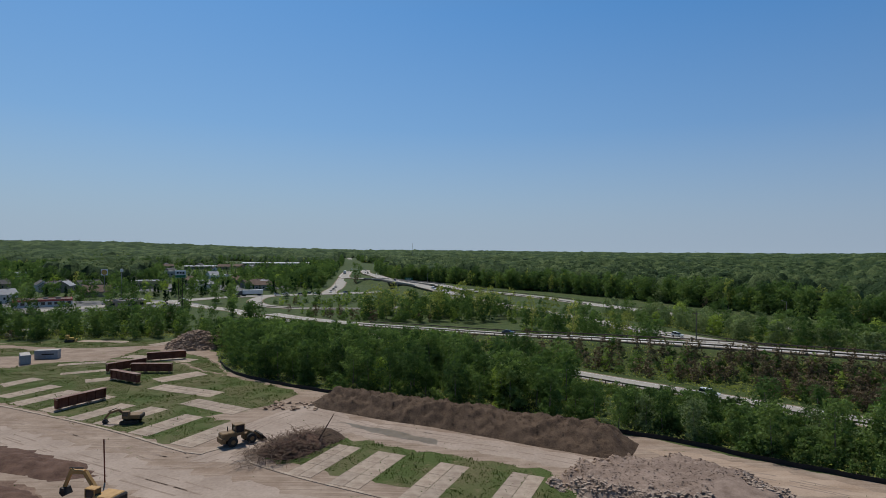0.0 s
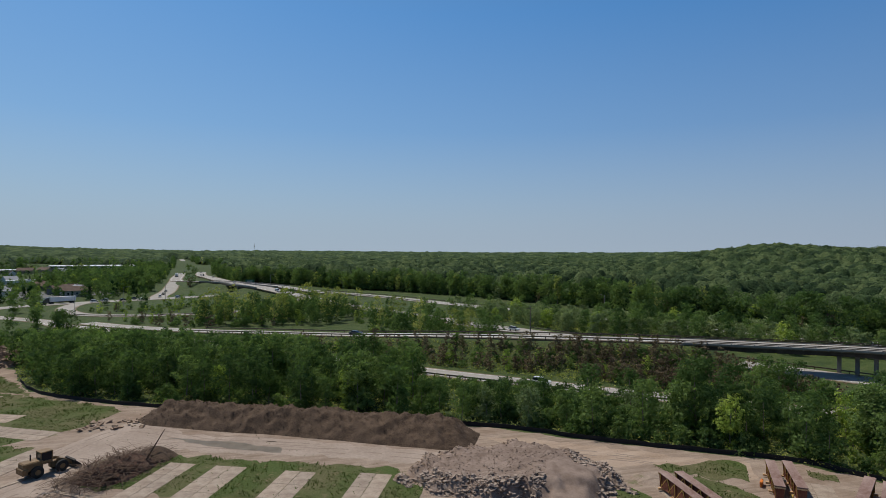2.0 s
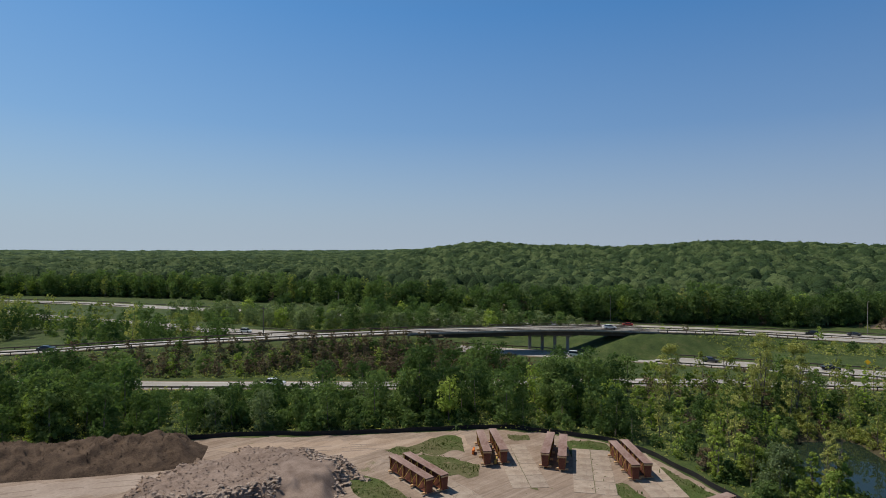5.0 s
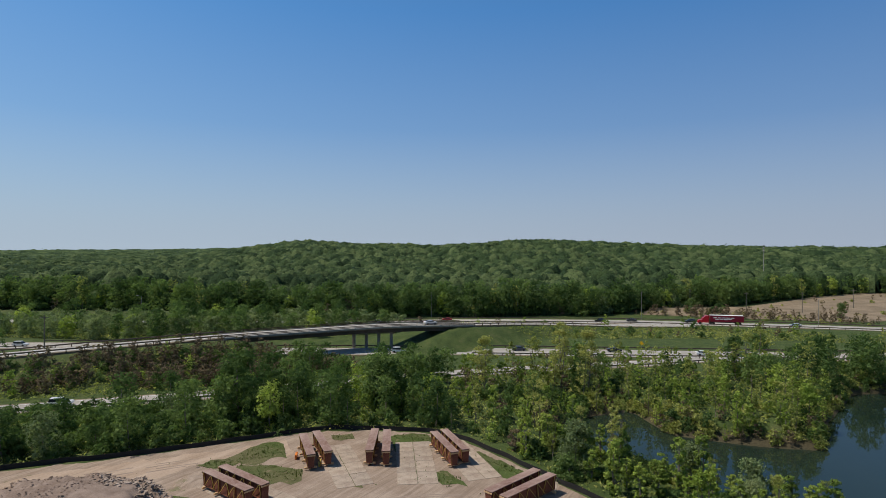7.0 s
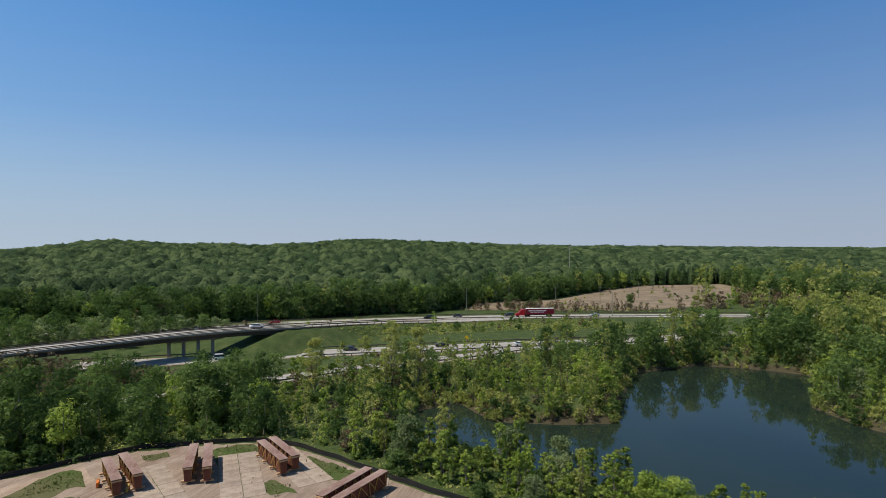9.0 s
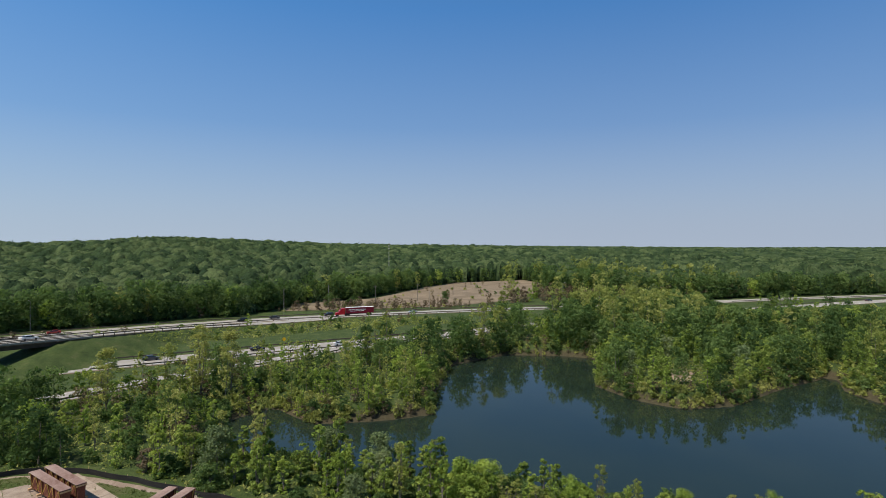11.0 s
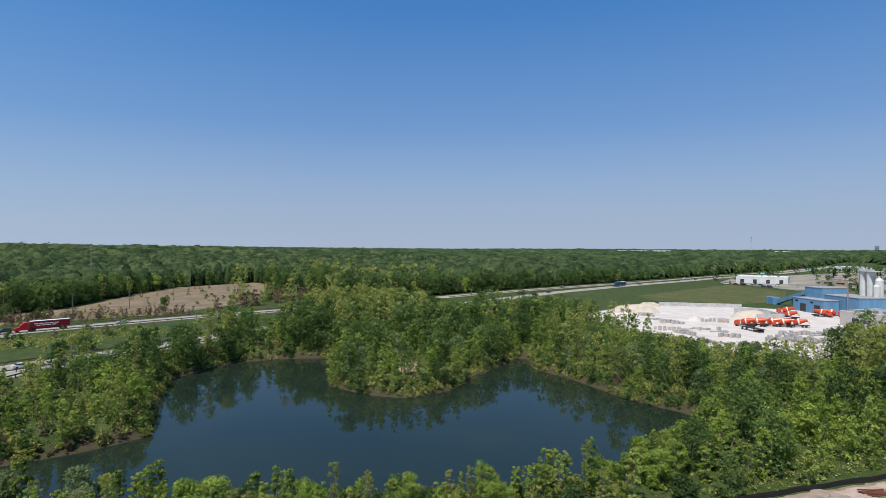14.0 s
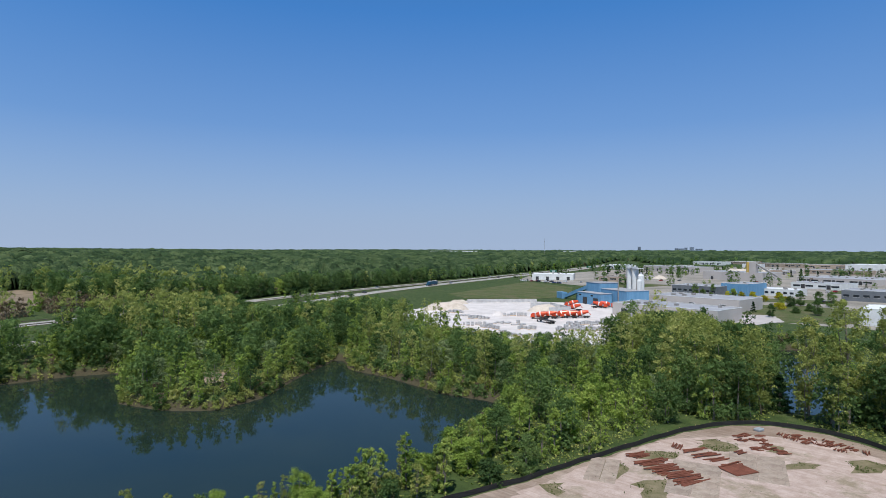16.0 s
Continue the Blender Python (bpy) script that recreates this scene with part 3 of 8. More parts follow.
TREE_LABEL = {"maple": "broad green deciduous tree in full spring leaf", "lime": "bright yellow-green young deciduous tree", "cottonwood": "tall slender cottonwood with thin olive foliage",
              "willow": "silvery grey-green willow with soft foliage", "sapling": "slim young green tree with several stems", "bush": "low dense green leafy shrub", "reed": "low olive waterside shrub with thin leaves", "brown": "brown shrub with sparse leaves and bare twigs",
              "aspen": "thin open aspen with pale stems and sparse young leaves", "alder": "slender upright yellow-green tree by the water", "poplar": "slender upright green tree in full leaf",
              "spruce": "dark green conical spruce tree", "forsythia": "bright yellow flowering shrub"}
PROTO = {}


def tree_thing(kind, i, x, y, z, turn, size):
    """One tree as a thing: trunk and crown."""
    m = Matrix.LocRotScale((x, y, z), Euler((0, 0, turn)), Vector((size, size, size * (0.9 + 0.2 * math.sin(turn * 7)))))
    key = (kind, i)
    if key not in PROTO:
        k = KINDS[kind][0][i]
        PROTO[key] = (mesh_arrays("trunk", *k["trunk"], BARK), mesh_arrays("crown", *k["near"][:2], KINDS[kind][1], normals=k["near"][2]))
    tree = tagged(new("shrub" if kind in ("bush", "forsythia") else "tree"), TREE_LABEL[kind], "shrub" if kind in ("bush", "forsythia", "brown") else "tree", "trees of the waste land")
    tree.matrix_basis = m
    part("trunk", PROTO[key][0], tree)
    part("crown", PROTO[key][1], tree)


class Stand:
    """Many trees gathered by foliage into single objects."""
    def __init__(self):
        self.v, self.f, self.t, self.n, self.d = {}, {}, {}, {}, {}

    def put(self, mat, V, F, tint, N=None):
        k = mat.name
        self.v.setdefault(k, []), self.f.setdefault(k, []), self.t.setdefault(k, []), self.n.setdefault(k, 0)
        self.v[k].append(V)
        self.f[k].append(F + self.n[k])
        self.t[k].append(np.full(len(V), tint))
        if N is not None:
            self.d.setdefault(k, []).append(N)
        self.n[k] += len(V)

    def tree(self, kind, i, x, y, z, turn, size, detail):
        k, mat = KINDS[kind][0][i], KINDS[kind][1]
        c, s = math.cos(turn) * size, math.sin(turn) * size
        R = np.array([[c, -s, 0], [s, c, 0], [0, 0, size]])
        V, F, N = k[detail]
        self.put(mat, V @ R.T + [x, y, z], F, (x * 0.377 + y * 0.713) % 1, N @ R.T / size)
        if detail == "mid" or (detail == "edge" and kind in ("cottonwood", "aspen", "brown")):
            V, F = k["stem"]
            self.put(BARK, V @ R.T + [x, y, z], F, 0)

    def build(self, name, label):
        for k in self.v:
            me = mesh_arrays(name, np.concatenate(self.v[k]), np.concatenate(self.f[k]), bpy.data.materials[k], np.concatenate(self.t[k]), normals=np.concatenate(self.d[k]) if k in self.d else None)
            tagged(new(name, me), label, "woods", kind="stuff")


ALL_ROADS = [[p for p in curve_through(r[1], 10)] for r in ROADS]


def clear_of_roads(x, y, gap):
    ok = np.ones(np.shape(x), bool)
    for (_, _, w, _), line in zip(ROADS, ALL_ROADS):
        d, _ = distance(line, x, y)
        ok &= d > w / 2 + gap
    return ok


CLEARINGS = [(151, -75, 6.5), (141, -69, 3.5), (133, -64.5, 3.0)]


def scatter(poly, spacing, rng, gap=4.0):
    """Uneven places in a polygon, clear of roads, water and the site."""
    xs, ys = [p[0] for p in poly], [p[1] for p in poly]
    gx, gy = np.meshgrid(np.arange(min(xs), max(xs), spacing), np.arange(min(ys), max(ys), spacing))
    x = gx.ravel() + rng.uniform(-0.5, 0.5, gx.size) * spacing
    y = gy.ravel() + rng.uniform(-0.5, 0.5, gx.size) * spacing
    m = inside(poly, x, y)
    x, y = x[m], y[m]
    m = clear_of_roads(x, y, gap) & ~inside(POND, x, y) & ~inside(POND_SOUTH, x, y) & ~inside(SITE, x, y)
    d, _ = distance(SITE, x, y, True)
    m &= d > 2.0
    for cx, cy, cr in CLEARINGS:
        m &= (x - cx) ** 2 + (y - cy) ** 2 > cr * cr
    return x[m], y[m]


# Stretches of planting: outline, spacing, kinds with their shares, least and greatest size.
PLANTING = []


def sow(outline, spacing, mix, least, most):
    PLANTING.append((outline, spacing, mix, least, most))


# thicket between the site and the ramp road
sow([(-68, 172), (-52, 150), (-28, 136), (38, 105), (38, 150), (5, 182), (-31, 217), (-60, 248), (-88, 270), (-80, 205)], 4.3, {"maple": 8, "lime": 0.4, "bush": 2}, 0.5, 1.05)
# lower scrub along the ramp road
sow([(38, 105), (64, 86), (78, 76), (85, 92), (72, 112), (38, 148)], 3.0, {"bush": 7, "maple": 1, "willow": 0.5}, 0.5, 1.0)
sow([(70, 84), (88, 60), (90, 50), (112, 70), (128, 74), (104, 92), (82, 108)], 3.7, {"maple": 6, "sapling": 1.5, "lime": 0.4, "bush": 3}, 0.5, 0.95)
# scrub on the flyover's bank
sow([(-20, 218), (30, 172), (70, 135), (100, 110), (112, 132), (75, 155), (30, 194), (-10, 222)], 3.6, {"bush": 4, "brown": 6, "sapling": 1}, 0.5, 0.9)
sow([(62, 150), (84, 126), (104, 108), (122, 100), (124, 118), (110, 136), (76, 157)], 2.7, {"brown": 9, "bush": 1}, 0.45, 0.75)
sow([(430, -108), (560, -118), (580, -180), (470, -190), (400, -150)], 9.0, {"maple": 6, "cottonwood": 1, "brown": 2}, 1.1, 1.5)
sow([(330, -40), (352, -60), (400, -98), (430, -220), (376, -260), (345, -170)], 7.5, {"brown": 6, "cottonwood": 1, "sapling": 1}, 0.9, 1.5)
sow([(296, 70), (318, 58), (334, 20), (326, -20), (316, -70), (308, -40), (300, 20)], 4.2, {"brown": 8, "reed": 3}, 0.35, 0.8)
sow([(100, 106), (128, 88), (124, 112), (112, 126)], 4.5, {"maple": 2, "bush": 2, "brown": 1}, 0.6, 0.9)
# between the ramp and the inlet
sow([(90, 48), (104, 64), (128, 72), (150, 52), (176, 26), (150, 4), (130, 32), (118, 44), (104, 42), (94, 30), (86, 36)], 4.4, {"aspen": 5, "sapling": 4, "maple": 1, "brown": 2, "bush": 5, "alder": 2, "poplar": 1}, 0.55, 1.0)
# spit in the pond
sow([(121, 22), (134, 30), (152, 0), (148, -6), (126, -4), (122, 8)], 3.8, {"aspen": 3, "sapling": 2, "alder": 2, "lime": 1, "bush": 3, "reed": 2}, 0.5, 0.9)
sow([(150, 4), (176, 22), (200, 0), (230, -50), (195, -36), (178, -12), (150, -5)], 4.4, {"aspen": 3, "maple": 4, "sapling": 2, "bush": 3, "alder": 1, "willow": 1}, 0.7, 1.15)
# bank between the site and the pond
sow([(88, 42), (96, 28), (90, 8), (80, -18), (70, -42), (62, -62), (52, -60), (58, -42), (64, -20), (72, 5), (80, 26)], 3.3, {"lime": 1, "sapling": 3, "alder": 4, "poplar": 3, "aspen": 2, "bush": 3, "willow": 0.7}, 0.55, 0.95)
sow([(62, -62), (72, -83), (73, -100), (83, -112), (60, -130), (42, -112), (46, -84), (50, -64)], 4.0, {"lime": 2, "maple": 2, "sapling": 2, "alder": 3, "poplar": 3, "bush": 2}, 0.55, 0.95)
# wooded headland
sow([(127, -62), (134, -53), (148, -48), (172, -57), (185, -63), (200, -40), (240, -60), (266, -120), (290, -190), (250, -215), (215, -195), (180, -180), (158, -140), (156, -119), (141, -92), (129, -75)], 4.4,
     {"maple": 3, "poplar": 5, "sapling": 3, "alder": 1, "willow": 1}, 0.6, 1.0)
sow([(178, -66), (200, -48), (236, -62), (262, -120), (280, -180), (250, -205), (215, -185), (190, -150), (176, -110)], 6.0, {"maple": 5, "cottonwood": 3, "lime": 1}, 0.95, 1.3)
# woods south of the pond
sow([(83, -113), (97, -110), (122, -113), (138, -112), (156, -122), (178, -180), (150, -170), (122, -166), (96, -172), (84, -160), (60, -150), (40, -118), (60, -128)], 4.3,
     {"maple": 2, "cottonwood": 2, "poplar": 3, "alder": 2, "willow": 2.5}, 0.6, 0.95)
sow([(28, -127), (40, -118), (62, -150), (86, -166), (92, -200), (70, -215), (52, -210), (42, -180), (36, -150), (28, -140)], 4.4, {"cottonwood": 5, "maple": 3, "sapling": 2}, 0.9, 1.25)
sow([(-40, -96), (9, -124), (18, -128), (26, -132), (14, -144), (2, -152), (2, -170), (-40, -190), (-80, -140)], 4.8, {"cottonwood": 6, "maple": 2, "bush": 3}, 0.8, 1.25)
# trees between the far pond and the trading estate
sow([(-60, -205), (40, -262), (86, -264), (92, -215), (60, -215), (52, -246), (40, -252), (20, -205), (-20, -190)], 6.5, {"maple": 2, "sapling": 2, "bush": 5}, 0.5, 0.8)
# median and verges of the motorway
sow([(-20, 320), (25, 225), (70, 182), (78, 210), (62, 268), (30, 335), (5, 360)], 6.5, {"maple": 4, "cottonwood": 2, "bush": 3, "sapling": 1}, 0.6, 1.0)
sow([(-85, 300), (-60, 262), (-20, 234), (0, 240), (-10, 290), (-50, 300)], 5.6, {"sapling": 3, "bush": 5, "brown": 2}, 0.5, 0.9)
sow([(78, 300), (118, 205), (150, 160), (190, 130), (180, 172), (145, 236), (104, 310)], 5.5, {"willow": 6, "lime": 0.6, "maple": 2}, 0.75, 1.15)
sow([(-195, 520), (-112, 462), (-104, 480), (-136, 680), (-205, 720)], 9.0, {"maple": 6, "lime": 1}, 0.85, 1.25)
sow([(-48, 322), (-10, 345), (-2, 300), (10, 262), (-15, 250), (-40, 280)], 7.0, {"cottonwood": 2, "sapling": 1, "maple": 4}, 0.6, 1.0)
# scrub inside and beside the loop ramp
sow([(-104, 346), (-94, 334), (-70, 326), (-40, 330), (-14, 350), (-6, 376), (-30, 380), (-66, 366)], 7.0, {"bush": 5, "sapling": 3, "brown": 1, "maple": 1}, 0.5, 0.95)
sow([(-20, 300), (-6, 322), (14, 350), (20, 330), (6, 300), (-6, 284)], 7.0, {"sapling": 3, "bush": 3, "maple": 1}, 0.6, 1.0)
# bushes on the motorway's grass median
sow([(172, 118), (212, 62), (238, 16), (250, -20), (272, -10), (262, 40), (236, 92), (200, 140)], 7.5, {"bush": 5, "brown": 2, "sapling": 1, "reed": 3}, 0.35, 0.9)
sow([(318, 40), (345, 56), (380, 10), (470, -30), (520, -60), (430, -80), (350, -40)], 17.0, {"brown": 4, "bush": 2, "reed": 5}, 0.3, 0.8)
# tree belt behind the site
sow([(-190, 205), (-150, 202), (-95, 212), (-70, 195), (-82, 225), (-120, 232), (-190, 226)], 5.2, {"maple": 6, "brown": 1, "sapling": 1}, 0.65, 0.95)
sow([(-150, 262), (-112, 250), (-84, 225), (-66, 232), (-92, 268), (-120, 300)], 12.0, {"maple": 4, "lime": 1, "bush": 3}, 0.5, 0.85)


# Olive scrub along the waterline.
SHORE = {"reed": 4, "brown": 1, "alder": 1, "bush": 2}


def plant():
    rng = np.random.default_rng(5)
    places = []
    for poly, spacing, mix, lo, hi in PLANTING:
        x, y = scatter(poly, spacing, rng)
        names = list(mix)
        p = np.array([mix[k] for k in names], float)
        ks = rng.choice(len(names), len(x), p=p / p.sum())
        zs = height(x, y)
        for a, b, k, z in zip(x, y, ks, zs):
            if z > WATER_Z + 0.1:
                places.append((math.hypot(a, b), names[k], int(rng.integers(0, len(KINDS[names[k]][0]))), a, b, z, rng.uniform(0, 6.28), rng.uniform(lo, hi)))
    for pond, a, b in ((POND, 0, len(POND)), (POND_SOUTH, 0, len(POND_SOUTH))):
        ring = curve_through([(*p, 0) for p in pond + pond[:1]], 2.3)
        for q, sd in zip(ring, side_of(ring)):
            for off in (-0.7, 0.7, -1.8, 1.8, -3.2, 3.2, -4.6, 4.6):
                w = q[:2] + sd[:2] * off * rng.uniform(0.5, 1.4)
                if not bool(inside(pond, w[0], w[1])) and not bool(inside(SITE, w[0], w[1])) and rng.uniform() < 0.85:
                    k = rng.choice(list(SHORE), p=np.array(list(SHORE.values())) / 8)
                    places.append((math.hypot(*w), k, int(rng.integers(0, len(KINDS[k][0]))), w[0], w[1], float(height(w[:1], w[1:])[0]) if abs(off) > 1 else WATER_Z + 0.3, rng.uniform(0, 6.28), rng.uniform(0.3, 0.55) if k in ("alder", "brown") else rng.uniform(0.45, 0.9)))
    lower = []
    for p in places:
        az = math.degrees(math.atan2(p[3], p[4]))
        tall = KINDS[p[1]][0][p[2]]["h"] * p[7] + p[5]
        cap = 99.0
        if 134 < az < 160 and p[0] < 216 and p[3] < 170:
            cap = 34.5 - p[0] * np.interp(az, [134, 139, 145, 150, 153, 156, 160], [0.135, 0.138, 0.150, 0.140, 0.118, 0.106, 0.098])
        elif 118 < az <= 134 and p[0] < 330:
            cap = 34.5 - p[0] * np.interp(az, [118, 121, 128, 134], [0.085, 0.100, 0.088, 0.078])
        elif -24 < az <= 8 and 130 < p[0] < 262:
            cap = 34.4 - p[0] * np.interp(az, [-24, -18, -9, -7, 8], [0.116, 0.121, 0.130, 0.140, 0.148])
        elif 96 < az <= 118 and 120 < p[0] < 330:
            cap = 34.5 - p[0] * np.interp(az, [96, 99, 101, 104, 112, 118], [0.110, 0.088, 0.070, 0.058, 0.060, 0.078])
        elif 160 <= az < 169 and p[0] < 250:
            cap = 34.5 - p[0] * np.interp(az, [160, 163, 166, 169], [0.098, 0.108, 0.122, 0.100])
        elif 46 < az < 103 and p[0] < 205 and p[4] > -45:
            cap = 35.0 - p[0] * np.interp(az, [46, 88, 92, 96, 103], [0.166, 0.166, 0.135, 0.112, 0.085]) if rng.uniform() > (0.4 if p[1] == "aspen" else 0.06) else 99.0
        elif 8 < az < 30 and 215 < p[0] < 345 and rng.uniform() < 0.6:
            cap = 35.5 - 0.105 * p[0]
        elif 12.5 < az < 29 and p[0] < 160:
            cap = 33.6 - 0.220 * p[0]
        cap += rng.uniform(-0.8, 0.8)
        if 45 < az < 146 and p[0] < np.interp(az, [45, 63, 75, 90, 105, 118, 125, 136, 146], [112, 104, 100, 96, 94, 92, 96, 110, 118]):
            cap = 34.0 - p[0] * np.interp(az, [45, 62, 70, 76, 85, 92, 98, 105, 115, 124, 136, 140, 146], [0.235, 0.242, 0.262, 0.266, 0.315, 0.328, 0.335, 0.382, 0.385, 0.372, 0.325, 0.298, 0.25]) + rng.uniform(-1.6, 1.0)
        if cap - p[5] < 1.3:
            continue
        if tall > cap:
            f = (cap - p[5]) / (tall - p[5])
            k = p[1] if f > 0.42 else "bush"
            p = (p[0], k, p[2] % len(KINDS[k][0]), *p[3:7], p[7] * f if f > 0.42 else min(1.0, (cap - p[5]) / 3.6))
        lower.append(p)
    places = lower
    places.sort()
    near, stand = places[:300], Stand()
    for _, k, i, a, b, z, turn, s in near:
        tree_thing(k, i, a, b, z - 0.1, turn, s)
    for d, k, i, a, b, z, turn, s in places[300:]:
        stand.tree(k, i, a, b, z - 0.1, turn, s, "mid" if d < 158 else "edge" if d < 340 else "far")
    print("planted", len(places))
    stand.build("woods", "dense mixed deciduous wood in spring leaf")


def undergrowth():
    """Brambles and young growth under and between the trees."""
    rng = np.random.default_rng(15)
    pts = []
    for poly, *_ in PLANTING:
        xs, ys = [p[0] for p in poly], [p[1] for p in poly]
        if math.hypot(np.mean(xs), np.mean(ys)) > 270:
            continue
        n = int((max(xs) - min(xs)) * (max(ys) - min(ys)) * 2.4)
        x, y = rng.uniform(min(xs) - 2, max(xs) + 2, n), rng.uniform(min(ys) - 2, max(ys) + 2, n)
        m = inside(poly, x, y) & ~inside(POND, x, y) & ~inside(POND_SOUTH, x, y) & ~inside(SITE, x, y)
        x, y = x[m], y[m]
        pts.append(np.stack([x, y], 1)[clear_of_roads(x, y, 2.2)])
    P = np.concatenate(pts)
    lump = np.abs(np.sin(P[:, 0] * 0.9 + 1.7 * np.sin(P[:, 1] * 0.5)) * np.sin(P[:, 1] * 0.8 + 1.3 * np.sin(P[:, 0] * 0.4)))
    z = height(P[:, 0], P[:, 1])
    keep = z > WATER_Z + 0.1
    P, lump, z = P[keep], lump[keep], z[keep]
    n = len(P)
    c = np.stack([P[:, 0], P[:, 1], z + rng.uniform(0, 1, n) * (0.35 + 1.1 * lump)], 1)
    nrm = rng.normal(size=(n, 3)) * 0.6 + [0, 0, 0.8]
    nrm /= np.linalg.norm(nrm, axis=1)[:, None]
    u = np.cross(nrm, rng.normal(size=(n, 3)))
    u /= np.linalg.norm(u, axis=1)[:, None]
    v = np.cross(nrm, u)
    s = rng.uniform(0.22, 0.5, n)[:, None]
    V = np.stack([c + u * s, c - u * s * 0.55 + v * s * 0.8, c - u * s * 0.55 - v * s * 0.8], 1).reshape(-1, 3)
    soft = nrm * 0.5 + [0, 0, 0.6]
    soft /= np.linalg.norm(soft, axis=1)[:, None]
    tint = (np.sin(P[:, 0] * 0.11) * np.sin(P[:, 1] * 0.13 + 1) * 0.4 + 0.5 + rng.uniform(-0.2, 0.2, n)) % 1
    me = mesh_arrays("undergrowth", V, np.arange(len(V)).reshape(-1, 3), LEAF_OLIVE, np.repeat(tint, 3), normals=np.repeat(soft, 3, 0))
    tagged(new("undergrowth", me), "tangled low undergrowth and brambles", "undergrowth", kind="stuff")


def hash01(a, b, k):
    v = np.sin(a * 127.1 + b * 311.7 + k * 74.7) * 43758.5453
    return v - np.floor(v)


def crown_field(x, y, spacing):
    """Rounded crowns, one in every square of an uneven grid: height share and a number for each crown."""
    ix, iy = np.floor(x / spacing), np.floor(y / spacing)
    best, tint = np.zeros(x.shape), np.zeros(x.shape)
    for dx in (-1, 0, 1):
        for dy in (-1, 0, 1):
            cx, cy = ix + dx, iy + dy
            px, py = (cx + 0.1 + 0.8 * hash01(cx, cy, 1)) * spacing, (cy + 0.1 + 0.8 * hash01(cx, cy, 2)) * spacing
            rad = spacing * (0.44 + 0.28 * hash01(cx, cy, 3))
            top = (0.62 + 0.38 * hash01(cx, cy, 4)) * np.sqrt(np.clip(1 - ((x - px) ** 2 + (y - py) ** 2) / rad ** 2, 0, 1))
            tint = np.where(top > best, hash01(cx, cy, 5), tint)
            best = np.maximum(best, top)
    return best, tint


TOWN = [(-1400, 60), (-200, 150), (-160, 210), (-110, 300), (-95, 440), (-125, 660), (-190, 1100), (-700, 1500), (-1600, 900)]
WORKS = [(60, -170), (250, -150), (355, -195), (386, -310), (424, -510), (490, -790), (545, -1005), (635, -1350), (100, -1500), (-900, -900), (-300, -150), (-30, -190)]


def wood_edge(az):
    """How far off the forest begins, by bearing."""
    return np.interp(az, [-60, -12, -3, 5, 20, 36, 50, 62, 75, 80, 86, 92, 100, 105, 112, 118, 123, 128, 132, 140, 200], [500, 500, 600, 500, 400, 318, 284, 280, 300, 345, 380, 470, 545, 410, 388, 402, 432, 475, 515, 640, 700])


def wooded(x, y):
    r, az = np.hypot(x, y), np.degrees(np.arctan2(x, y))
    az = np.where(az < -100, az + 360, az)
    m = (az > -60) & (az < 200) & (r > wood_edge(az))
    near = m & (r < 2300)
    ok = np.ones(x.shape, bool)
    ok[near] = clear_of_roads(x[near], y[near], 10.0)
    m &= ok & ~inside(FIELD_BROWN, x, y) & ~inside(MEDIAN, x, y)
    patch = np.sin(x / 97.0 + 2) * np.sin(y / 131.0) + 0.6 * np.sin(x / 41.0 + y / 57.0)
    m &= ~inside(TOWN, x, y) | (patch > np.where(r > 1050, -0.4, 0.75))
    m &= ~inside(WORKS, x, y) | ((patch > 0.35) & (r > 1350))
    return m


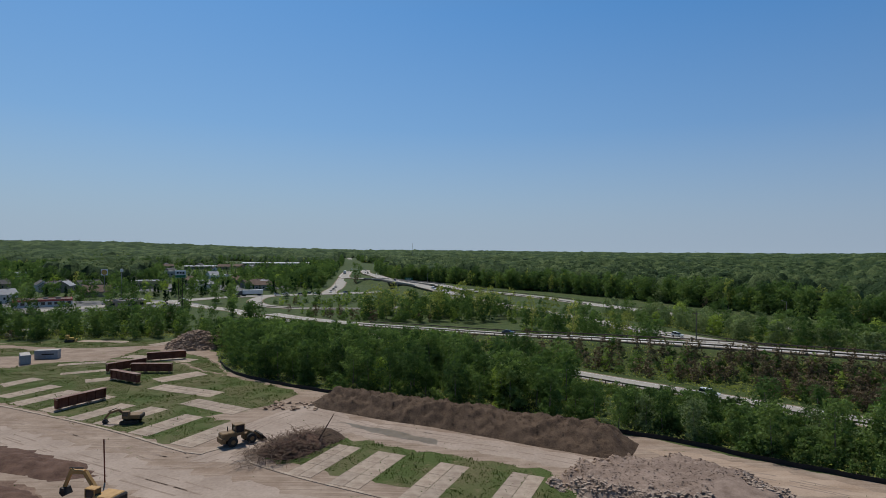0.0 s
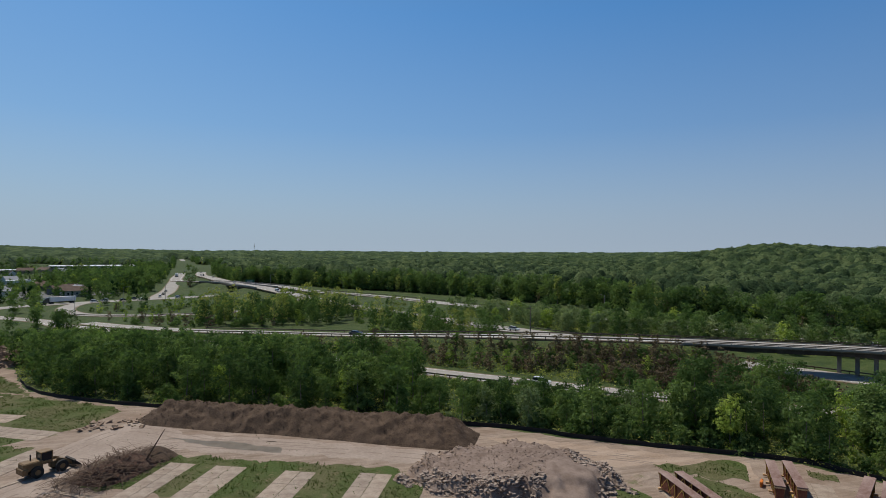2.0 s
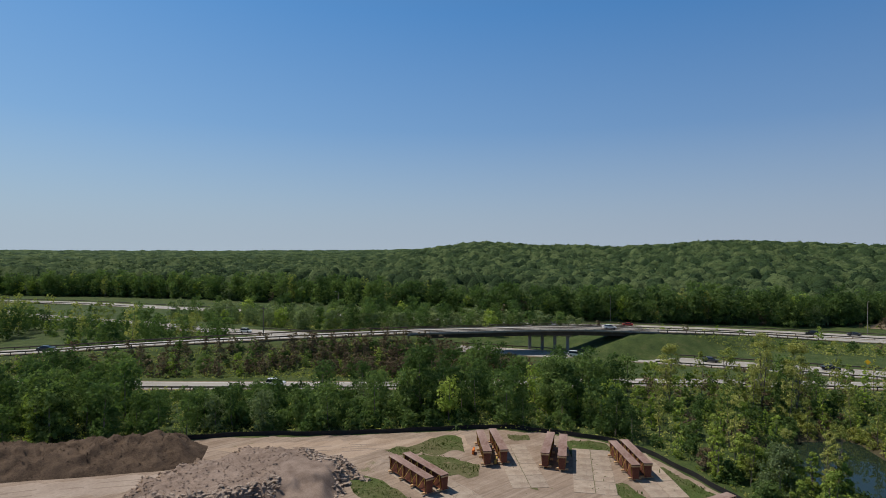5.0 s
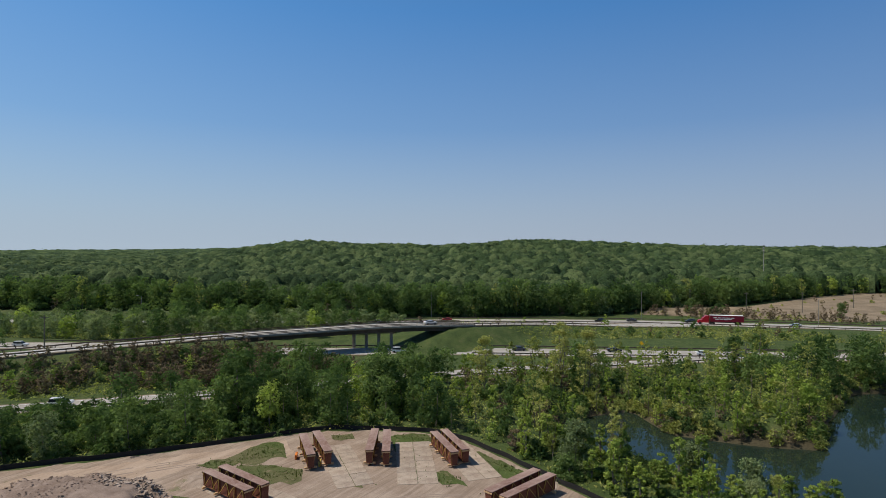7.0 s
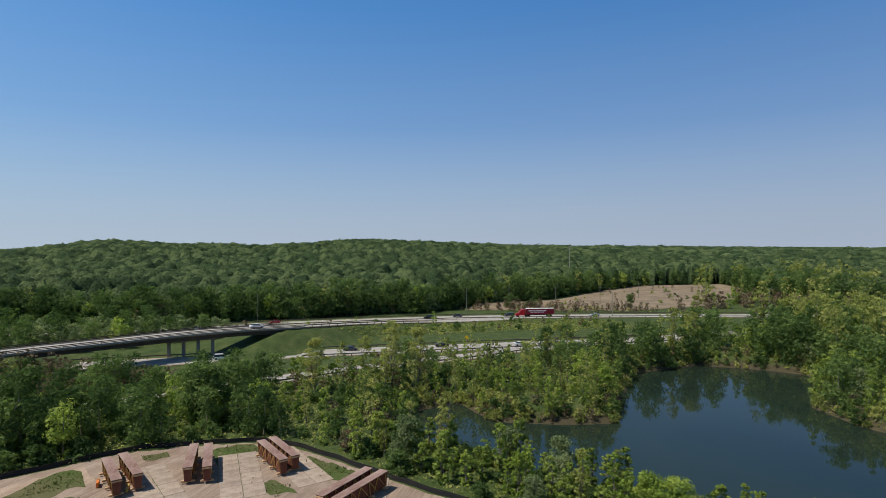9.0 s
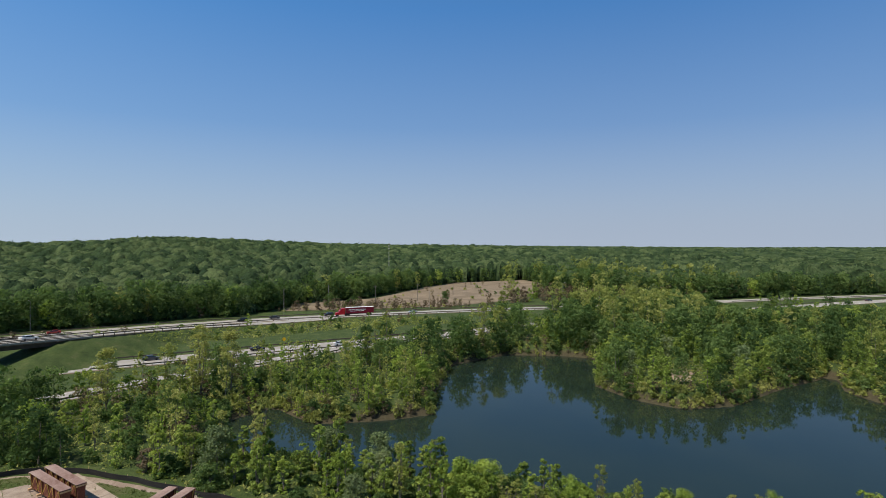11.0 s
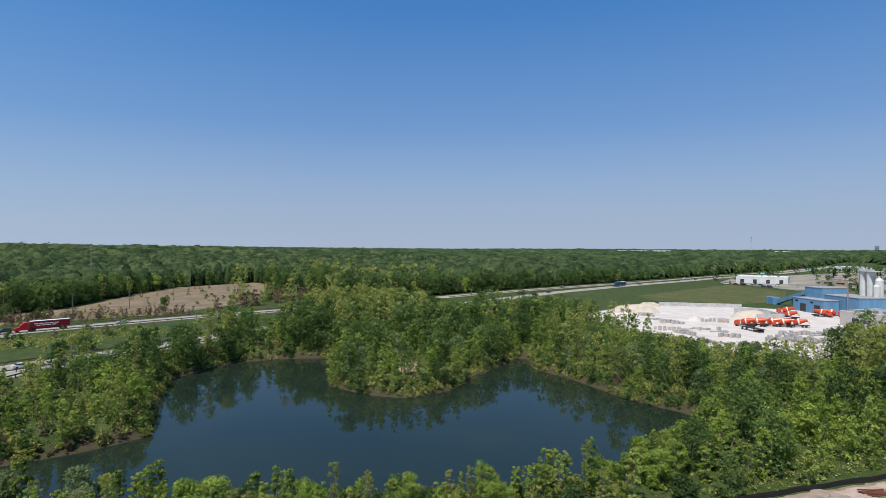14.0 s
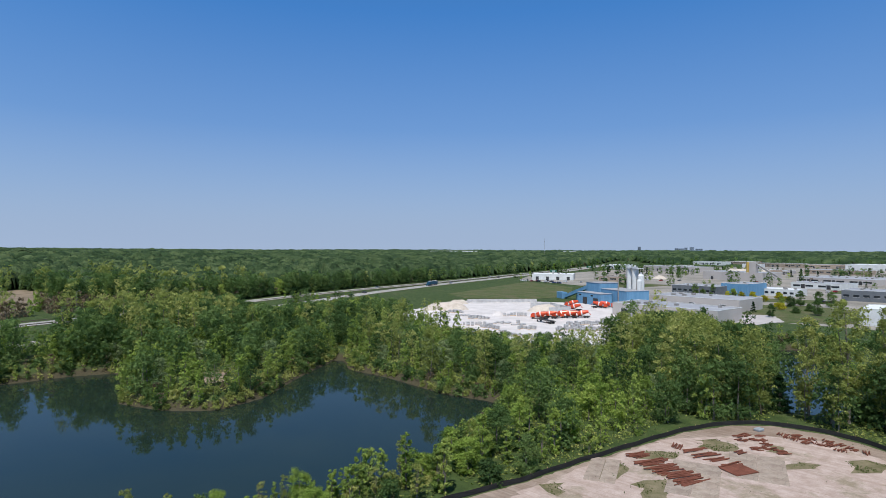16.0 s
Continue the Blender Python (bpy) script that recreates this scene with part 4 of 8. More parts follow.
def forest_roof(az, r, rng):
    """One patch of the forest's closed roof of crowns."""
    R, A = np.meshgrid(r, az, indexing="ij")
    R = R * (1 + rng.uniform(-0.0022, 0.0022, R.shape))
    x, y = (R * np.sin(A)).ravel(), (R * np.cos(A)).ravel()
    w = wooded(x, y)
    rr = np.hypot(x, y)
    c1, t1 = crown_field(x, y, 10.5)
    c2, t2 = crown_field(x, y, 17.0)
    c3, t3 = crown_field(x, y, 30.0)
    f, g = rr > 900 + 60 * np.sin(x / 50), rr > 2000
    c, t = np.where(g, c3, np.where(f, c2, c1)), np.where(g, t3, np.where(f, t2, t1))
    base = height(x, y)
    lump, _ = crown_field(x + 3.1, y - 7.7, 4.6)
    rough = rng.uniform(-1, 1, len(x)) * np.interp(rr, [400, 900, 1600, 3500], [0.2, 0.5, 2.4, 4.5])
    c = np.clip(c, 0, 1) ** 0.8 * 0.9 + lump * np.where(rr < 1100, 0.16, 0.0)
    big = 1.0 + 0.16 * np.sin(x / 63.0 + 1) * np.sin(y / 71.0) + 0.10 * np.sin(x / 23.0) * np.sin(y / 29.0 + 2)
    rise = smoothstep(-4, 26, rr - wood_edge(np.degrees(A.ravel())))
    z = base + np.where(w, (0.25 + 0.75 * rise) * big * (5.0 + 13.0 * c) + rough, -0.6)
    nr, na = R.shape
    W = np.pad(w.reshape(nr, na), 1, mode="edge")
    verge = w & ~(W[:-2, 1:-1] & W[2:, 1:-1] & W[1:-1, :-2] & W[1:-1, 2:]).ravel()
    W = np.pad((w & ~verge).reshape(nr, na), 1, mode="edge")
    second = w & ~verge & ~(W[:-2, 1:-1] & W[2:, 1:-1] & W[1:-1, :-2] & W[1:-1, 2:]).ravel()
    z = np.where(verge, base - 0.3, np.where(second, base + (z - base) * 0.6, z))
    i, j = np.meshgrid(np.arange(nr - 1), np.arange(na - 1), indexing="ij")
    F = np.stack([i * na + j, (i + 1) * na + j, (i + 1) * na + j + 1, i * na + j + 1], -1).reshape(-1, 4)
    rim = verge & (rr < 1700)
    F = F[w[F].all(1)]
    keep = np.unique(F)
    back = np.zeros(len(x), np.int64)
    back[keep] = np.arange(len(keep))
    roof = mesh_arrays("woods", np.stack([x, y, z], 1)[keep], back[F], WOODS_ROOF, t[keep], True)
    roof.polygons.foreach_set("use_smooth", ~(verge | second)[F].any(1))
    tagged(new("woods", roof), "distant unbroken deciduous forest in spring green", "woods", kind="stuff")
    return x, y, z, t, w, rr, rim, base


def far_woods():
    """The forest to the horizon: a closed roof of crowns, rough with sprays of leaves, and whole trees along its edge."""
    rng = np.random.default_rng(9)
    got = []
    for a0, a1, da, r0, r1, dr in ((-46, 12, 0.42, 300, 1000, 0.0085), (12, 126, 0.25, 262, 1000, 0.0058), (126, 192, 0.42, 400, 1000, 0.0085), (-46, 192, 0.40, 998, 4700, 0.0125)):
        az = np.radians(np.arange(a0, a1 + da, da))
        r = r0 * np.exp(np.arange(0, math.log(r1 / r0) + dr, dr))
        got.append(forest_roof(az, r, rng) + (da * dr,))
    x, y, z, t, w, rr, rim, base = (np.concatenate([q[i] for q in got]) for i in range(8))
    share = np.concatenate([np.full(len(q[0]), q[8]) for q in got])
    # sprays of leaves over the roof
    ids = np.nonzero(w & (rr < 3200))[0]
    p = share[ids] / rr[ids] ** 0.7
    pick = rng.choice(ids, 130000, p=p / p.sum())
    s = (0.30 + 0.0012 * rr[pick]) * rng.uniform(0.6, 1.3, len(pick))
    n = rng.normal(size=(len(pick), 3)) * 0.6 + [0, 0, 0.7]
    n /= np.linalg.norm(n, axis=1)[:, None]
    u = np.cross(n, rng.normal(size=n.shape))
    u /= np.linalg.norm(u, axis=1)[:, None]
    v = np.cross(n, u)
    q = np.stack([x, y, z], 1)[pick] + rng.uniform(-1, 1, (len(pick), 3)) * (0.004 * rr[pick])[:, None] * [1, 1, 0.2] + [0, 0, 0.2]
    s = s[:, None]
    soft = n * 0.7 + [0, 0, 0.5]
    soft /= np.linalg.norm(soft, axis=1)[:, None]
    V = np.stack([q + u * s, q - u * s * 0.55 + v * s * 0.8, q - u * s * 0.55 - v * s * 0.8], 1).reshape(-1, 3)
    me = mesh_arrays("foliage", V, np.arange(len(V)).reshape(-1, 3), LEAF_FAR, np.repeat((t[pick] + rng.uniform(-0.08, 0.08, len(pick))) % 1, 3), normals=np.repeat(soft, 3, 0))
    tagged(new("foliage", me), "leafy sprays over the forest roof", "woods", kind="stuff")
    # whole trees along the forest's edge, and scattered ones in the town and works
    stand = Stand()
    gx, gy = np.meshgrid(np.arange(-700, 720, 6.5), np.arange(-720, 760, 6.5))
    ex, ey = gx.ravel() + rng.uniform(-3, 3, gx.size), gy.ravel() + rng.uniform(-3, 3, gx.size)
    er, ea = np.hypot(ex, ey), np.degrees(np.arctan2(ex, ey))
    d = er - wood_edge(ea)
    m = (d > -5) & (d < 16) & (ea > -14) & (ea < 136) & clear_of_roads(ex, ey, 6.0) & ~inside(FIELD_BROWN, ex, ey)
    for a, b, h in zip(ex[m], ey[m], height(ex[m], ey[m])):
        k = rng.choice(["maple", "lime", "cottonwood", "willow", "brown"], p=[0.80, 0.03, 0.08, 0.04, 0.05])
        stand.tree(k, int(rng.integers(0, len(KINDS[k][0]))), a, b, h - 0.3, rng.uniform(0, 6.28), rng.uniform(1.05, 1.5) * (0.75 if k == "cottonwood" else 1), "edge")
    n1 = int(m.sum())
    cell = set()
    for a, b, h in zip(x[rim], y[rim], base[rim]):
        g = 7.0 + 0.006 * math.hypot(a, b)
        key = (round(a / g), round(b / g))
        if key in cell:
            continue
        cell.add(key)
        k = rng.choice(["maple", "lime", "cottonwood", "brown"], p=[0.84, 0.04, 0.08, 0.04])
        stand.tree(k, int(rng.integers(0, len(KINDS[k][0]))), a, b, h - 0.3, rng.uniform(0, 6.28), rng.uniform(0.95, 1.35) * (0.75 if k == "cottonwood" else 1), "edge" if math.hypot(a, b) < 720 else "far")
    n1 += len(cell)
    gx, gy = np.meshgrid(np.arange(-900, 500, 11.0), np.arange(-1000, 1100, 11.0))
    ex, ey = gx.ravel() + rng.uniform(-6.5, 6.5, gx.size), gy.ravel() + rng.uniform(-6.5, 6.5, gx.size)
    er, ea = np.hypot(ex, ey), np.degrees(np.arctan2(ex, ey))
    ta, wo = inside(TOWN, ex, ey) & (ea > -60) & (er > 330) & (rng.uniform(size=len(ex)) < np.where(er < 620, 0.75, 0.85)), inside(WORKS, ex, ey) & (ea > 120) & (er > np.where(ea < 152, 640, 420)) & (rng.uniform(size=len(ex)) < np.where(er > 800, 0.2, 0.08))
    m = (ta | wo) & clear_of_roads(ex, ey, 6.0) & ~inside(MEDIAN, ex, ey)
    SCATTERED.extend((a, b) for a, b in zip(ex[m], ey[m]))
    for a, b, h in zip(ex[m], ey[m], height(ex[m], ey[m])):
        if not free(a, b):
            continue
        k = rng.choice(["maple", "lime", "spruce", "sapling", "brown"], p=[0.60, 0.06, 0.22, 0.08, 0.04])
        low = 0.55 if b > 0 and -27 < math.degrees(math.atan2(a, b)) < -14 and math.hypot(a, b) > 560 else 1.0
        stand.tree(k, int(rng.integers(0, len(KINDS[k][0]))), a, b, h - 0.3, rng.uniform(0, 6.28), rng.uniform(0.6, 1.15) * low, "edge" if math.hypot(a, b) < 430 else "far")
    print("edge", n1, "scattered", int(m.sum()))
    stand.build("trees", "deciduous trees at the wood's edge and among the buildings")


SCATTERED, BUILT = [], []


def free(x, y):
    """Whether no building stands at a place; BUILT holds x, y and reach."""
    return all((x - a) ** 2 + (y - b) ** 2 > c * c for a, b, c in BUILT)



# ---- building blocks for made things ----
def boxp(c, s, bev=0.0, turn=0.0):
    """Corner points of a box with chamfered edges: centre, size, turn in degrees about z."""
    pts = []
    for sx in (-1, 1):
        for sy in (-1, 1):
            for sz in (-1, 1):
                h = [s[0] / 2, s[1] / 2, s[2] / 2]
                for k in range(3 if bev else 1):
                    q = [h[j] - (bev if bev and j != k else 0) for j in range(3)]
                    pts.append(Vector((sx * q[0], sy * q[1], sz * q[2])))
    R = Matrix.Rotation(radians(turn), 3, "Z")
    return [R @ p + Vector(c) for p in pts]


def barp(a, b, w, h=None):
    """Corner points of a bar from a to b."""
    a, b = Vector(a), Vector(b)
    d = (b - a).normalized()
    u = d.cross(Vector((0, 0, 1)) if abs(d.z) < 0.95 else Vector((1, 0, 0))).normalized() * w / 2
    v = d.cross(u).normalized() * (h or w) / 2
    return [p + i * u + j * v for p in (a, b) for i in (-1, 1) for j in (-1, 1)]


def cylp(a, b, r, r2=None, n=12):
    a, b = Vector(a), Vector(b)
    d = (b - a).normalized()
    u = d.cross(Vector((0, 0, 1)) if abs(d.z) < 0.95 else Vector((1, 0, 0))).normalized()
    v = d.cross(u)
    return [p + q * (u * math.cos(t) + v * math.sin(t)) for p, q in ((a, r), (b, r if r2 is None else r2)) for t in [2 * math.pi * k / n for k in range(n)]]


def wheelp(c, r, w, axis=1, n=18):
    """A tyre with rounded shoulders: an axle along x (0) or y (1)."""
    pts = []
    for o, q in ((-0.5, 0.86), (-0.36, 1.0), (0.36, 1.0), (0.5, 0.86)):
        for k in range(n):
            t = 2 * math.pi * k / n
            p = [0, 0, r * q * math.sin(t)]
            p[axis], p[1 - axis] = o * w, r * q * math.cos(t)
            pts.append(Vector(p) + Vector(c))
    return pts


def solid(name, mat, *hulls):
    """One mesh of convex pieces."""
    bm = bmesh.new()
    for pts in hulls:
        b2 = bmesh.new()
        for p in pts:
            b2.verts.new(p)
        bmesh.ops.convex_hull(b2, input=b2.verts)
        loose = [v for v in b2.verts if not v.link_faces]
        bmesh.ops.delete(b2, geom=loose, context="VERTS")
        bmesh.ops.dissolve_limit(b2, angle_limit=0.02, verts=b2.verts, edges=b2.edges)
        m2 = bpy.data.meshes.new("piece")
        b2.to_mesh(m2)
        b2.free()
        bm.from_mesh(m2)
        bpy.data.meshes.remove(m2)
    me = bpy.data.meshes.new(name)
    bm.to_mesh(me)
    bm.free()
    me.materials.append(mat)
    return me


def thing(name, label, category, x=0, y=0, z=0, turn=0, group=""):
    ob = tagged(new(name), label, category, group)
    ob.matrix_basis = pose(x, y, z, 0, 0, turn)
    return ob


def chunks(rng, places, lo, hi, flat=0.55):
    """Broken blocks at the places: arrays of vertices and faces."""
    n = len(places)
    cube = np.array([(x, y, z) for x in (-1, 1) for y in (-1, 1) for z in (-1, 1)], float) * 0.5
    V = cube[None] * rng.uniform(0.55, 1.0, (n, 8, 1)) * rng.uniform(lo, hi, (n, 1, 1)) * np.stack([rng.uniform(0.7, 1.5, n), rng.uniform(0.6, 1.1, n), rng.uniform(0.25, flat, n)], 1)[:, None]
    a, b = rng.uniform(0, 6.28, n), rng.normal(0, 0.45, n)
    R = np.zeros((n, 3, 3))
    ca, sa, cb, sb = np.cos(a), np.sin(a), np.cos(b), np.sin(b)
    R[:, 0, 0], R[:, 0, 1], R[:, 0, 2] = ca * cb, -sa, ca * sb
    R[:, 1, 0], R[:, 1, 1], R[:, 1, 2] = sa * cb, ca, sa * sb
    R[:, 2, 0], R[:, 2, 2] = -sb, cb
    V = np.einsum("nij,nkj->nki", R, V) + np.asarray(places)[:, None]
    f = np.array([(0, 1, 3, 2), (4, 6, 7, 5), (0, 4, 5, 1), (2, 3, 7, 6), (0, 2, 6, 4), (1, 5, 7, 3)])
    return V.reshape(-1, 3), (f[None] + np.arange(n)[:, None, None] * 8).reshape(-1, 4)


def mound_mesh(name, line, half, top, mat, rough=0.35, seed=0, cross=22, step=0.7):
    """A heap along a line with slumped, lumpy sides. Also gives a function for places on it."""
    L = curve_through([(*p, 0) for p in line], step)
    s = side_of(L)
    n = len(L)
    u = np.linspace(-1, 1, cross)
    q = np.linspace(0, 1, n)
    end = np.minimum(1, np.minimum(q, 1 - q) * n * step / (half * 0.9))
    end = np.sin(np.clip(end, 0, 1) * math.pi / 2)
    V = np.zeros((n, cross, 3))
    for i in range(n):
        for j in range(cross):
            w = 1 + 0.14 * noise.noise(Vector((q[i] * n * step * 0.09, u[j] * 0.7, seed)))
            p = L[i] + s[i] * u[j] * half * w * (0.55 + 0.45 * end[i])
            h = top * end[i] * (1 - abs(u[j]) ** 1.7) * (0.86 + 0.3 * noise.noise(Vector((p[0] * 0.12, p[1] * 0.12, seed + 5))))
            k = 1 - abs(u[j]) ** 6
            h += k * end[i] * rough * (noise.noise(Vector((p[0] * 0.5, p[1] * 0.5, seed))) + 0.6 * noise.noise(Vector((p[0] * 1.5, p[1] * 1.5, seed + 2))) + 0.3 * noise.noise(Vector((p[0] * 3.7, p[1] * 3.7, seed + 4))))
            V[i, j] = (p[0], p[1], max(h, -0.1 if abs(u[j]) > 0.97 or end[i] < 0.02 else 0.02))
    i, j = np.meshgrid(np.arange(n - 1), np.arange(cross - 1), indexing="ij")
    F = np.stack([i * cross + j, (i + 1) * cross + j, (i + 1) * cross + j + 1, i * cross + j + 1], -1).reshape(-1, 4)
    me = mesh_arrays(name, V.reshape(-1, 3), F, mat, smooth=True)
    return me, V


def strewn(V, rng, n, power=1.0):
    """n places on a mound."""
    P = V[1:-1, 1:-1].reshape(-1, 3)
    w = np.clip(P[:, 2], 0.05, None) ** power
    return P[rng.choice(len(P), n, p=w / w.sum())] + rng.normal(0, 0.25, (n, 3)) * [1, 1, 0.2]


RUST = mottled("rusty_steel", (0.110, 0.036, 0.021), (0.215, 0.078, 0.046), 0.8, 0.85, 0.1, fine=8)
RUST_TOP = mottled("weathered_rust_plate", (0.17, 0.092, 0.070), (0.33, 0.235, 0.200), 0.5, 0.85, 0.0, fine=6, stretch=(1, 0.35, 1))
TIMBER = mottled("new_timber", (0.42, 0.25, 0.12), (0.60, 0.40, 0.22), 1.0, 0.8, fine=12, stretch=(1, 6, 1))
TIE_YELLOW = mottled("yellow_strut", (0.40, 0.26, 0.06), (0.55, 0.38, 0.10), 2.0, 0.6)
BLACK_CLOTH = mottled("black_fabric", (0.010, 0.010, 0.011), (0.030, 0.028, 0.026), 0.7, 0.8, stretch=(1, 1, 6))
MACHINE = mottled("dusty_machine_paint", (0.135, 0.082, 0.038), (0.25, 0.160, 0.075), 0.9, 0.6, fine=6)
MACHINE_TAN = mottled("faded_yellow_paint", (0.32, 0.180, 0.060), (0.47, 0.290, 0.110), 0.9, 0.6, fine=6)
DARK_STEEL = mottled("dark_machine_steel", (0.022, 0.020, 0.018), (0.060, 0.052, 0.045), 1.5, 0.7, 0.3)
RUBBER = mottled("tyre_rubber", (0.018, 0.017, 0.016), (0.045, 0.042, 0.038), 3.0, 0.9)
GLASS = Mat("dark_window_glass", 0.08, 0, 0.6).color((0.02, 0.025, 0.03)).m
CONTAINER = mottled("pale_container_paint", (0.23, 0.25, 0.27), (0.33, 0.35, 0.365), 0.8, 0.6, stretch=(1, 1, 0.4))
TWIG = mottled("dead_twigs", (0.055, 0.033, 0.022), (0.135, 0.090, 0.062), 2.0, 0.95)
WEED = foliage("weeds", (0.064, 0.088, 0.025), (0.098, 0.124, 0.036), (0.150, 0.156, 0.062), 0.3, 0)
MUD = Mat("wet_mud", 0.4, 0, 0.25)
MUD.color(MUD.ramp(MUD.noise(0.5), (0.3, (0.125, 0.098, 0.066)), (0.7, (0.19, 0.155, 0.112))))
ORANGE = mottled("orange_paint", (0.55, 0.14, 0.02), (0.70, 0.22, 0.04), 1.0, 0.5)

# ---- grass, slabs and kerbs of the cleared site ----
GRASS_HOMES = [
    [(-124, 134), (-96, 123.5), (-70, 110.5), (-45, 97.5), (-41, 104), (-42, 112), (-47, 114), (-40, 120), (-36, 123), (-33, 133), (-41, 140.5), (-55, 149), (-70, 159), (-79, 170), (-100, 168), (-113, 165), (-119, 157), (-127, 160), (-142, 150)],
    [(-28, 92), (-18, 87), (-6, 81.5), (6, 75), (16, 72), (19, 80), (16, 88), (4, 93), (-8, 98), (-19, 103)],
    [(-98, 188), (-84, 183), (-71, 174), (-62, 161), (-56, 150), (-70, 161), (-79, 172), (-99, 170.5)], [(-168, 186), (-140, 187), (-123, 181), (-129, 174), (-150, 168), (-176, 172)],
    [(-152, 194), (-144, 200), (-100, 206), (-94, 196), (-120, 188), (-134, 190)],
]
GRASS_GIRDERS = [
    [(45, 73), (48.5, 71), (48, 61), (43, 64), (43.4, 69.6)], [(58, 73), (62, 71), (63.5, 63.5), (60.5, 60.8), (57, 63.6)], [(63, 77.5), (68.7, 78.5), (70, 74.6), (66, 69.5), (58, 73.5), (55.5, 78.5)],
    [(70.4, 64), (72.4, 61.5), (68.2, 57.6), (63.7, 52), (63, 54.5), (66, 59)], [(83, 61.5), (88, 57), (85, 53.4), (81.6, 55), (79, 52.5), (77, 49), (72.3, 45.6), (68, 46), (73, 50.8), (77, 56)],
    [(83, 46), (84.2, 43.9), (82.4, 39), (80, 33.5), (77, 34.5), (77.3, 39)], [(72.6, 46.4), (74.4, 45.3), (73, 41), (71, 38.8), (69.3, 42)], [(78, 71), (80.6, 68.4), (78.5, 65.8), (75.6, 68.2)],
]
GRASS_STEEL = [
    [(35, -105), (33, -108.4), (29, -108.4), (28, -103.4), (31, -102), (33.6, -102)], [(41, -91.8), (38, -95.6), (35, -97), (34.2, -94.2), (37, -91.4), (39.3, -89.5)], [(34.7, -82), (32.3, -84.5), (30.2, -81.7), (30, -77), (32, -76.4), (35, -79.8)],
    [(30.6, -90), (29, -93.3), (26.7, -91.4), (28, -88)], [(20.6, -102.7), (19, -106.3), (16.6, -106.7), (17.2, -104), (19.6, -101.4)], [(14, -111), (11.8, -114), (9, -113.7), (9.2, -109), (11.8, -106.6)], [(45.2, -70.5), (43.5, -72.8), (41, -70.8), (41.9, -68)],
    [(42.8, -80.8), (42, -86), (39, -86.2), (37, -81), (39.8, -77.6)], [(24.6, -112), (22, -112.4), (21.7, -108.6), (24, -108.2)],
]
GRASS_PATCHES = GRASS_HOMES + GRASS_GIRDERS + GRASS_STEEL
DRY_GRASS = mottled("thin_dry_weeds", (0.105, 0.100, 0.044), (0.235, 0.190, 0.118), 0.45, 0.95, 0, 0.1, 9, 0.5, 0.08)
for _p in GRASS_HOMES + GRASS_GIRDERS:
    flat_sheet("grass", _p, 0.05, GRASS, "patchy green weeds on bare soil", "grass", 2.2)
for _p in GRASS_STEEL:
    flat_sheet("grass", _p, 0.05, DRY_GRASS, "thin dry olive weeds on pale soil", "grass", 2.6)


def pale_soil_mat():
    """Pale pinkish trampled soil with scraped streaks and thin weedy patches."""
    k = Mat("pale_sandy_soil", 0.95, 0, 0.12)
    a, b, c = k.noise(0.12, 6, 0.7), k.noise(0.5, 5, 0.65), k.noise(6.0, 3, 0.7)
    base = k.ramp(b, (0.3, (0.345, 0.256, 0.206)), (0.7, (0.510, 0.405, 0.345)))
    streak = k.noise(0.9, 4, 0.65, stretch=(0.08, 1.4, 1, 50))
    base = k.mix(k.math("MULTIPLY", k.ramp(streak, (0.52, (0, 0, 0)), (0.62, (1, 1, 1))), 0.35), base, (0.270, 0.188, 0.136))
    base = k.mix(1.0, base, k.ramp(c, (0.3, (0.88, 0.88, 0.88)), (0.7, (1.1, 1.1, 1.1))), "MULTIPLY")
    weed = k.math("MULTIPLY", k.ramp(a, (0.53, (0, 0, 0)), (0.62, (1, 1, 1))), 0.55)
    k.color(k.mix(weed, base, k.ramp(c, (0.3, (0.115, 0.105, 0.046)), (0.7, (0.215, 0.185, 0.095)))))
    k.bump(k.math("ADD", b, c), 0.35, 0.05)
    return k.m


PALE_SOIL = pale_soil_mat()
flat_sheet("pale_soil", [(46, -64), (43.5, -84), (39, -103), (28, -116), (17, -120.5), (9, -116), (-15, -100), (-24, -76), (6, -58)], 0.04, PALE_SOIL, "pale pinkish trampled sandy soil", "soil", 1.5)
SAND_WARM = mottled("warm_scraped_sand", (0.262, 0.188, 0.134), (0.410, 0.314, 0.242), 0.3, 0.95, 0, 0.12, 10, 0.4, 0.06, (0.35, 1.6, 1))
DUST = mottled("pale_packed_track", (0.262, 0.204, 0.163), (0.382, 0.308, 0.254), 0.11, 0.95, 0, 0.12, 16, 0.3, 0.04)
RUT = mottled("dark_tyre_rut", (0.215, 0.161, 0.125), (0.300, 0.234, 0.187), 0.6, 0.95, 0, 0.12, 9, 0.5, 0.05)
flat_sheet("scraped_sand", [(35, 98), (43, 95.5), (51, 89.5), (64, 80.5), (71, 75), (68, 70), (60, 74), (56, 79), (48, 80), (46, 86), (38, 91)], 0.042, SAND_WARM, "warm tan scraped sand along the fence", "soil", 2.2)
flat_sheet("dirt_track", [(-40, 90), (-37.5, 99), (-37, 110), (-33, 118), (-29, 124), (-24, 121), (-18, 113.5), (0, 105.5), (16, 97.5), (30, 91), (38, 88.5), (33, 86.5), (20, 89), (8, 94.5), (-6, 100), (-18, 104.5), (-26, 106.5), (-30.5, 100), (-31, 90)], 0.04, DUST, "pale packed dirt track beside the soil bank", "soil", 1.8)
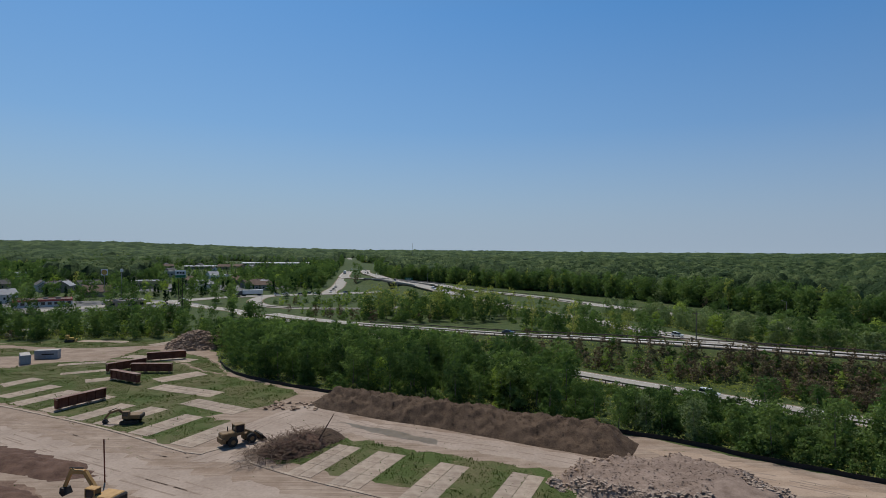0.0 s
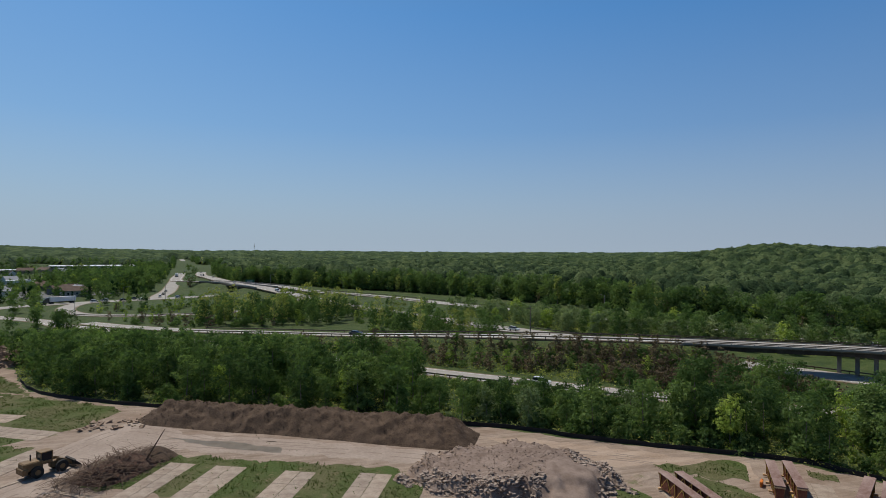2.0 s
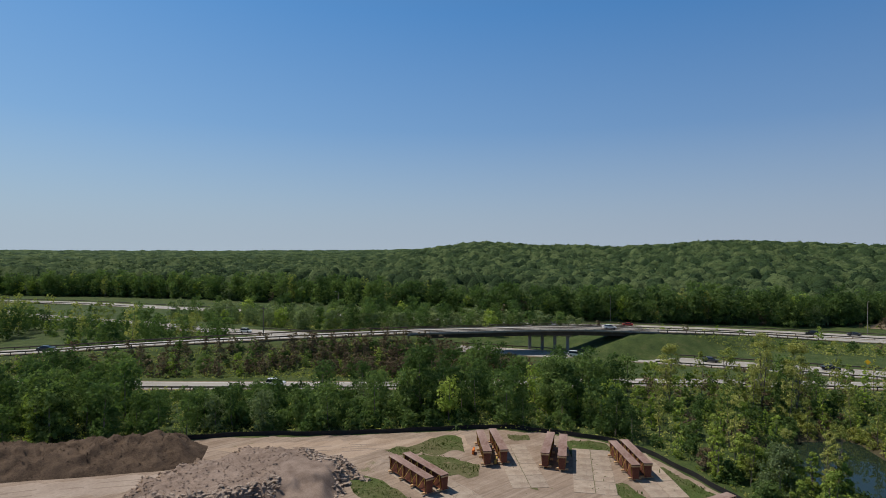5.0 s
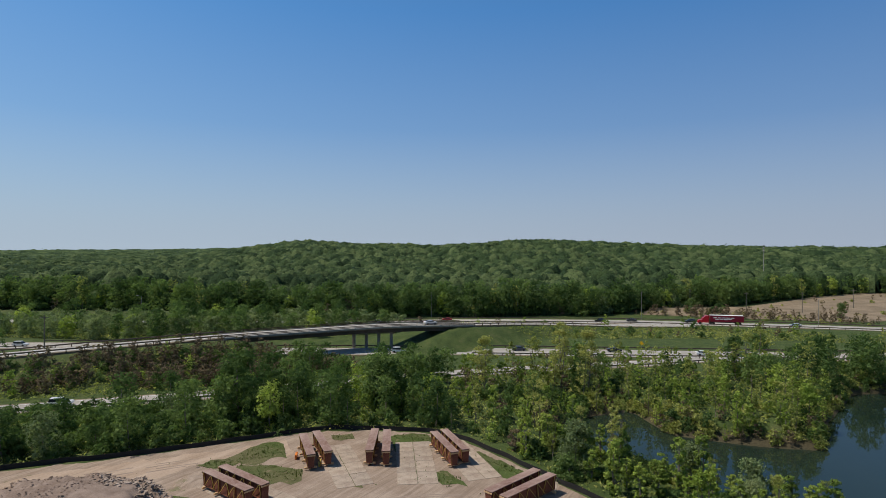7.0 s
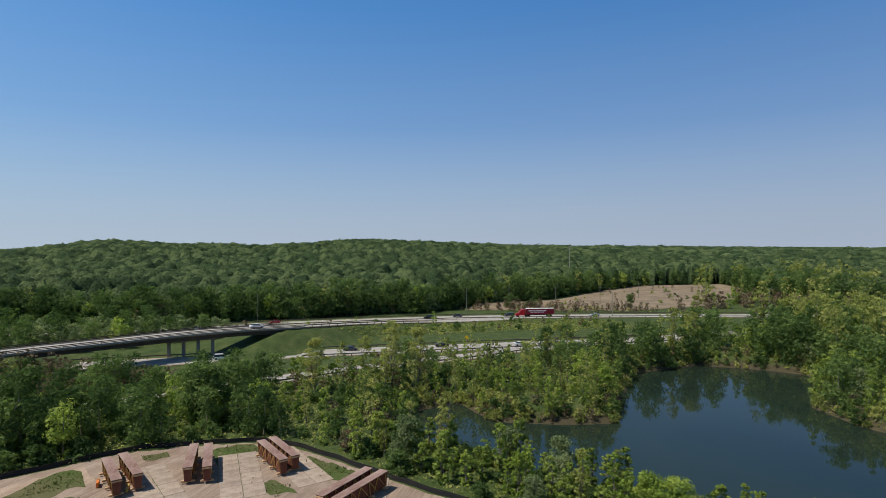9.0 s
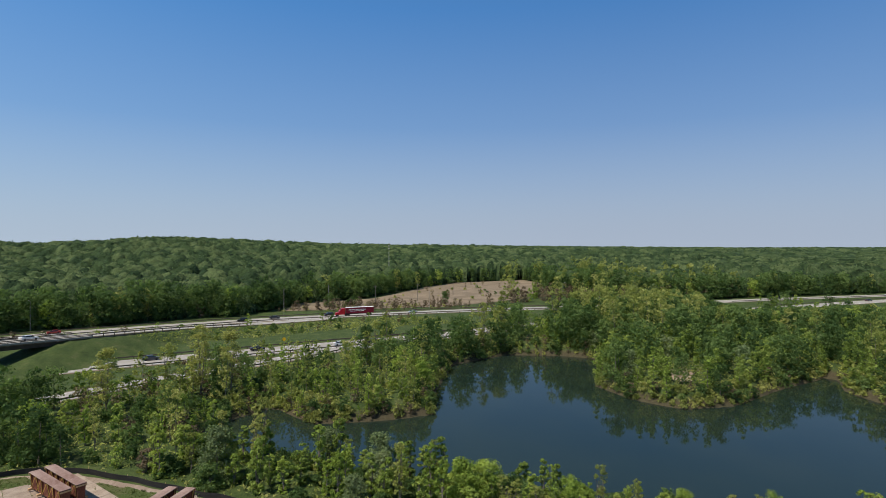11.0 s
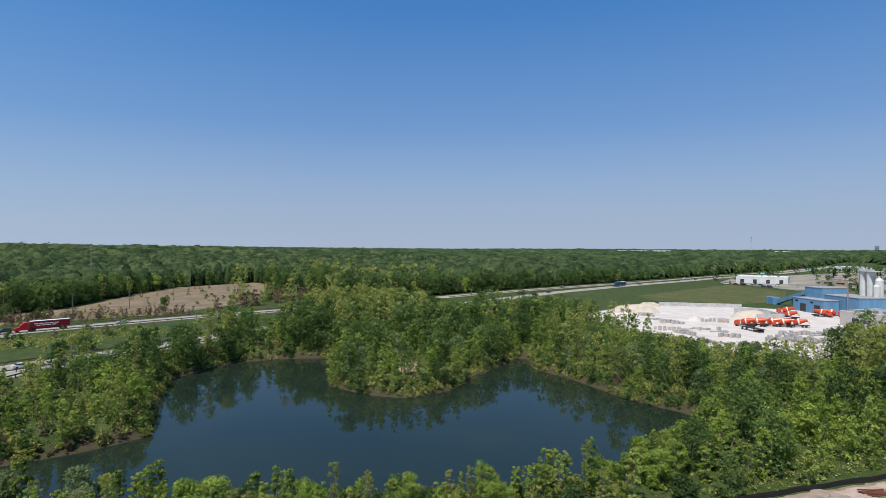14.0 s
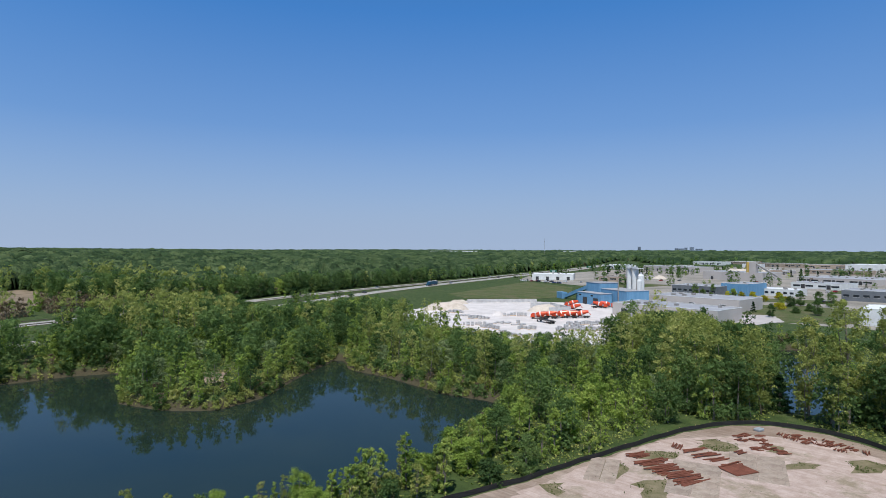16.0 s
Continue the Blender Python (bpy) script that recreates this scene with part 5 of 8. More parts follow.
flat_sheet("dirt_track", [(-130, 128), (-96, 113.5), (-66, 99.5), (-44, 88.5), (-28, 83), (-10, 74), (14, 62), (12, 52), (-12, 63), (-36, 76), (-60, 86), (-96, 101), (-136, 116)], 0.038, DUST, "pale packed dirt road through the cleared site", "soil", 3.0)


def tyre_tracks():
    """Pairs of wheel ruts that wander along the dirt roads."""
    rng = np.random.default_rng(44)
    ways = [[(-120, 121), (-90, 108), (-60, 93), (-38, 82), (-12, 69), (10, 57)], [(-110, 121), (-80, 107), (-56, 96), (-42, 90), (-36, 97), (-34, 108), (-28, 117), (-14, 108), (4, 101), (24, 92), (40, 88), (56, 82)],
            [(-60, 90), (-44, 86), (-34, 90), (-31, 101), (-22, 109), (-6, 103), (14, 95), (28, 88)], [(20, 92), (34, 92), (48, 86), (60, 78), (68, 70)], [(26, 88), (20, 80), (18, 70), (22, 60)], [(10, 58), (30, 56), (44, 52), (60, 46), (70, 36)],
            [(-30, 80), (-16, 70), (0, 60), (22, 52)]]
    V, F = [], []
    for way_ in ways:
        for _ in range(2):
            o = rng.normal(0, 1.3)
            L = curve_through([(x + rng.normal(0, 0.5), y + rng.normal(0, 0.5), 0) for x, y in way_], 1.4)
            S = side_of(L)
            for wheel in (-1.0, 1.0):
                i0 = rng.integers(0, max(1, len(L) // 3))
                i1 = len(L) - rng.integers(0, max(1, len(L) // 3))
                for i in range(i0, i1 - 1):
                    if noise.noise(Vector((L[i][0] * 0.22, L[i][1] * 0.22, o))) < -0.08:
                        continue
                    w0, w1 = 0.16 + 0.10 * noise.noise(Vector((i * 0.3, o, 0))), 0.16 + 0.10 * noise.noise(Vector(((i + 1) * 0.3, o, 0)))
                    n = len(V)
                    V += [L[i] + S[i] * (o + wheel - w0), L[i] + S[i] * (o + wheel + w0), L[i + 1] + S[i + 1] * (o + wheel + w1), L[i + 1] + S[i + 1] * (o + wheel - w1)]
                    F.append((n, n + 1, n + 2, n + 3))
    V = np.array(V) + [0, 0, 0.046]
    tagged(new("tyre_tracks", mesh_arrays("tyre_tracks", V, np.array(F), RUT)), "dark wheel ruts pressed into sandy soil", "tyre tracks", kind="stuff")


tyre_tracks()
PADS = []


def tufts():
    """Weeds that stand up from the grass patches and thinly from the soil."""
    rng = np.random.default_rng(3)
    pts = []
    for poly, n in [(p, 0) for p in GRASS_PATCHES] + [(SITE, 1)]:
        xs, ys = [q[0] for q in poly], [q[1] for q in poly]
        area = (max(xs) - min(xs)) * (max(ys) - min(ys))
        k = int(area * (9 if not n else 0.15))
        x, y = rng.uniform(min(xs), max(xs), k), rng.uniform(min(ys), max(ys), k)
        m = inside(poly, x, y)
        if n:
            m &= (np.sin(x * 0.31 + 1) * np.sin(y * 0.27) + 0.5 * np.sin(x * 0.9 + y * 0.7) > 0.45)
        pts.append(np.stack([x[m], y[m], np.full(m.sum(), 0.07)], 1))
    P = np.concatenate(pts)
    on = np.zeros(len(P), bool)
    for x0, y0, dx, dy, l, w in PADS:
        a, b = (P[:, 0] - x0) * dx + (P[:, 1] - y0) * dy, (P[:, 0] - x0) * dy - (P[:, 1] - y0) * dx
        on |= (a > 0) & (a < l) & (b > 0) & (b < w)
    P = P[~on | (np.random.default_rng(8).uniform(size=len(P)) < 0.05)]
    lump = np.array([noise.noise(Vector((p[0] * 0.3, p[1] * 0.3, 3))) for p in P])
    P = P[lump > -0.25]
    n = len(P)
    a = rng.uniform(0, 6.28, n)
    u = np.stack([np.cos(a), np.sin(a), np.zeros(n)], 1) * rng.uniform(0.04, 0.12, n)[:, None]
    h = np.stack([rng.normal(0, 0.10, n), rng.normal(0, 0.10, n), rng.uniform(0.05, 0.26, n) ** 1.3 + np.where((lump[lump > -0.25] > 0.32) & (rng.uniform(size=n) < 0.4), 0.25, 0)], 1)
    V = np.stack([P - u, P + u, P + u * 0.5 + h, P - u * 0.5 + h], 1).reshape(-1, 3)
    nrm = np.tile([0.0, 0.0, 1.0], (len(V), 1))
    me = mesh_arrays("weeds", V, np.arange(len(V)).reshape(-1, 4), WEED, normals=nrm)
    tagged(new("weeds", me), "ragged low green weeds and grass tufts", "weeds", kind="stuff")


U, W2 = Vector((0.893, -0.45)), Vector((0.40, 0.916))


def pad(x, y, along, width=5.0, turn=None, label="cracked weathered concrete slab in the grass"):
    """A concrete slab with joints: its near corner, length and the way it runs."""
    d = W2 if turn is None else Vector((math.sin(radians(turn)), math.cos(radians(turn))))
    e = Vector((d.y, -d.x))
    ob = thing("concrete_slab", label, "slab", x, y, 0, math.degrees(math.atan2(-d.x, d.y)), "mobile home slabs")
    PADS.append((x, y, d.x, d.y, along, width))
    n = max(2, round(along / 5))
    rng = random.Random(int(x * 13 + y * 7))
    for k in range(n):
        for q in (0, 1):
            l = along / n
            key = (round(l, 2), round(width, 2), rng.randrange(3))
            if key not in PAD_MESH:
                PAD_MESH[key] = solid("slab_panel", SLAB, boxp((0, 0, 0), (width / 2 - 0.06, l - 0.06, 0.3), 0.03))
            p = part("slab_panel", PAD_MESH[key], ob)
            p.matrix_basis = pose(width / 4 + q * width / 2, l / 2 + k * l, -0.06 + rng.uniform(-0.012, 0.012), rng.uniform(-0.2, 0.2), rng.uniform(-0.2, 0.2), 0)


PAD_MESH = {}
for _x, _y, _l, _w in [(-46.6, 98.3, 13, 5), (-56.9, 103.8, 13, 5), (-66.5, 109.0, 13, 5), (-73.6, 112.2, 12, 4.4), (-82.9, 117.5, 14, 5), (-92.5, 122.3, 13, 4.6), (-99.6, 128.0, 12, 4.4), (-108, 138, 9, 4.6),
                       (-23.2, 85.9, 14, 4.4), (-16.3, 82.4, 14.5, 5.2), (-5.9, 77.6, 14.5, 5.0), (4.7, 73.0, 15.5, 5.0)]:
    pad(_x, _y, _l, _w)
for _x, _y, _l, _w, _t in [(-68, 140.5, 19, 5, 112), (-54, 127.4, 16, 5, 118), (-109, 163, 12, 3, 66), (-101, 151.8, 11, 3, 60), (-90, 144.6, 9, 4, 58), (-74, 146, 12, 6, 40), (-128, 205, 18, 4, 95), (-101, 196, 10, 5, 30), (-96, 178, 24, 5, 105),
                           (41.5, -76.3, 10, 4.6, 160), (31, -80, 14, 7, 165), (26, -92, 12, 8, 165)]:
    pad(_x, _y, _l, _w, _t)
for _x, _y, _l, _w, _t in [(49.3, 55, 17, 6.5, 6), (61.0, 54.5, 18, 5.4, 38), (66.5, 48.0, 18, 6.0, 53), (73.0, 40.0, 17, 5.4, 41), (63.5, 30.4, 15, 6.0, 74)]:
    pad(_x, _y, _l, _w, _t, "dusty concrete slab under steel girders")


tufts()


def kerb(name, line, label):
    L = curve_through([(*p, 0) for p in line], 1.5)
    tagged(new(name, strip_mesh(name, L, -0.55, 0.0, 0.13, 0.4, SLAB)), label, "kerb", kind="structure")


kerb("kerb", [(-120, 132.5), (-93, 120.3), (-63, 106), (-42, 94), (-38.5, 94.2), (-36.5, 97)], "low concrete kerb along the dirt road")
kerb("kerb", [(-31.5, 96), (-32, 92.5), (-29.5, 89.4), (-20, 83.6), (-8, 77.6), (4, 71.8), (16, 66.5)], "low concrete kerb along the dirt road")
flat_sheet("puddle", [(-21, 112), (-15.5, 109.4), (-7, 105.6), (-0.5, 101), (-0.8, 99), (-6.6, 101.6), (-13.8, 106)], 0.055, MUD.m, "shallow muddy puddle on the dirt track", "puddle")
RED_SOIL = mottled("red_dug_soil", (0.058, 0.030, 0.020), (0.135, 0.078, 0.054), 0.5, 0.95, fine=9, bump=0.9, dist=0.25)
flat_sheet("disturbed_soil", [(-78, 98), (-65, 93), (-57.7, 89.5), (-50.7, 84), (-53, 82.6), (-59, 83.5), (-63.5, 85.6), (-70, 87), (-84, 90)], 0.06, RED_SOIL, "dark freshly dug reddish soil", "soil", 2.5)
flat_sheet("disturbed_soil", [(-66, 83.5), (-61, 82.4), (-53, 77), (-46, 72), (-42, 66), (-60, 64), (-70, 74)], 0.055, mottled("rutted_soil", (0.105, 0.062, 0.042), (0.23, 0.155, 0.112), 0.35, 0.95, fine=9, bump=0.8, dist=0.2, stretch=(0.4, 1.4, 1)), "dark freshly dug reddish soil", "soil", 2.5)

# ---- silt fence ----
FENCE = SITE[3:33]


def silt_fence():
    L = curve_through([(*p, 0) for p in FENCE], 1.2)
    fence = tagged(new("silt_fence"), "low black fabric silt fence on wooden stakes", "fence")
    s = side_of(L)
    wob = np.array([0.12 * math.sin(i * 0.9) + 0.1 * noise.noise(Vector((i * 0.21, 0, 0))) for i in range(len(L))])
    P = L + s * (wob[:, None] - 0.5)
    tops = np.array([0.78 + 0.10 * noise.noise(Vector((i * 0.4, 5, 0))) for i in range(len(L))])
    n = len(P)
    V = np.concatenate([P + [0, 0, -0.1], P + np.stack([0 * tops, 0 * tops, tops], 1), P + s * 0.04 + np.stack([0 * tops, 0 * tops, tops], 1), P + s * 0.04 + [0, 0, -0.1]])
    i = np.arange(n - 1)
    F = np.concatenate([np.stack([i + q * n, i + 1 + q * n, i + 1 + ((q + 1) % 4) * n, i + ((q + 1) % 4) * n], 1) for q in range(4)])
    part("fabric", mesh_arrays("fabric", V, F, BLACK_CLOTH), fence)
    stake = solid("stake", TIMBER, boxp((0, 0, 0.42), (0.05, 0.05, 1.05), 0.005))
    for k in range(1, n - 1, 3):
        part("stake", stake, fence, m=pose(P[k][0] - s[k][0] * 0.05, P[k][1] - s[k][1] * 0.05, 0, random.uniform(-4, 4), random.uniform(-4, 4), 0))


silt_fence()

# ---- heaps ----
CRUSHED = mottled("crushed_brown_fill", (0.155, 0.108, 0.083), (0.290, 0.218, 0.174), 0.5, 0.95, fine=10, bump=0.9, dist=0.2)
SLAB_BITS = mottled("grey_slab_fragments", (0.215, 0.160, 0.122), (0.400, 0.318, 0.258), 0.9, 0.95, fine=7, bump=0.7, dist=0.1)


def rubble_plateau(rng):
    """A broad flat-topped tip of crushed rubble: broken slabs down its flanks and a smooth driven ramp."""
    heap = thing("rubble_heap", "broad flat-topped heap of crushed brown concrete rubble", "rubble", group="rubble heaps")
    c, e, g = np.array([32.0, 78.5]), np.array([0.924, -0.383]), np.array([0.383, 0.924])

    def lie(a, b):
        """Height of the tip at a metres across and b metres away from its centre, and how far out that is."""
        q = np.hypot(a / 15.0, b / np.where(b < 0, 7.5, 10.0))
        wob = 0.10 * np.sin(a * 0.7 + 1) * np.sin(b * 0.6) + 0.06 * np.sin(a * 1.9 + b * 1.3)
        top = 2.7 + 0.5 * np.sin(a * 0.22 + 0.6) + 0.04 * b
        h = top * smoothstep(1.12, 0.72, q + wob)
        ramp = np.clip((b + 17) / 16, 0, 1) * 2.7 * smoothstep(4.2, 2.0, np.abs(a - 8.5 - 0.12 * b))
        return np.maximum(h, np.where(b < 2, ramp, 0)), q + wob, ramp

    A, B = np.meshgrid(np.arange(-19, 19.1, 0.42), np.arange(-18, 13, 0.42), indexing="ij")
    h, q, ramp = lie(A, B)
    lumps = np.array([noise.noise(Vector((a * 0.9, b * 0.9, 3))) + 0.6 * noise.noise(Vector((a * 2.3, b * 2.3, 8))) for a, b in zip(A.ravel(), B.ravel())]).reshape(A.shape)
    h = np.where(h > 0.03, h + lumps * np.where(ramp > 0.4, 0.10, 0.32) * np.clip(h, 0, 1), -0.15)
    P = np.stack([c[0] + A * e[0] + B * g[0], c[1] + A * e[1] + B * g[1], h], -1).reshape(-1, 3)
    na, nb = A.shape
    i, j = np.meshgrid(np.arange(na - 1), np.arange(nb - 1), indexing="ij")
    F = np.stack([i * nb + j, (i + 1) * nb + j, (i + 1) * nb + j + 1, i * nb + j + 1], -1).reshape(-1, 4)
    F = F[(h.ravel()[F] > -0.1).any(1)]
    part("fill", mesh_arrays("fill", P, F, CRUSHED, smooth=True), heap)
    a, b = A.ravel(), B.ravel()
    hh, qq, rr = h.ravel(), q.ravel(), ramp.ravel()
    bare = (rr < 0.3) | (b > 1)
    for name, mask, n, lo, hi, flat, mat, label in (
            ("rubble_fragment", bare & (hh > 0.3) & (qq < 0.95), 2400, 0.06, 0.30, 0.6, CRUSHED, "small brown rubble fragments"),
            ("broken_concrete", bare & (hh > 0.05) & (qq > 0.70) & (a > 9), 1000, 0.18, 0.75, 0.32, SLAB_BITS, "tilted grey pieces of broken concrete slab"),
            ("broken_concrete", bare & (hh > 0.05) & (qq > 0.66) & (b < -1.5) & (a < 7), 1000, 0.18, 0.75, 0.32, SLAB_BITS, "tilted grey pieces of broken concrete slab"),
            ("broken_concrete", bare & (hh > 0.05) & (qq > 0.72) & (a < 9) & (b > -3), 460, 0.15, 0.6, 0.35, RUBBLE, "brown pieces of broken concrete")):
        ids = np.nonzero(mask)[0]
        pick = P[rng.choice(ids, n)] + rng.normal(0, 0.2, (n, 3)) * [1, 1, 0.2] - [0, 0, 0.04]
        v, f = chunks(rng, pick, lo, hi, flat)
        tagged(part(name, mesh_arrays(name, v, f, mat), heap, label), kind="stuff")


def heaps():
    rng = np.random.default_rng(4)
    berm = thing("soil_berm", "long bank of dark brown excavated soil", "soil heap")
    me, V = mound_mesh("soil", [(-27, 128), (-16, 122.5), (-4, 116.5), (8, 111), (20, 104), (33, 97)], 6.6, 3.7, SOIL_DARK, 0.85, 1, 36, 0.42)
    part("soil", me, berm)
    v, f = chunks(rng, strewn(V, rng, 3200, 0.3) - [0, 0, 0.03], 0.08, 0.22, 1.0)
    tagged(part("loose_soil", mesh_arrays("loose_soil", v, f, SOIL_DARK), berm), kind="stuff")
    rubble_plateau(rng)
    for label, line, half, top, n, sd in (("large heap of broken concrete and brick rubble", [(-92, 190), (-83, 194), (-74, 191)], 9.0, 5.5, 1700, 3),):
        heap = thing("rubble_heap", label, "rubble", group="rubble heaps")
        me, V = mound_mesh("fill", line, half, top, RUBBLE, 0.5, sd, 24, 0.7)
        part("fill", me, heap)
        v, f = chunks(rng, strewn(V, rng, n, 0.5), 0.3, 1.3, 0.5)
        tagged(part("broken_concrete", mesh_arrays("broken_concrete", v, f, RUBBLE), heap), kind="stuff")
    for label, line, half, top, sd in (("small mound of pale sandy soil", [(50, 73), (54, 75)], 3.0, 1.0, 7), ("mound of grey soil behind the brush pile", [(-23, 101), (-18, 104)], 4.5, 2.2, 8), ("low ridge of dark dug soil", [(-88, 92), (-70, 90), (-54, 85)], 3.5, 1.1, 9), ("low ridge of dark dug soil", [(-75, 78), (-60, 76), (-50, 70)], 4, 0.8, 10)):
        heap = thing("soil_heap", label, "soil heap", group="soil heaps")
        me, V = mound_mesh("soil", line, half, top, DIRT if sd == 7 else SOIL_DARK if sd == 8 else RED_SOIL, 0.4, sd, 16, 0.6)
        part("soil", me, heap)
    pile = thing("slab_pile", "scattered flat lumps of broken concrete", "rubble", group="rubble heaps")
    v, f = chunks(rng, np.stack([rng.uniform(-37, -26, 60), rng.uniform(119, 125, 60), rng.uniform(0.08, 0.3, 60)], 1), 0.4, 1.2, 0.3)
    for k in range(60):
        part("broken_concrete", mesh_arrays("broken_concrete", v[8 * k:8 * k + 8], f[:6], RUBBLE), pile)
    # brushwood
    brush = thing("brush_pile", "heap of dead brown branches and roots", "brushwood")
    me, V = mound_mesh("soil", [(-28, 92), (-25, 97), (-21.5, 103)], 5.0, 1.7, RED_SOIL, 0.5, 18, 18, 0.6)
    part("soil", me, brush)
    paths = []
    for k in range(760):
        a, q, e = rng.uniform(0, 6.28), math.sqrt(rng.uniform()), rng.uniform(-1, 1)
        x, y = -25.2 + 3.6 * e + 4.6 * q * math.cos(a), 96.0 + 5.4 * e + 4.0 * q * math.sin(a)
        z = 0.3 + (1 - q * q) * 2.8 * rng.uniform(0.3, 1) * (1 - 0.5 * e * e)
        b, l = rng.uniform(0, 6.28), rng.uniform(1.2, 4.2)
        dz = rng.normal(0, 0.5)
        t = rng.uniform(0.7, 2.2)
        paths.append([(x, y, z, 0.05 * t), (x + l / 2 * math.cos(b), y + l / 2 * math.sin(b), max(0.05, z + dz * 0.5 + 0.2), 0.035 * t), (x + l * math.cos(b + 0.2), y + l * math.sin(b + 0.2), max(0.05, z + dz), 0.012)])
    part("dead_wood", mesh_arrays("dead_wood", *tubes(paths, 4), TWIG), brush)
    part("trunk", solid("trunk", TWIG, cylp((-21, 98, 1.0), (-18.6, 99.4, 5.2), 0.16, 0.05, 8)), brush)


heaps()

# ---- steel girders on slabs ----
def girder(length=10.6, braced=True):
    """A rusty box girder on timber bearers; some are braced by yellow struts."""
    g = thing("steel_girder", "rust-brown steel box girder with yellow struts on timber bearers" if braced else "dark rusty steel plate girder stored among weedy slabs", "girder", group="stored girders")
    w, h, z0 = 1.36, 2.0, 0.42
    part("top_plate", solid("top_plate", RUST_TOP, boxp((0, length / 2, z0 + h), (w, length, 0.1), 0.02)), g, "weathered rusty top plate")
    for sx in (-1, 1):
        part("side_plate", solid("side_plate", RUST, [Vector((sx * (0.34 + o), y, z)) for o in (0, 0.05) for y in (0.15, length - 0.15) for z in (z0, z0 + h)]), g)
        n = 6
        for k in range(n):
            y = 0.5 + (length - 1) * k / (n - 1)
            if braced:
                part("strut", solid("strut", TIE_YELLOW, barp((sx * 0.64, y, z0 + h - 0.05), (sx * 0.42, y + 0.5 * (1 if k % 2 else -1) * (1 if k not in (0, n - 1) else 0), z0), 0.07)), g)
            if braced and k < n - 1:
                y1 = y + (length - 1) / (n - 1)
                part("cross_brace", solid("cross_brace", TIE_YELLOW, barp((sx * 0.66, y + 0.1, z0 + h - 0.1), (sx * 0.55, y1 - 0.1, z0 + 0.1), 0.055)), g)
            part("stiffener", solid("stiffener", RUST, [Vector((sx * q, y + o, z)) for o in (-0.03, 0.03) for q, z in ((0.39, z0), (0.39, z0 + h), (0.64, z0 + h), (0.5, z0))]), g)
    for y in (0.1, length - 0.1):
        part("end_plate", solid("end_plate", RUST, [Vector((x, y + o, z)) for o in (-0.04, 0.04) for x, z in ((-0.42, z0), (0.42, z0), (0.55, z0 + h), (-0.55, z0 + h))]), g)
        part("end_board", solid("end_board", TIMBER, boxp((0, y + (-0.1 if y < 1 else 0.1), z0 + h - 0.22), (w, 0.06, 0.2), 0.01)), g)
    part("bottom_plate", solid("bottom_plate", RUST, boxp((0, length / 2, z0), (0.95, length, 0.08), 0.01)), g)
    for y in (0.6, length * 0.35, length * 0.65, length - 0.6):
        part("bearer", solid("bearer", TIMBER, boxp((0, y, 0.26), (1.9, 0.3, 0.28), 0.02)), g, "new timber bearer")
    return g


def place_girders():
    spots = [((50.5, 60.1), (51.8, 70.5)), ((52.8, 59.6), (54.1, 70.1)), ((63.9, 62.2), (69.9, 69.8)), ((66.4, 61.0), (73.1, 70.2)), ((70.0, 55.9), (78.2, 61.2)), ((71.0, 53.4), (78.8, 59.0)), ((76.2, 44.1), (83.0, 52.3)), ((78.1, 43.2), (85.0, 51.5)),
             ((66.2, 33.4), (76.4, 30.8)), ((65.8, 31.0), (75.7, 28.4)), ((-78.9, 117), (-74.3, 126.8)), ((-83.6, 145.2), (-74.2, 140.3)), ((-82.8, 152.9), (-72.2, 153.4)), ((-86.6, 168), (-77.4, 172.7)), ((-89.0, 152.0), (-83.0, 161.0))]
    first = girder()
    for k, (a, b) in enumerate(spots):
        turn = math.degrees(math.atan2(-(b[0] - a[0]), b[1] - a[1]))
        # leave the base on the slab's face
        m = pose(a[0], a[1], 0.13, 0, 0, turn)
        if k == 10:
            first = girder(braced=False)
        if k in (0, 10):
            first.matrix_basis = m
        else:
            copy_thing(first, m)
    for x, y, t, mat, lab in ((66.2, 62.6, 35, TIE_YELLOW, "bright yellow steel trestle between girders"), (66.5, 68, 40, ORANGE, "orange painted steel trestle beside a girder")):
        tr = thing("trestle", lab, "trestle", x, y, 0.13, t)
        for z in (0.15, 0.55):
            part("rail", solid("rail", mat, boxp((0, 0, z), (1.6, 0.35, 0.18), 0.02)), tr)
        for sx in (-0.7, 0.7):
            part("leg", solid("leg", mat, boxp((sx, 0, 0.35), (0.12, 0.3, 0.7), 0.01)), tr)


place_girders()

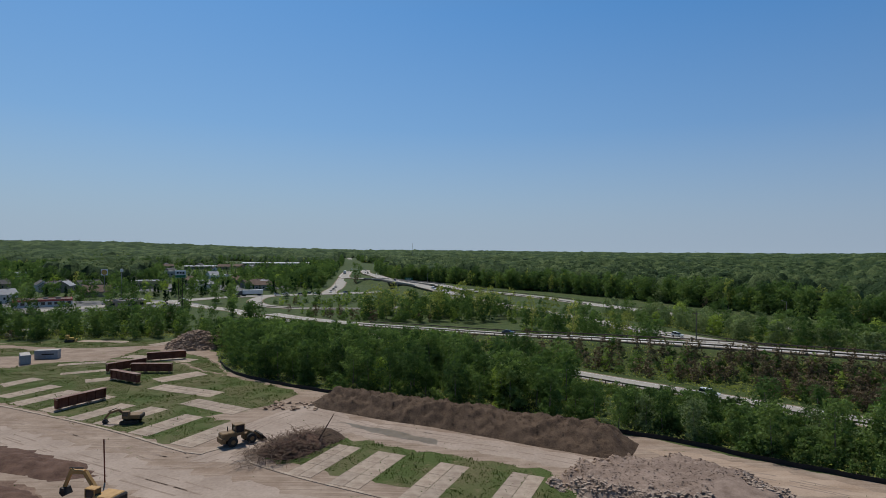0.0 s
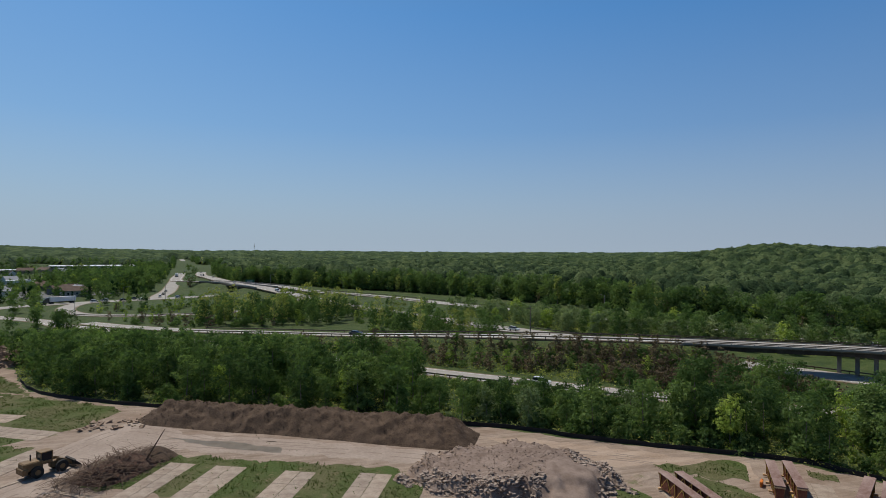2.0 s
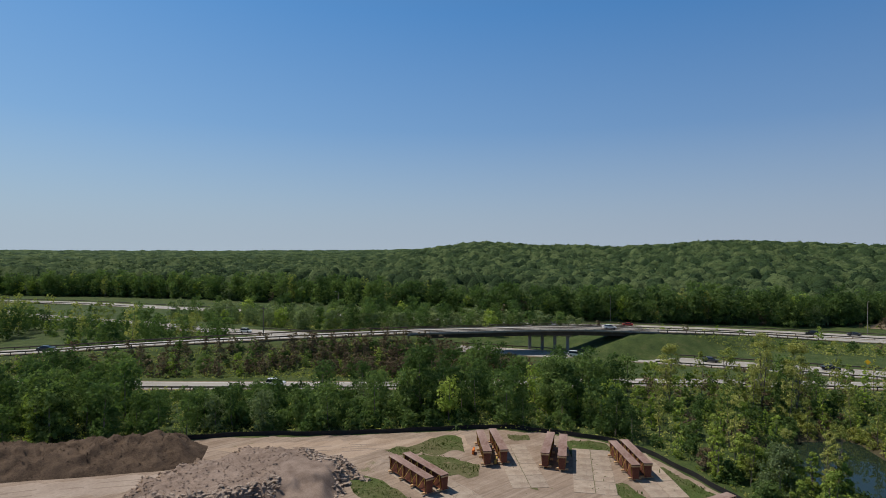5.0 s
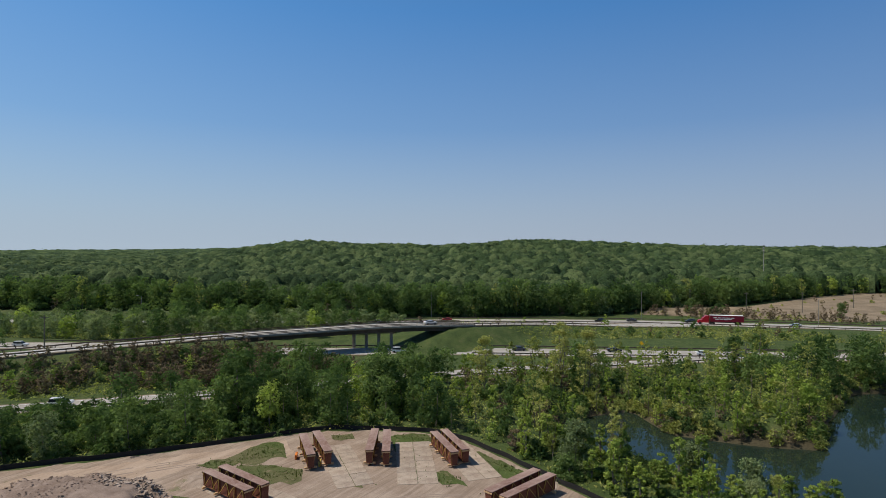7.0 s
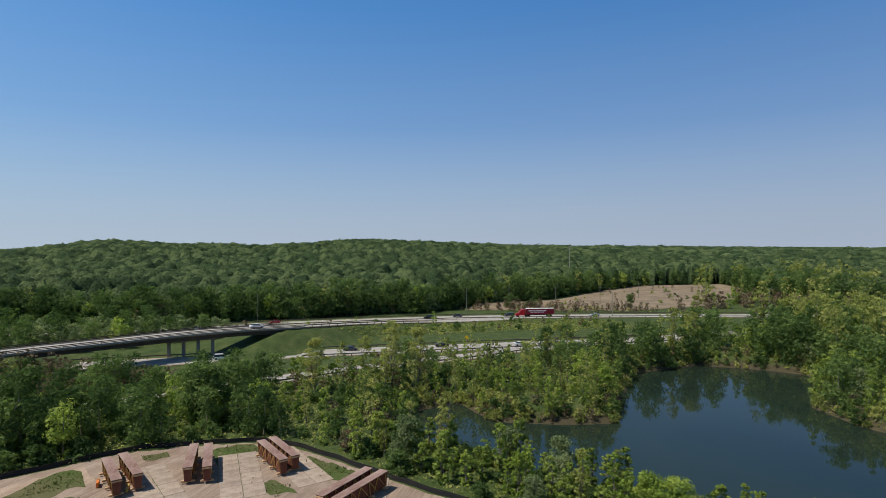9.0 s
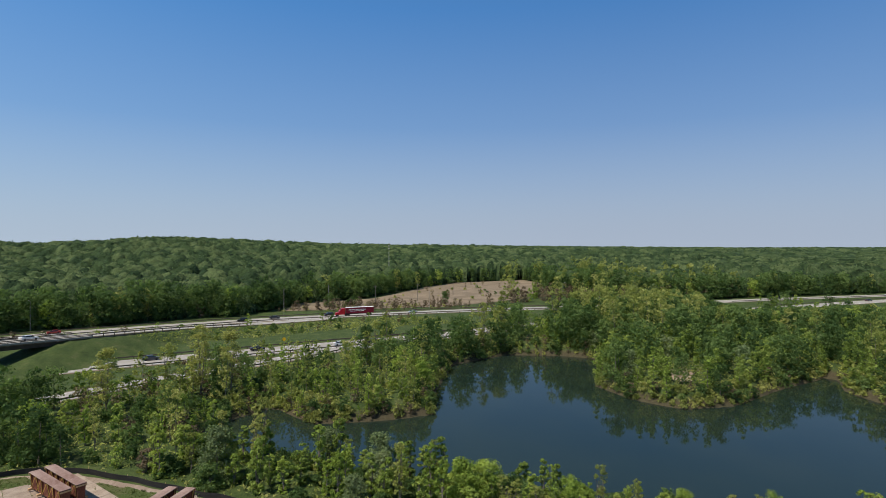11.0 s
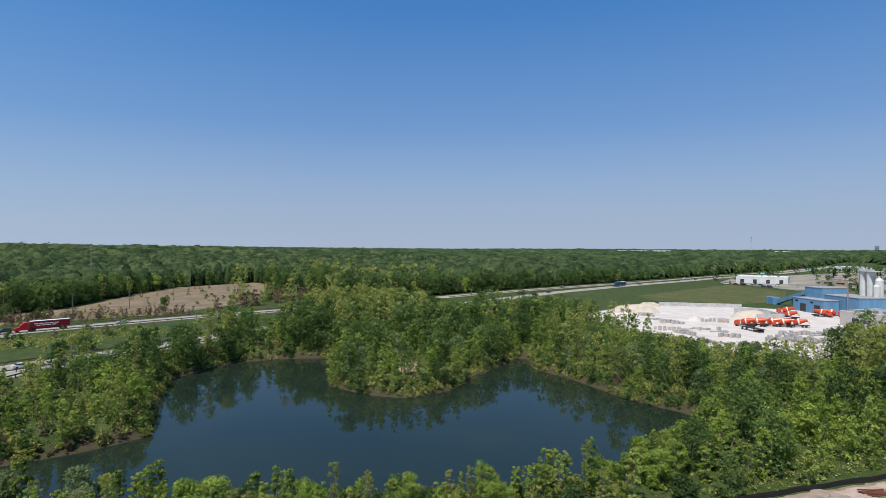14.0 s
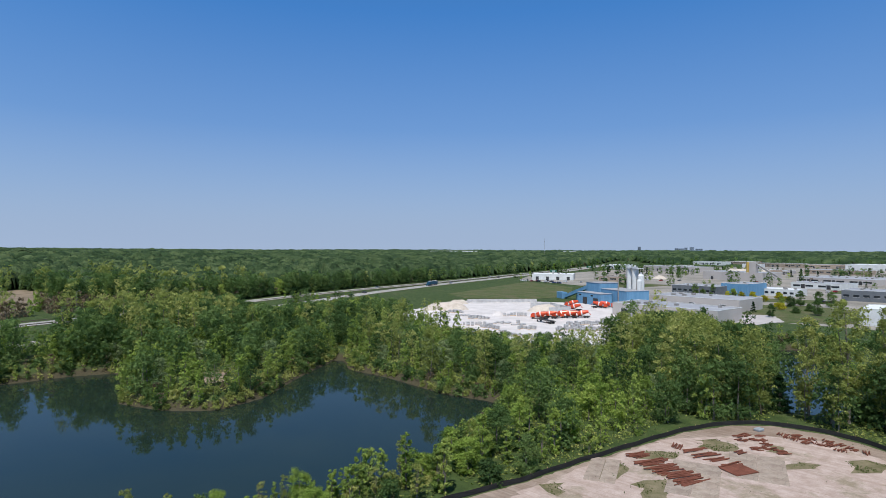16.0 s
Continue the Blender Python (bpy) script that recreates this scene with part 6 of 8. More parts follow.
# ---- salvaged steel on the ground ----
def steel_stacks():
    rng = random.Random(12)
    rows = [((36.3, -99.9), 2.6, 5, 100), ((39.5, -91), 4.2, 6, 62), ((36.5, -89.5), 6.0, 7, 62), ((34.0, -88.3), 6.0, 7, 62), ((31.6, -87.4), 6.0, 7, 62), ((29.4, -86.2), 6.0, 6, 62), ((33.5, -99.5), 5.0, 4, 60), ((31.3, -98.6), 5.5, 4, 60),
            ((29.2, -98.0), 5.0, 4, 60), ((26.8, -97.0), 4.5, 4, 60), ((27.4, -103.5), 2.4, 4, 75)]
    short = [(28.9, -110.8), (27.6, -112.2), (26.2, -113.0), (25.2, -111.2), (24.9, -109.0), (23.4, -109.6), (24.4, -119.2), (23.2, -118.0), (22.2, -120.3), (21.0, -118.6), (19.8, -119.7), (19.0, -117.6), (17.6, -120.0), (16.6, -118.2), (15.7, -119.5), (13.8, -118.4),
             (22.2, -108.3), (11.7, -117.9), (22.1, -117.6), (20.4, -116.6), (18.0, -117.4), (15.1, -116.4), (30.0, -112.6), (29.3, -114.2), (27.2, -115.4), (26.0, -107.6)]
    for (x, y), l, n, t in rows + [(p, rng.uniform(1.2, 2.2), rng.randint(3, 5), rng.uniform(40, 100)) for p in short]:
        st = thing("steel_stack", "flat stack of rust-red salvaged steel sections", "steel stack", x, y, 0.04, t, "salvaged steel")
        n = int(n * 1.7)
        for k in range(n):
            q = l * rng.uniform(0.6, 1.05)
            part("steel_section", solid("steel_section", RUST, boxp((0, 0, 0), (q, rng.choice((0.12, 0.16, 0.22)), 0.14), 0.02)), st, m=pose(rng.uniform(-0.5, 0.5), (k - n / 2) * 0.21 + rng.uniform(-0.1, 0.1), 0.1 + (0.14 if rng.random() < 0.4 else 0), 0, rng.uniform(-2, 2), rng.uniform(-9, 9)))
    mat = thing("steel_plate", "flat square rusty steel plate on the slab", "steel plate", 25.4, -95.4, 0.14, 62)
    part("plate", solid("plate", RUST, boxp((0, 0, 0.05), (4.4, 3.4, 0.08), 0.01)), mat)
    tarp = thing("tarpaulin", "small blue-grey tarpaulin over a pallet", "tarpaulin", 28.3, -119.0, 0.03, 70)
    part("cover", solid("cover", CONTAINER, boxp((0, 0, 0.25), (1.6, 1.2, 0.5), 0.12)), tarp)


steel_stacks()

# ---- machines ----
def loader():
    m = thing("wheel_loader", "dusty yellow-brown wheel loader with lowered bucket", "wheel loader", -34.6, 99.0, 0.03, 42)
    part("rear_body", solid("rear_body", MACHINE, boxp((-2.3, 0, 1.75), (2.6, 1.9, 1.3), 0.15), boxp((-3.4, 0, 1.2), (0.8, 2.2, 0.9), 0.1)), m)
    cab = part("cab", solid("cab", MACHINE, boxp((-0.5, 0, 3.42), (1.7, 1.7, 0.16), 0.05), *[boxp((-0.5 + sx * 0.74, sy * 0.72, 2.7), (0.12, 0.12, 1.4)) for sx in (-1, 1) for sy in (-1, 1)], boxp((-0.5, 0, 1.9), (1.6, 1.6, 0.5), 0.05)), m)
    part("window", solid("window", GLASS, boxp((-0.5, 0, 2.75), (1.46, 1.42, 1.2), 0.02)), cab)
    part("front_frame", solid("front_frame", MACHINE, boxp((1.2, 0, 1.2), (2.0, 1.1, 1.0), 0.1)), m)
    for sy in (-0.55, 0.55):
        part("lift_arm", solid("lift_arm", MACHINE, barp((0.9, sy, 1.9), (2.3, sy, 1.3), 0.2, 0.42), barp((2.3, sy, 1.3), (3.2, sy, 0.6), 0.2, 0.38)), m)
    part("bucket", solid("bucket", DARK_STEEL, [Vector((x, y, z)) for y in (-1.5, 1.5) for x, z in ((3.1, 0.1), (3.0, 1.2), (3.25, 1.3), (3.3, 0.12))], [Vector((x, y, z)) for y in (-1.5, 1.5) for x, z in ((3.1, 0.08), (4.2, 0.08), (4.2, 0.14), (3.1, 0.2))],
                           *[[Vector((x, sy + o, z)) for o in (-0.04, 0.04) for x, z in ((3.1, 0.1), (4.1, 0.1), (3.9, 0.5), (3.1, 1.25))] for sy in (-1.46, 1.46)]), m)
    part("exhaust", solid("exhaust", DARK_STEEL, cylp((-2.2, 0.4, 2.3), (-2.2, 0.4, 3.2), 0.09)), m)
    for x in (-1.9, 1.4):
        for sy in (-1.1, 1.1):
            w = part("wheel", solid("wheel", RUBBER, wheelp((x, sy, 0.85), 0.85, 0.6)), m)
            part("rim", solid("rim", MACHINE, cylp((x, sy * 1.0, 0.85), (x, sy * 1.29, 0.85), 0.45, 0.38, 14)), w)


def excavator(x, y, turn, size, boom, label, paint):
    m = thing("excavator", label, "excavator", x, y, 0.03, turn)
    S = lambda *p: Vector(p) * size
    def hull(pts):
        return [p * size for p in pts]
    for sy in (-1.15, 1.15):
        part("track", solid("track", DARK_STEEL, hull([Vector((a + q * math.cos(t), sy + o, 0.45 + 0.45 * math.sin(t))) for a, q in ((-1.5, 0.45), (1.5, 0.45)) for t in [k * math.pi / 6 for k in range(12)] for o in (-0.28, 0.28)])), m)
    part("undercarriage", solid("undercarriage", DARK_STEEL, hull(boxp((0, 0, 0.75), (2.0, 1.8, 0.5), 0.05)), hull(cylp((0, 0, 0.9), (0, 0, 1.15), 0.7))), m)
    part("house", solid("house", paint, hull(boxp((-0.9, 0, 1.65), (2.6, 2.5, 0.95), 0.12))), m)
    part("counterweight", solid("counterweight", DARK_STEEL, hull(boxp((-2.35, 0, 1.6), (0.55, 2.5, 0.95), 0.18))), m)
    cab = part("cab", solid("cab", paint, hull(boxp((0.75, 0.75, 2.85), (1.5, 1.05, 0.14), 0.05)), hull(boxp((0.75, 0.75, 1.55), (1.5, 1.05, 0.6), 0.05)), *[hull(boxp((0.75 + sx * 0.68, 0.75 + sy * 0.46, 2.3), (0.1, 0.1, 1.1))) for sx in (-1, 1) for sy in (-1, 1)]), m)
    part("window", solid("window", GLASS, hull(boxp((0.75, 0.75, 2.3), (1.36, 0.92, 1.0), 0.02))), cab)
    b = [S(*p) for p in boom]
    part("boom", solid("boom", paint, barp(b[0], b[1], 0.4 * size, 0.55 * size), barp(b[1], b[2], 0.38 * size, 0.45 * size)), m)
    part("stick", solid("stick", paint, barp(b[2] + (b[2] - b[3]).normalized() * 0.5, b[3], 0.3 * size, 0.38 * size)), m)
    part("boom_cylinder", solid("boom_cylinder", DARK_STEEL, cylp(S(1.2, -0.3, 1.4), b[1] - Vector((0, 0.3, 0.2)) * size, 0.09 * size)), m)
    part("stick_cylinder", solid("stick_cylinder", DARK_STEEL, cylp(b[1] + Vector((0.3, 0, 0.45)) * size, b[2] + Vector((0.2, 0, 0.45)) * size, 0.08 * size)), m)
    c = b[3]
    part("bucket", solid("bucket", DARK_STEEL, [c + Vector((x, y, z)) * size for y in (-0.55, 0.55) for x, z in ((0.15, 0.15), (0.25, -0.6), (-0.25, -0.95), (-0.75, -0.7), (-0.35, 0.05))]), m)


loader()
excavator(-59.4, 109.6, 190, 0.85, [(0.9, -0.25, 1.6), (2.6, -0.25, 3.0), (4.6, -0.25, 2.3), (5.6, -0.25, 0.95)], "small dusty yellow excavator with its arm reaching down", MACHINE)
excavator(-43.4, 73.6, 165, 1.05, [(0.9, -0.25, 1.7), (3.0, -0.25, 4.2), (5.2, -0.25, 4.0), (6.2, -0.25, 1.9)], "faded yellow excavator with raised arm and bucket", MACHINE_TAN)
pole = thing("post", "thin rusty steel post leaning in the soil", "post", -48.1, 82.0, 0)
part("pole", solid("pole", RUST, barp((0, 0, -0.3), (-0.25, 0.1, 6.2), 0.14)), pole)


def container(x, y, turn, label):
    c = thing("shipping_container", label, "container", x, y, 0.03, turn, "site containers")
    part("body", solid("body", CONTAINER, boxp((0, 0, 1.3), (6.06, 2.44, 2.5), 0.04)), c)
    for k in range(15):
        for sy in (-1, 1):
            part("rib", solid("rib", CONTAINER, boxp((-2.8 + k * 0.4, sy * 1.23, 1.3), (0.16, 0.05, 2.2), 0.01)), c)
    for sx in (-0.6, 0.6):
        part("door", solid("door", CONTAINER, boxp((-3.05, sx, 1.3), (0.06, 1.14, 2.3), 0.01)), c)
    part("roof", solid("roof", STEEL_RAIL, boxp((0, 0, 2.58), (6.0, 2.4, 0.06), 0.01)), c)
    part("sign", solid("sign", DARK_STEEL, boxp((0.4, -1.275, 1.45), (3.2, 0.02, 0.35))), c, "dark lettering shown as a plain bar")


container(-117.7, 171.1, 15, "pale grey steel shipping container with dark lettering")
container(-119.6, 164.3, 129, "pale grey steel shipping container seen end on")
skip = thing("dumpster", "dark green open-top steel dumpster", "dumpster", -142, 179, 0.03, 70)
part("body", solid("body", DARK_STEEL, [Vector((x * k, y * k, z)) for x in (-2.6, 2.6) for y in (-1.1, 1.1) for z, k in ((0.15, 0.9), (1.9, 1.0))]), skip)
dozer = thing("bulldozer", "small orange-yellow bulldozer parked on a slab", "bulldozer", -130, 200, 0.03, 20)
for _s in (-0.8, 0.8):
    part("track", solid("track", DARK_STEEL, boxp((0, _s, 0.45), (2.8, 0.5, 0.9), 0.25)), dozer)
part("body", solid("body", TIE_YELLOW, boxp((0.3, 0, 1.2), (2.0, 1.1, 0.8), 0.1)), dozer)
part("cab", solid("cab", TIE_YELLOW, boxp((-0.7, 0, 1.9), (1.1, 1.2, 1.3), 0.1)), dozer)
part("blade", solid("blade", TIE_YELLOW, boxp((1.9, 0, 0.6), (0.2, 2.8, 1.0), 0.05)), dozer)

# ---- bridge, guardrails and markings ----
BRIDGE_STEEL = mottled("weathering_steel", (0.048, 0.033, 0.023), (0.094, 0.067, 0.049), 0.4, 0.8, 0.1)
PIER = mottled("pier_concrete", (0.22, 0.20, 0.175), (0.32, 0.295, 0.26), 0.4, 0.9)


def subline(pts, a, b, step=3.0):
    """The stretch of a road between the points nearest to a and b."""
    L = curve_through(pts, step)
    i, j = [int(np.argmin(np.hypot(L[:, 0] - p[0], L[:, 1] - p[1]))) for p in (a, b)]
    return L[min(i, j):max(i, j) + 1]


def flyover_bridge():
    br = thing("road_bridge", "curved motorway flyover bridge of brown steel girders on concrete piers", "bridge")
    L = subline(ROAD_FLYOVER, (112, 144), (182, 101.5))
    S = side_of(L)
    part("deck", strip_mesh("deck", L, -4.9, 4.9, 0.06, 0.28, PIER), br)
    for o in (-3.9, -1.3, 1.3, 3.9):
        part("girder", strip_mesh("girder", L, o - 0.2, o + 0.2, -0.22, 1.45, BRIDGE_STEEL), br)
    for side in (-1, 1):
        part("kerb", strip_mesh("kerb", L, side * 4.7 - 0.2, side * 4.7 + 0.2, 0.28, 0.24, PIER), br, "pale concrete deck edge")
        for z in (0.62, 1.0):
            part("rail", strip_mesh("rail", L, side * 4.75 - 0.05, side * 4.75 + 0.05, z, 0.2, BRIDGE_STEEL), br, "brown steel rail")
        post = solid("rail_post", PIER, boxp((0, 0, 0.2), (0.16, 0.24, 1.1), 0.02))
        for q, d in zip(L, S):
            p = q + d * side * 4.98
            part("rail_post", post, br, m=pose(p[0], p[1], p[2] - 0.05, 0, 0, math.degrees(math.atan2(d[1], d[0]))))
    # a skewed row of square columns beside the carriageway under the deck
    cols = [Vector((153.1 + (k - 1.5) * 2.1, 120.8 - (k - 1.5) * 3.65, 0)) for k in range(4)]
    for c in cols:
        part("pier", solid("pier", PIER, boxp((c.x, c.y, 2.6), (0.95, 0.95, 5.6), 0.06, 30)), br, "square concrete column")
    part("pier_cap", solid("pier_cap", PIER, barp(cols[0] + Vector((-0.6, 1.0, 5.4)), cols[3] + Vector((0.6, -1.0, 5.4)), 1.0, 0.7)), br)
    for i in (0, -1):
        s = S[i]
        a, b = L[i] - s * 5, L[i] + s * 5
        part("abutment", solid("abutment", PIER, [Vector((p[0] + o * s[1] * 1.0, p[1] - o * s[0] * 1.0, z)) for p in (a, b) for o in (-0.6, 0.6) for z in (-0.2, L[i][2] - 0.3)]), br)


flyover_bridge()
far_bridge = thing("road_bridge", "low concrete motorway bridge over the cross street", "bridge")
for _r in (ROAD_EAST, ROAD_WEST):
    _L = subline(_r, (-55, 520) if _r is ROAD_EAST else (-70, 540), (-16, 428) if _r is ROAD_EAST else (0, 468), 6)
    part("deck", strip_mesh("deck", _L, -6.6, 6.6, 0.08, 1.4, BRIDGE_STEEL), far_bridge)
    for _s in (-6.5, 6.5):
        part("parapet", strip_mesh("parapet", _L, _s - 0.2, _s + 0.2, 0.95, 0.9, PIER), far_bridge)


RAIL_POST = solid("rail_post", BRIDGE_STEEL, boxp((0, 0, 0.4), (0.16, 0.2, 1.0), 0.01))


def guardrail(pts, off, a, b, posts=True, label="weathered brown steel guardrail on posts", step=3.8):
    L = subline(pts, a, b, step)
    s = side_of(L)
    g = tagged(new("guardrail"), label, "guardrail", "guardrails")
    part("rail", strip_mesh("rail", L, off - 0.05, off + 0.05, 0.98, 0.34, RAIL_BROWN), g)
    if posts:
        for q, d in zip(L, s):
            p = q + d * (off + (0.1 if off > 0 else -0.1))
            part("rail_post", RAIL_POST, g, m=pose(p[0], p[1], p[2] - 0.05, 0, 0, math.degrees(math.atan2(d[1], d[0]))))


guardrail(ROAD_RAMP, 4.6, (20, 172), (190, 22))
guardrail(ROAD_FLYOVER, 4.4, (-34, 246), (112, 144))
guardrail(ROAD_FLYOVER, -4.4, (-34, 246), (112, 144))
guardrail(ROAD_FLYOVER, 4.4, (182, 101.5), (240, 70))
guardrail(ROAD_EAST, 6.8, (165, 89), (243, -55), step=5)
guardrail(ROAD_EAST, -6.8, (95, 224), (230, -35), step=6)
guardrail(ROAD_EAST, 6.8, (20, 368), (95, 224), step=6)
guardrail(ROAD_WEST, 6.8, (190, 182), (310, -110), step=6)
guardrail(ROAD_WEST, -6.8, (20, 448), (310, -110), False)
guardrail(ROAD_WEST, 6.8, (20, 448), (94, 353), False)
guardrail(ROAD_LOOP, 4.8, (-99, 326), (-2, 358), False)
guardrail(ROAD_EAST, -6.8, (301, -200), (449, -790), False)
guardrail(ROAD_WEST, 6.8, (318, -198), (463, -788), False)


def markings():
    for pts, w, far in ((ROAD_EAST, 11.5, 900), (ROAD_WEST, 11.5, 900), (ROAD_RAMP, 7.4, 400), (ROAD_FLYOVER, 7.2, 400)):
        L = curve_through(pts, 3.0)
        s = side_of(L)
        V, F = [], []
        lines = [(-w / 2 + 1.1, 0), (w / 2 - 1.1, 0)] + ([(0.0, 1)] if w > 9 else [])
        for off, dash in lines:
            for i in range(len(L) - 1):
                if np.hypot(*L[i][:2]) > far or (dash and i % 4):
                    continue
                for q, d, o in ((L[i], s[i], -0.1), (L[i], s[i], 0.1), (L[i + 1], s[i + 1], 0.1), (L[i + 1], s[i + 1], -0.1)):
                    V.append(q + d * (off + o) + [0, 0, 0.20])
                F.append([len(V) - 4, len(V) - 3, len(V) - 2, len(V) - 1])
        tagged(new("lane_marking", mesh_arrays("lane_marking", np.array(V), np.array(F), PAINT_WHITE)), "worn white lane lines on concrete", "marking", kind="structure")


markings()

# ---- vehicles ----
def paint(name, c):
    k = Mat(name, 0.28, 0.2, 0.5)
    return k.color(k.ramp(k.noise(1.5), (0.3, tuple(v * 0.85 for v in c)), (0.7, c))).m


CAR_PAINTS = [paint("white_car_paint", (0.75, 0.75, 0.74)), paint("silver_car_paint", (0.42, 0.43, 0.45)), paint("black_car_paint", (0.02, 0.02, 0.022)), paint("dark_grey_car_paint", (0.07, 0.075, 0.085)), paint("red_car_paint", (0.35, 0.03, 0.03)),
              paint("blue_car_paint", (0.04, 0.08, 0.20))]
CAR_WORDS = ["white", "silver", "black", "dark grey", "red", "blue"]
RED_TRUCK = paint("red_truck_paint", (0.50, 0.015, 0.03))
MAROON = paint("maroon_trailer_paint", (0.22, 0.012, 0.035))
BLUE_TRUCK = paint("blue_truck_paint", (0.02, 0.09, 0.16))
WHITE_PAINT = mottled("white_painted_metal", (0.62, 0.62, 0.61), (0.78, 0.78, 0.77), 0.5, 0.5, fine=8)
LAMP_RED = Mat("tail_lamp", 0.3).color((0.35, 0.01, 0.01)).m
LAMP_CLEAR = Mat("head_lamp", 0.15, 0, 0.6).color((0.7, 0.7, 0.7)).m


def car(k, suv):
    c = thing("car", CAR_WORDS[k] + (" sport utility car on the road" if suv else " saloon car on the road"), "car", group="cars on the roads")
    h, l = (1.72, 4.7) if suv else (1.45, 4.6)
    part("body", solid("body", CAR_PAINTS[k], [Vector((x, y, z)) for y in (-0.88, 0.88) for x, z in ((-l / 2, 0.45), (-l / 2, 0.95), (-l / 2 + 0.15, 1.02), (l / 2 - 0.25, 0.92), (l / 2, 0.75), (l / 2, 0.4), (l / 2 - 0.2, 0.28), (-l / 2 + 0.2, 0.28))]), c)
    back = -l / 2 + (0.15 if suv else 0.75)
    cabin = part("cabin", solid("cabin", CAR_PAINTS[k], [Vector((x, y * q, z)) for y in (-0.8, 0.8) for x, z, q in ((back + 0.35, h, 0.85), (0.35, h, 0.85), (back + 0.42, h - 0.1, 0.88), (0.5, h - 0.1, 0.88))]), c)
    part("window", solid("window", GLASS, [Vector((x, y * q, z)) for y in (-0.82, 0.82) for x, z, q in ((back, 0.96, 1), (1.25, 0.94, 1), (back + 0.36, h - 0.08, 0.86), (0.4, h - 0.08, 0.86))]), cabin)
    for x in (-1.4, 1.4):
        for y in (-0.8, 0.8):
            part("wheel", solid("wheel", RUBBER, wheelp((x, y, 0.33), 0.33, 0.22, n=12)), c)
    for y in (-0.65, 0.65):
        part("headlight", solid("headlight", LAMP_CLEAR, boxp((l / 2 - 0.06, y, 0.72), (0.12, 0.34, 0.14), 0.02)), c)
        part("tail_light", solid("tail_light", LAMP_RED, boxp((-l / 2 + 0.01, y, 0.82), (0.08, 0.3, 0.18), 0.02)), c)
    return c


def semi(tractor, trailer, label, bars=None):
    t = thing("truck", label, "truck", group="trucks")
    body = part("trailer", solid("trailer", trailer, boxp((-8.2, 0, 2.65), (13.6, 2.55, 2.75), 0.05)), t)
    part("roof_edge", solid("roof_edge", WHITE_PAINT, boxp((-8.2, 0, 4.04), (13.6, 2.57, 0.07))), body)
    if bars:
        for sy in (-1, 1):
            for z, n, x0 in ((3.0, 5, -3.4), (2.35, 4, -4.2)):
                for q in range(n):
                    part("sign_bar", solid("sign_bar", bars, boxp((x0 - q * 1.75, sy * 1.285, z), (1.45, 0.02, 0.34))), body, "white lettering shown as plain bars")
    part("cab", solid("cab", tractor, [Vector((x, y, z)) for y in (-1.2, 1.2) for x, z in ((-0.9, 0.8), (-0.9, 3.7), (0.3, 3.7), (1.7, 2.6), (2.0, 0.8))]), t)
    part("hood", solid("hood", tractor, [Vector((x, y, z)) for y in (-1.0, 1.0) for x, z in ((1.7, 0.6), (1.7, 2.0), (3.2, 1.75), (3.5, 1.5), (3.5, 0.6))]), t)
    part("windscreen", solid("windscreen", GLASS, [Vector((x, y, z)) for y in (-1.05, 1.05) for x, z in ((0.75, 3.3), (1.72, 2.1), (1.86, 2.1), (0.9, 3.3))]), t)
    part("chassis", solid("chassis", DARK_STEEL, boxp((-5.6, 0, 1.0), (16.5, 0.9, 0.35), 0.03)), t)
    for x in (2.6, -1.6, -2.9, -12.3, -13.6):
        for y in (-1.05, 1.05):
            part("wheel", solid("wheel", RUBBER, wheelp((x, y, 0.5), 0.5, 0.4, n=14)), t)
    return t


def on_road(pts, x, y, lane, back=False):
    """A pose on a road near x, y: metres right of its centre, heading along it or back."""
    L = curve_through(pts, 2.0)
    i = int(np.clip(np.argmin(np.hypot(L[:, 0] - x, L[:, 1] - y)), 1, len(L) - 2))
    d = L[i + 1] - L[i - 1]
    s = side_of(L)[i]
    p = L[i] + s * lane
    turn = math.degrees(math.atan2(d[1], d[0])) + (180 if back else 0)
    return pose(p[0], p[1], p[2] + 0.19, 0, -math.degrees(math.atan2(d[2], math.hypot(d[0], d[1]))) * (-1 if back else 1), turn)


CARS = {}


def put_car(k, suv, m):
    if (k, suv) not in CARS:
        CARS[k, suv] = car(k, suv)
        CARS[k, suv].matrix_basis = m
    else:
        copy_thing(CARS[k, suv], m)


